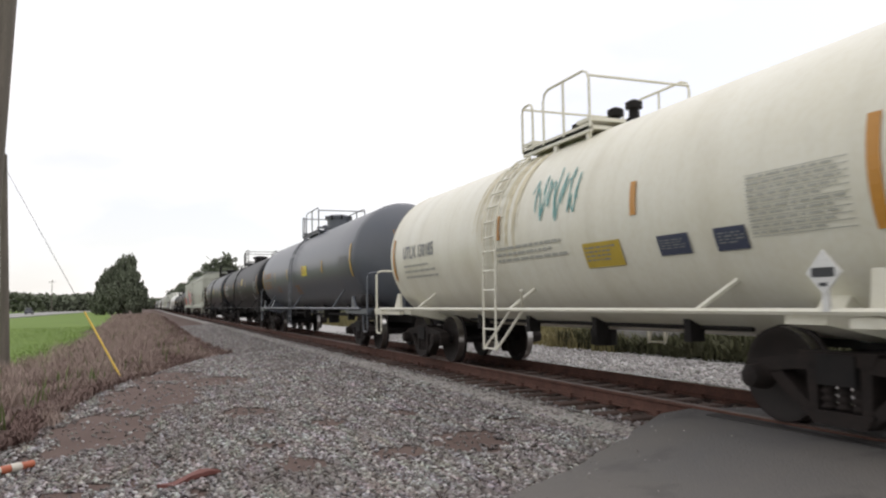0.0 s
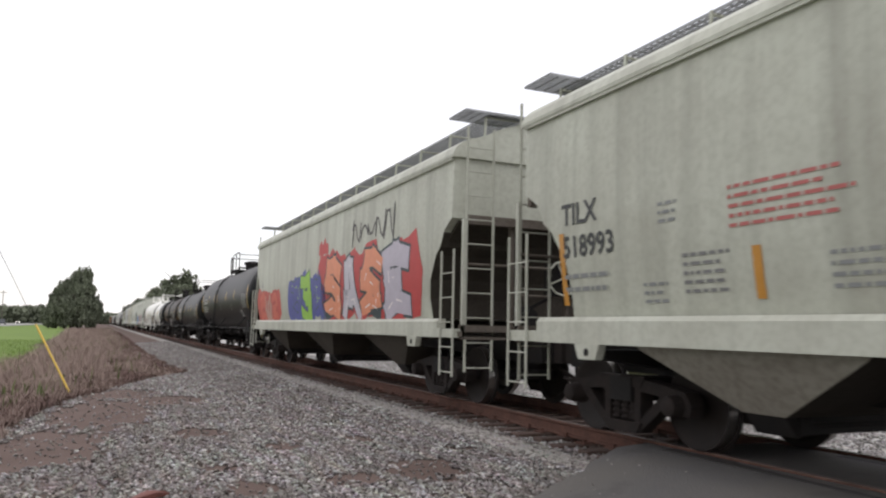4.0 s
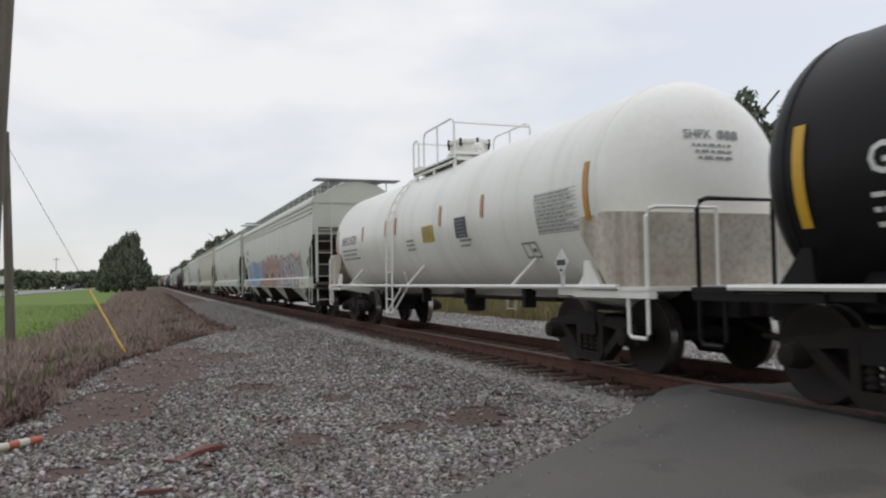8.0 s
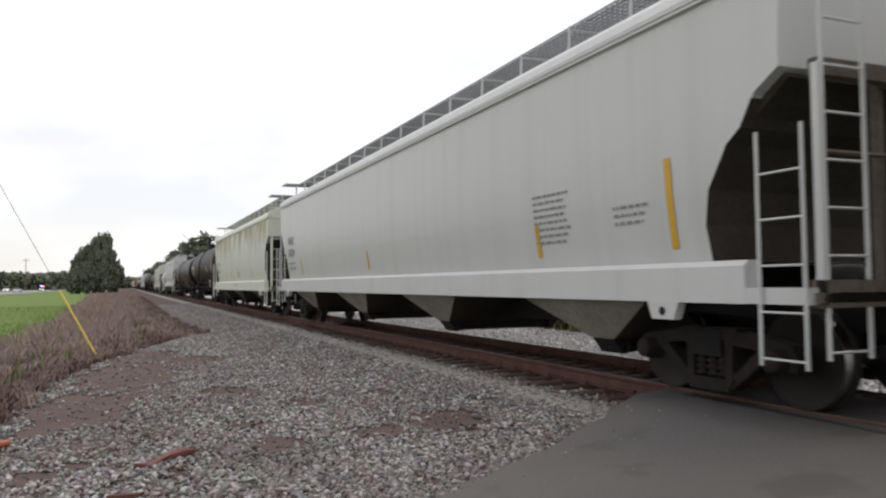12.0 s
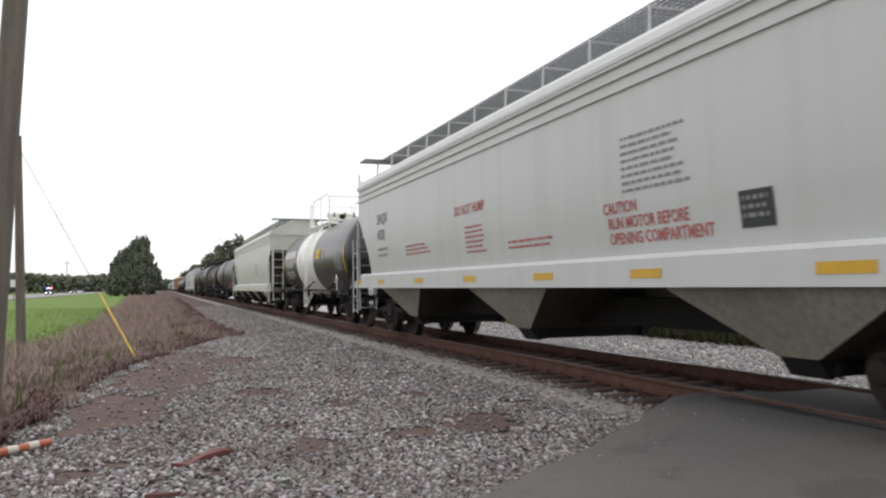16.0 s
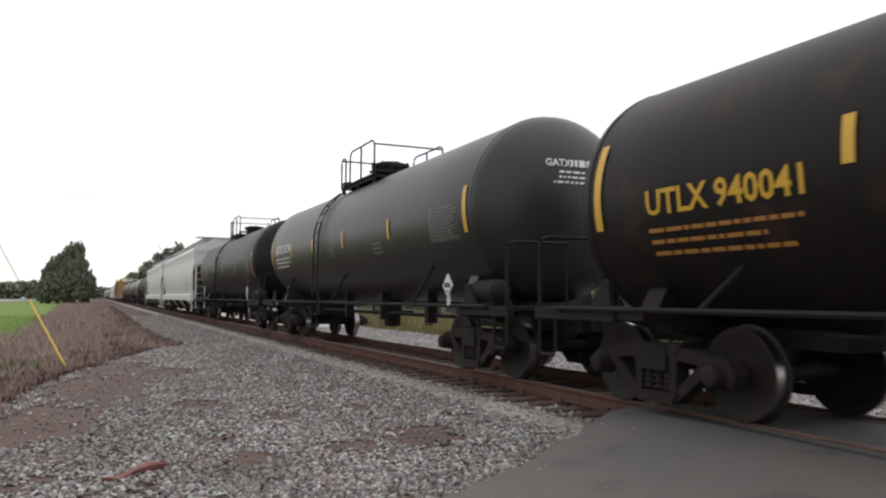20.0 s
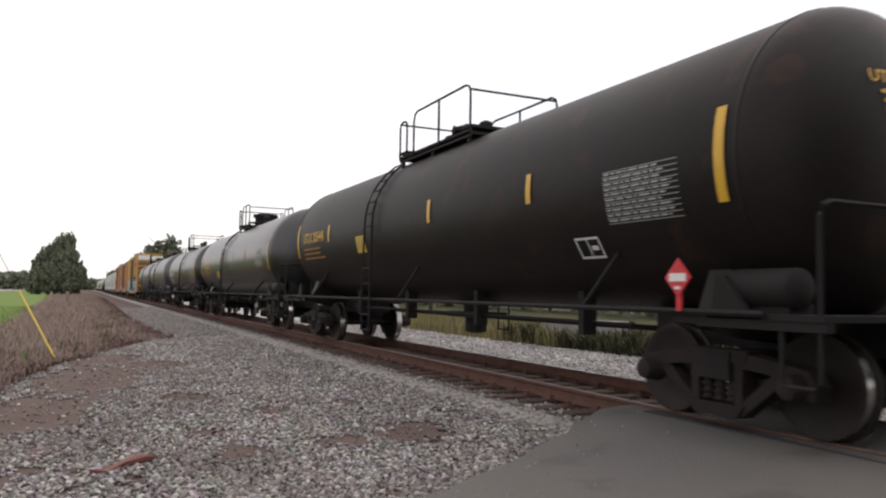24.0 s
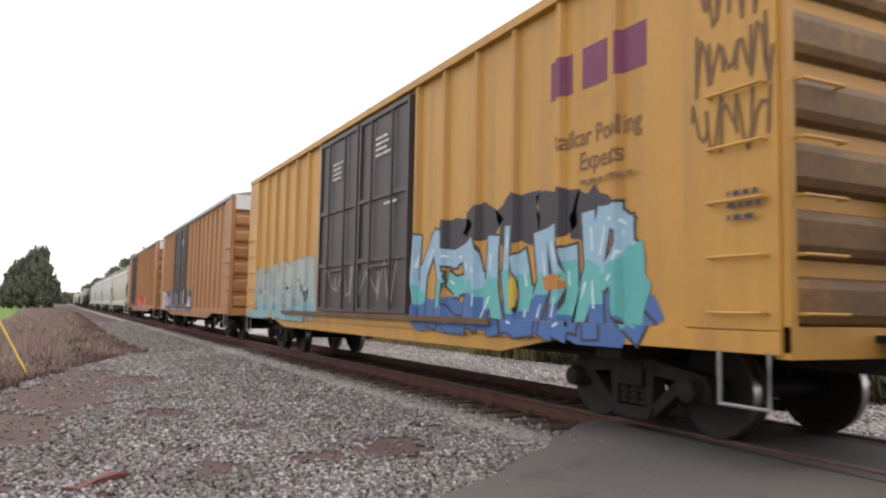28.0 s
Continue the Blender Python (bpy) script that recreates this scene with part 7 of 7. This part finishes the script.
    T(321.11, 338.34, "ACFX 94891", BLACK, "black tank car with a red hazard placard", tape=ORANGE_TAPE, hazard=RED, hazard_at=1.05, truck=1.1, zc=2.40, platform=(-1.2, 1.4), dome=(0.3, 0.34), marks=[5.0, 2.2, -0.63, -4.28], tape_z=-0.5, end_z=(-0.71, 0.09), inset=0.9, mark_z=-0.36, panel_at=0.5, panel_z=0.22, frame_at=2.15, frame_z=-0.72, notes=[(-3.3, -0.6, 3, 0.5), (0.9, -0.6, 2, 0.4)], signs=[(-2.15, -0.72, 0.78, 0.26, flat("mustard_placard", (0.58, 0.38, 0.03)))]),
    H(340.21, 358.50, ("SHQX", "4020"), HOP_WHITE, "white covered hopper with red stencilled warnings", cut="round", bays=3, lines=3, eave=3.74, top=4.12, sill=1.14, sill_top=1.5, ink=LETTER_GREY, inset=2.2, mark_z=2.3, sill_marks=[8.6, 6.44, 3.64, 0.94, -1.71, -4.05, -6.6], marks=[], gear_paint=STEEL,
      words=[("DO NOT HUMP", 1.75, 2.42, 0.17, LETTER_RED), ("CAUTION", -3.12, 2.0, 0.135, LETTER_RED), ("RUN MOTOR BEFORE", -3.2, 1.82, 0.135, LETTER_RED), ("OPENING COMPARTMENT", -3.2, 1.64, 0.135, LETTER_RED)], notes=[(3.9, 2.05, 1.7, 3, LETTER_RED), (-1.2, 1.85, 1.6, 2, LETTER_RED), (-4.15, 2.85, 1.2, 8, LETTER_GREY), (0.85, 2.2, 0.9, 6, LETTER_RED)], signs=[(-5.6, 1.68, 0.42, 0.34, LETTER_BLACK)]),
    T(360.40, 372.6, "PROX 42616", GREY_BLACK, "black tank car with a white middle band and white lettering", band=WHITE, band_at=(-0.85, 2.6), rail_high=0.98, r=1.40, zc=2.16, rail=UNDER, ladder_paint=WHITE, plat_paint=WHITE, dome=(0.48, 0.42), dome_paint=WHITE, a_frame=True, inset=0.75, mark_z=-0.2, ladder=0.1, dome_at=0.6, hazard=LETTER_WHITE,
      signs=[(-1.72, 0.0, 0.77, 0.32, YELLOW_SIGN)], marks=[3.55, 1.8, -1.0, -2.64], notes=[(-2.4, -0.3, 4, 0.4)], small_sign=False, logo=(5.45, 0.22, 2.5, 0.28), platform=(-1.1, 2.55), reservoir=False),
    H(375.36, 394.98, ("MBKX", "175124"), HOP_GREY, "pale grey-green covered hopper with yellow sill marks", cut="round", bays=4, lines=3, eave=3.72, top=4.08, ink=LETTER_GREY, inset=1.5, sill_marks=[8.2, 5.43, 2.83, -0.07, -2.9, -5.7, -8.4], marks=[], gear_paint=HOP_GREY,
      notes=[(-3.6, 2.5, 0.9, 8, LETTER_GREY), (-6.2, 1.95, 0.5, 3, LETTER_GREY)]),
    T(397.68, 414.12, "ACFX 73952", BLUE_BLACK, "black-brown tank car with a red hazard placard", tape=ORANGE_TAPE, hazard=RED, zc=2.35, marks=[4.45, 1.75, -2.0, -4.6], tape_z=-0.24, ladder=-0.2, inset=0.77, size=0.27, notes=[(3.1, -0.42, 3, 0.5), (-3.6, -0.4, 3, 0.5)], platform=(-1.2, 1.3), dome=(0.3, 0.3), signs=[(-2.6, -0.2, 0.55, 0.34, flat("ochre_placard", (0.5, 0.36, 0.05)))], small_sign=True),
    T(417.68, 430.44, "UTLX 940041", BROWN_BLACK, "short black-brown tank car with yellow lettering", **YL, r=1.42, zc=2.28, mark_z=-0.25, inset=1.0, squeeze=0.97, end_z=(-0.35, 0.62), platform=(-1.2, 1.9), hazard=LETTER_WHITE, dome=(0.5, 0.34), tags=[(0.8, -0.55, 1.6, 0.55, [(0.12, 0.15, 0.22)] * 4, 5)], signs=[(-1.9, 0.1, 0.6, 0.42, YELLOW_SIGN)], size=0.25, marks=[2.92, 1.4, -1.2]),
    T(433.05, 447.45, "GATX 213154", FADED, "faded grey-black tank car with white lettering", tape=YELLOW_TAPE, hazard=LETTER_WHITE, zc=2.58, end_z=(-0.4, 0.31), tape_z=-0.2, marks=[4.3, 2.0, -0.6, -3.55], dome=(0.4, 0.42), panel_ink=LETTER_DIM, small_sign=False),
    T(450.29, 465.20, "TILX 270230", BLACK, "dark tank car with dim lettering", tape=ORANGE_TAPE, panel_ink=LETTER_DIM, hazard=LETTER_WHITE, ink=LETTER_DIM, zc=2.55, marks=[4.7, 2.3, -0.18, -3.7], tape_z=-0.28, end_z=(-0.64, 0.25), dome=(0.36, 0.36)),
    H(466.93, 488.39, ("CPCX", "814117"), HOP_WHITE, "clean white covered hopper with yellow sill marks", cut="round", bays=4, lines=3, eave=3.74, top=4.1, ink=LETTER_GREY, sill_marks=[9, 5, 1, -3, -7, -10], marks=[], signs=[(-6.6, 1.6, 0.3, 0.4, LETTER_BLACK), (-2.0, 1.5, 0.3, 0.35, YELLOW_SIGN)]),
    H(489.39, 510.0, ("CPCX", "814281"), HOP_WHITE, "clean white covered hopper with dark lettering", cut="round", bays=4, lines=3, eave=3.74, top=4.08, ink=LETTER_BLACK, inset=2.1, mark_z=2.0, sill_marks=[9.6, 5.4, 3.0, -0.4, -4.4, -9.4], marks=[], notes=[(6.4, 2.4, 0.28, 3, LETTER_GREY), (-4.4, 2.4, 0.9, 6, LETTER_GREY)]),
    T(512.4, 527.82, "UTLX 205446", BROWN_BLACK, "black tank car with yellow lettering and scuffs", **YL, hazard=RED, zc=2.51, truck=0.62, platform=(-1.3, 1.8), marks=[4.6, -1.05, -4.15], tape_z=-0.08, end_z=(-0.46, 0.40), panel_at=0.72, panel_z=0.02, frame_at=2.15, frame_z=-0.88, notes=[], signs=[(2.4, -0.5, 0.55, 0.34, flat("mustard_placard", (0.58, 0.38, 0.03)))], dome=(0.34, 0.36), size=0.25),
    T(530.90, 546.35, "NATX231055", GREY_BLACK, "glossy black tank car with yellow lettering", **YL, zc=2.36, truck=1.2, platform=(-1.1, 1.0), dome=(0.42, 0.46), marks=[3.6, 1.35, -1.0, -3.5], inset=1.15, mark_z=-0.2, panel_at=0.95, panel_z=0.18, small_sign=False, notes=[(-3.8, -0.56, 2, 0.55)], signs=[(2.55, -0.68, 0.55, 0.3, YELLOW_SIGN)], size=0.25),
    T(548.95, 562.2, "SHPX 210085", GREY_BLACK, "grey-topped black tank car with white lettering", zc=2.33, r=1.42, platform=(-1.2, 1.3), dome=(0.2, 0.12), size=0.24, squeeze=1.12, mark_z=-0.31, inset=0.58, marks=[1.48, -1.58, -4.4], tape_z=-0.3, ladder=-0.4, notes=[]),
    T(565.72, 578.4, "UTLX 650319", SLATE, "slate-grey tank car with orange lettering", **OR, zc=2.38, truck=1.1, mark_z=-0.62, inset=1.14, size=0.285, marks=[3.97, 1.2, -1.6, -2.9], tape_z=-0.25, platform=(-1.2, 1.6), signs=[(0.5, -0.3, 0.62, 0.4, YELLOW_SIGN)], dome=(0.25, 0.25), panel_ink=LETTER_GREY, reservoir_paint=SLATE),
    T(580.92, 594.23, "UTLX 220399", SLATE, "grey tank car with yellow lettering", **YL, zc=2.38, platform=(-1.5, 0.3), dome=(0.3, 0.36), panel_ink=LETTER_GREY, size=0.25),
    dict(kind=box_car, near=596.19, far=614.87, skin=BOX_YELLOW, end_paint=BOX_END, roof=BOX_YELLOW, label="yellow boxcar with black plug doors and blue graffiti", door=(-2.33, 2.44), logo=True,
         words=[("Railcar Pooling", -6.2, 3.0, 0.2, LETTER_BROWN), ("Experts", -6.65, 2.72, 0.2, LETTER_BROWN)],
         notes=[(-7.2, 2.6, 0.95, 1, LETTER_BROWN), (-1.2, 4.2, 0.7, 4, LETTER_WHITE), (1.2, 4.1, 0.6, 4, LETTER_WHITE), (-1.6, 3.0, 0.6, 1, LETTER_WHITE), (-9.0, 2.2, 0.35, 3, LETTER_BLACK)],
         graffiti=[dict(y=-2.45, z=0.86, w=5.3, h=1.5, colours=GRAF_G, count=6, label="blue and turquoise sprayed graffiti with black crown", thick=0.25, bands=(0.25, 0.5), edge=0.07, accents=[(0.50, 0.20, 0.05), (0.60, 0.42, 0.05), (0.10, 0.11, 0.06), (0.10, 0.42, 0.42)], cloud=False, high=-2.36,
                        blocks=[(1, -3.2, -4.2, 2.0, 2.5), (1, -4.0, -5.0, 2.1, 2.6), (1, -4.9, -5.9, 2.0, 2.66), (1, -5.8, -6.7, 2.05, 2.58), (1, -6.5, -7.2, 1.95, 2.5), (0, -2.4, -4.4, 0.86, 1.35), (0, -4.2, -6.2, 0.86, 1.3), (0, -6.0, -7.8, 0.86, 1.4), (9, -7.25, -7.75, 1.05, 1.85), (6, -5.95, -6.4, 1.42, 1.6), (7, -5.3, -5.42, 1.2, 1.6)]),
                   dict(y=2.3, z=1.2, w=4.4, h=0.9, colours=TAG_WHITE, count=12, cloud=False, loops=True), dict(y=9.0, z=0.86, w=6.3, h=1.35, colours=GRAF_H, count=6, label="pale teal sprayed graffiti", thick=0.4, bands=(0.3, 0.6), edge=0.03, low=2.6),
                   dict(y=-8.35, z=2.5, w=1.0, h=0.6, colours=TAG_BROWN, count=8, line=0.03, cloud=False, loops=True), dict(y=-8.35, z=3.0, w=1.0, h=0.7, colours=TAG_BROWN, count=9, line=0.03, cloud=False, loops=True), dict(y=-8.4, z=3.6, w=0.9, h=0.7, colours=TAG_BROWN, count=8, line=0.03, cloud=False, loops=True)]),
    dict(kind=box_car, near=617.56, far=636.3, skin=BOX_ORANGE, label="faded orange boxcar with dark doors and grey graffiti", door=(0.4, 4.2),
         graffiti=[dict(y=8.6, z=0.86, w=9.5, h=1.0, colours=GRAF_K, count=8, label="black and grey sprayed graffiti", thick=0.3)], notes=[(1.4, 4.1, 0.6, 3, LETTER_WHITE)]),
    dict(kind=box_car, near=638.9, far=658.2, skin=BOX_ORANGE, label="faded orange boxcar with dark doors and red sill", door=(3.2, 6.8),
         graffiti=[dict(y=3.0, z=0.86, w=7.0, h=0.8, colours=GRAF_C, count=6, label="dull red sprayed graffiti")], notes=[]),
    H(660.2, 679.5, ("", ""), HOP_CREAM, "cream covered hopper behind the boxcars", cut="cove", bays=4, notes=[]),
    H(681.3, 700.5, ("", ""), HOP_WHITE, "white covered hopper far down the train", cut="round", bays=4, notes=[]),
    H(702.3, 721.5, ("", ""), HOP_WHITE, "white covered hopper far down the train", cut="round", bays=4, notes=[]),
    H(723.3, 742.5, ("", ""), HOP_GREY, "pale-grey covered hopper far down the train", cut="round", bays=4, notes=[]),
    T(745.5, 760.3, "", BLACK, "black tank car far down the train", panel=False, notes=[], small_sign=False),
    T(763.0, 777.8, "", BROWN_BLACK, "black tank car far down the train", panel=False, notes=[], small_sign=False),
    T(780.5, 795.3, "", SLATE, "grey tank car far down the train", panel=False, notes=[], small_sign=False),
    H(798.0, 816.0, ("", ""), HOP_GREY, "pale-grey covered hopper far down the train", cut="round", bays=3, notes=[]),
    T(818.6, 833.4, "", BLACK, "black tank car far down the train", panel=False, notes=[], small_sign=False),
    T(836.0, 851.0, "", BROWN_BLACK, "black tank car far down the train", panel=False, notes=[], small_sign=False),
    T(853.6, 868.4, "", WHITE, "white tank car far down the train", metal=WHITE, panel=False, notes=[], small_sign=False),
    T(871.0, 886.0, "", BLACK, "black tank car far down the train", panel=False, notes=[], small_sign=False),
    H(888.8, 907.0, ("", ""), HOP_WHITE, "white covered hopper far down the train", cut="round", bays=3, notes=[]),
    H(909.0, 927.0, ("", ""), HOP_GREY, "pale-grey covered hopper far down the train", cut="round", bays=3, notes=[]),
    T(930.0, 945.0, "", BLACK, "black tank car far down the train", panel=False, notes=[], small_sign=False),
]

for k, spec in enumerate(TRAIN):
    spec["seed"] = k + 1
    before = TRAIN[k - 1]["far"] if k else spec["near"] - 2.6
    after = TRAIN[k + 1]["near"] if k + 1 < len(TRAIN) else spec["far"] + 2.6
    spec["joint0"], spec["joint1"] = (before + spec["near"]) / 2, (after + spec["far"]) / 2
    if spec["kind"] is hopper_car and not spec["mark"][0]:
        spec["mark"] = None
    spec["kind"](spec)
    if spec.get("tags"):
        r, zc = spec.get("r", 1.46), spec.get("zc", 2.42)
        for y, z, w, h, cols, n in spec["tags"]:
            graffiti(spec["car"], dict(y=y + w / 2, z=zc + z, w=w, h=h, colours=cols, count=n, cloud=False, loops=True, line=0.028), lambda a, b, e, r=r, zc=zc: (-math.sqrt((r + e + 0.012) ** 2 - (b - zc) ** 2), a, b), random.Random(k))
    if spec.get("logo") and spec["kind"] is tank_car:
        r, zc = spec.get("r", 1.46), spec.get("zc", 2.42)
        y, z, w, h = spec["logo"]
        decal("logo", [patch(y - w * i / 6, y - w * (i + 0.8) / 6, zc + z, zc + z + h, 0, 2) for i in range(6)], LETTER_WHITE, spec["car"], lambda a, b: (-math.sqrt((r + 0.015) ** 2 - (b - zc) ** 2), a, b))


# ---- vehicles on the highway ----
GLASS = material("dark_car_glass", (0.02, 0.025, 0.03), 0.1, 0.0, (0.03, 0.035, 0.04), 2, 0.2, 10, 0.0)
TYRE = flat("black_rubber", (0.02, 0.02, 0.02), 0.9)
HEADLIGHT = bpy.data.materials.new("lit_headlight")
HEADLIGHT.use_nodes = True
HEADLIGHT.node_tree.nodes["Principled BSDF"].inputs["Emission Color"].default_value = (1, 0.95, 0.85, 1)
HEADLIGHT.node_tree.nodes["Principled BSDF"].inputs["Emission Strength"].default_value = 6


def road_car(colour, label, van=False):
    c = thing("car", label, "car", "cars on the highway")
    bm = bmesh.new()
    hood = 0.95 if not van else 1.15
    prism(bm, [(-2.3, 0.35), (2.3, 0.35), (2.35, 0.7), (2.2, hood - 0.1), (1.0, hood), (-2.0, hood), (-2.35, 0.8)], "x", -0.9, 0.9)
    part("body", bm, colour, c)
    bm = bmesh.new()
    t = 1.45 if not van else 1.95
    prism(bm, [(1.0, hood - 0.02), (0.3, t), (-1.5, t), (-2.1, hood - 0.02)], "x", -0.78, 0.78)
    part("cabin", bm, GLASS, c)
    bm = bmesh.new()
    box(bm, -0.74, 0.74, -1.45, 0.25, t - 0.01, t + 0.04)
    part("roof", bm, colour, c)
    for x in (-0.85, 0.85):
        for y in (-1.4, 1.4):
            w = part("wheel", shared("car_wheel", lambda bm: lathe(bm, [(-0.1, 0.33), (0.1, 0.33)], "x", 16), TYRE), None, c, at=pose(x, y, 0.33))
    for x in (-0.65, 0.65):
        bm = bmesh.new()
        box(bm, x - 0.17, x + 0.17, 2.30, 2.37, 0.6, 0.76)
        part("headlight", bm, HEADLIGHT, c)
    return c


CAR_DARK = flat("dark_car_paint", (0.05, 0.055, 0.07), 0.3)
CAR_WHITE = flat("white_car_paint", (0.7, 0.7, 0.7), 0.3)
CAR_SILVER = flat("silver_car_paint", (0.4, 0.42, 0.44), 0.3)
VEHICLES = [
    (road_car(CAR_DARK, "dark sedan driving away on the highway"), -29, 178, 17, 0),
    (road_car(CAR_DARK, "dark sport utility car on the highway", True), -32, 250, 15, 0),
    (road_car(CAR_WHITE, "white car on the highway"), -31, 70, 17, 0),
    (road_car(CAR_SILVER, "silver car approaching with lit headlights"), -40, 540, -21, 180),
    (road_car(CAR_WHITE, "white pickup approaching with lit headlights", True), -41, 630, -25, 180),
    (road_car(CAR_DARK, "dark car approaching with lit headlights"), -40, 760, -22, 180),
]


BLUE_LIGHT, RED_FLASH = (bpy.data.materials.new(n) for n in ("lit_blue_lamp", "lit_red_lamp"))
for m, c in ((BLUE_LIGHT, (0.15, 0.3, 1, 1)), (RED_FLASH, (1, 0.08, 0.12, 1))):
    m.use_nodes = True
    m.node_tree.nodes["Principled BSDF"].inputs["Emission Color"].default_value = c
    m.node_tree.nodes["Principled BSDF"].inputs["Emission Strength"].default_value = 12
patrol = road_car(CAR_DARK, "dark patrol car with lit red and blue roof lamps", True)
for x, m in ((-0.38, RED_FLASH), (0.38, BLUE_LIGHT)):
    bm = bmesh.new()
    box(bm, x - 0.34, x + 0.34, -0.9, -0.4, 1.99, 2.2)
    part("roof_lamp", bm, m, patrol, "lit roof lamp")
VEHICLES.append((patrol, -33, 700, -27, 180))


def motions():
    for spec in TRAIN:
        mid = (spec["near"] + spec["far"]) / 2
        walk(spec["car"], [(0, pose(XC, mid, 0)), (28, pose(XC, mid - SPEED * 28, 0))])
    for car, x, y, v, turn in VEHICLES:
        walk(car, [(0, pose(x, y, -0.41, 0, 0, turn)), (28, pose(x, y + 28 * v, -0.41, 0, 0, turn))])


motions()
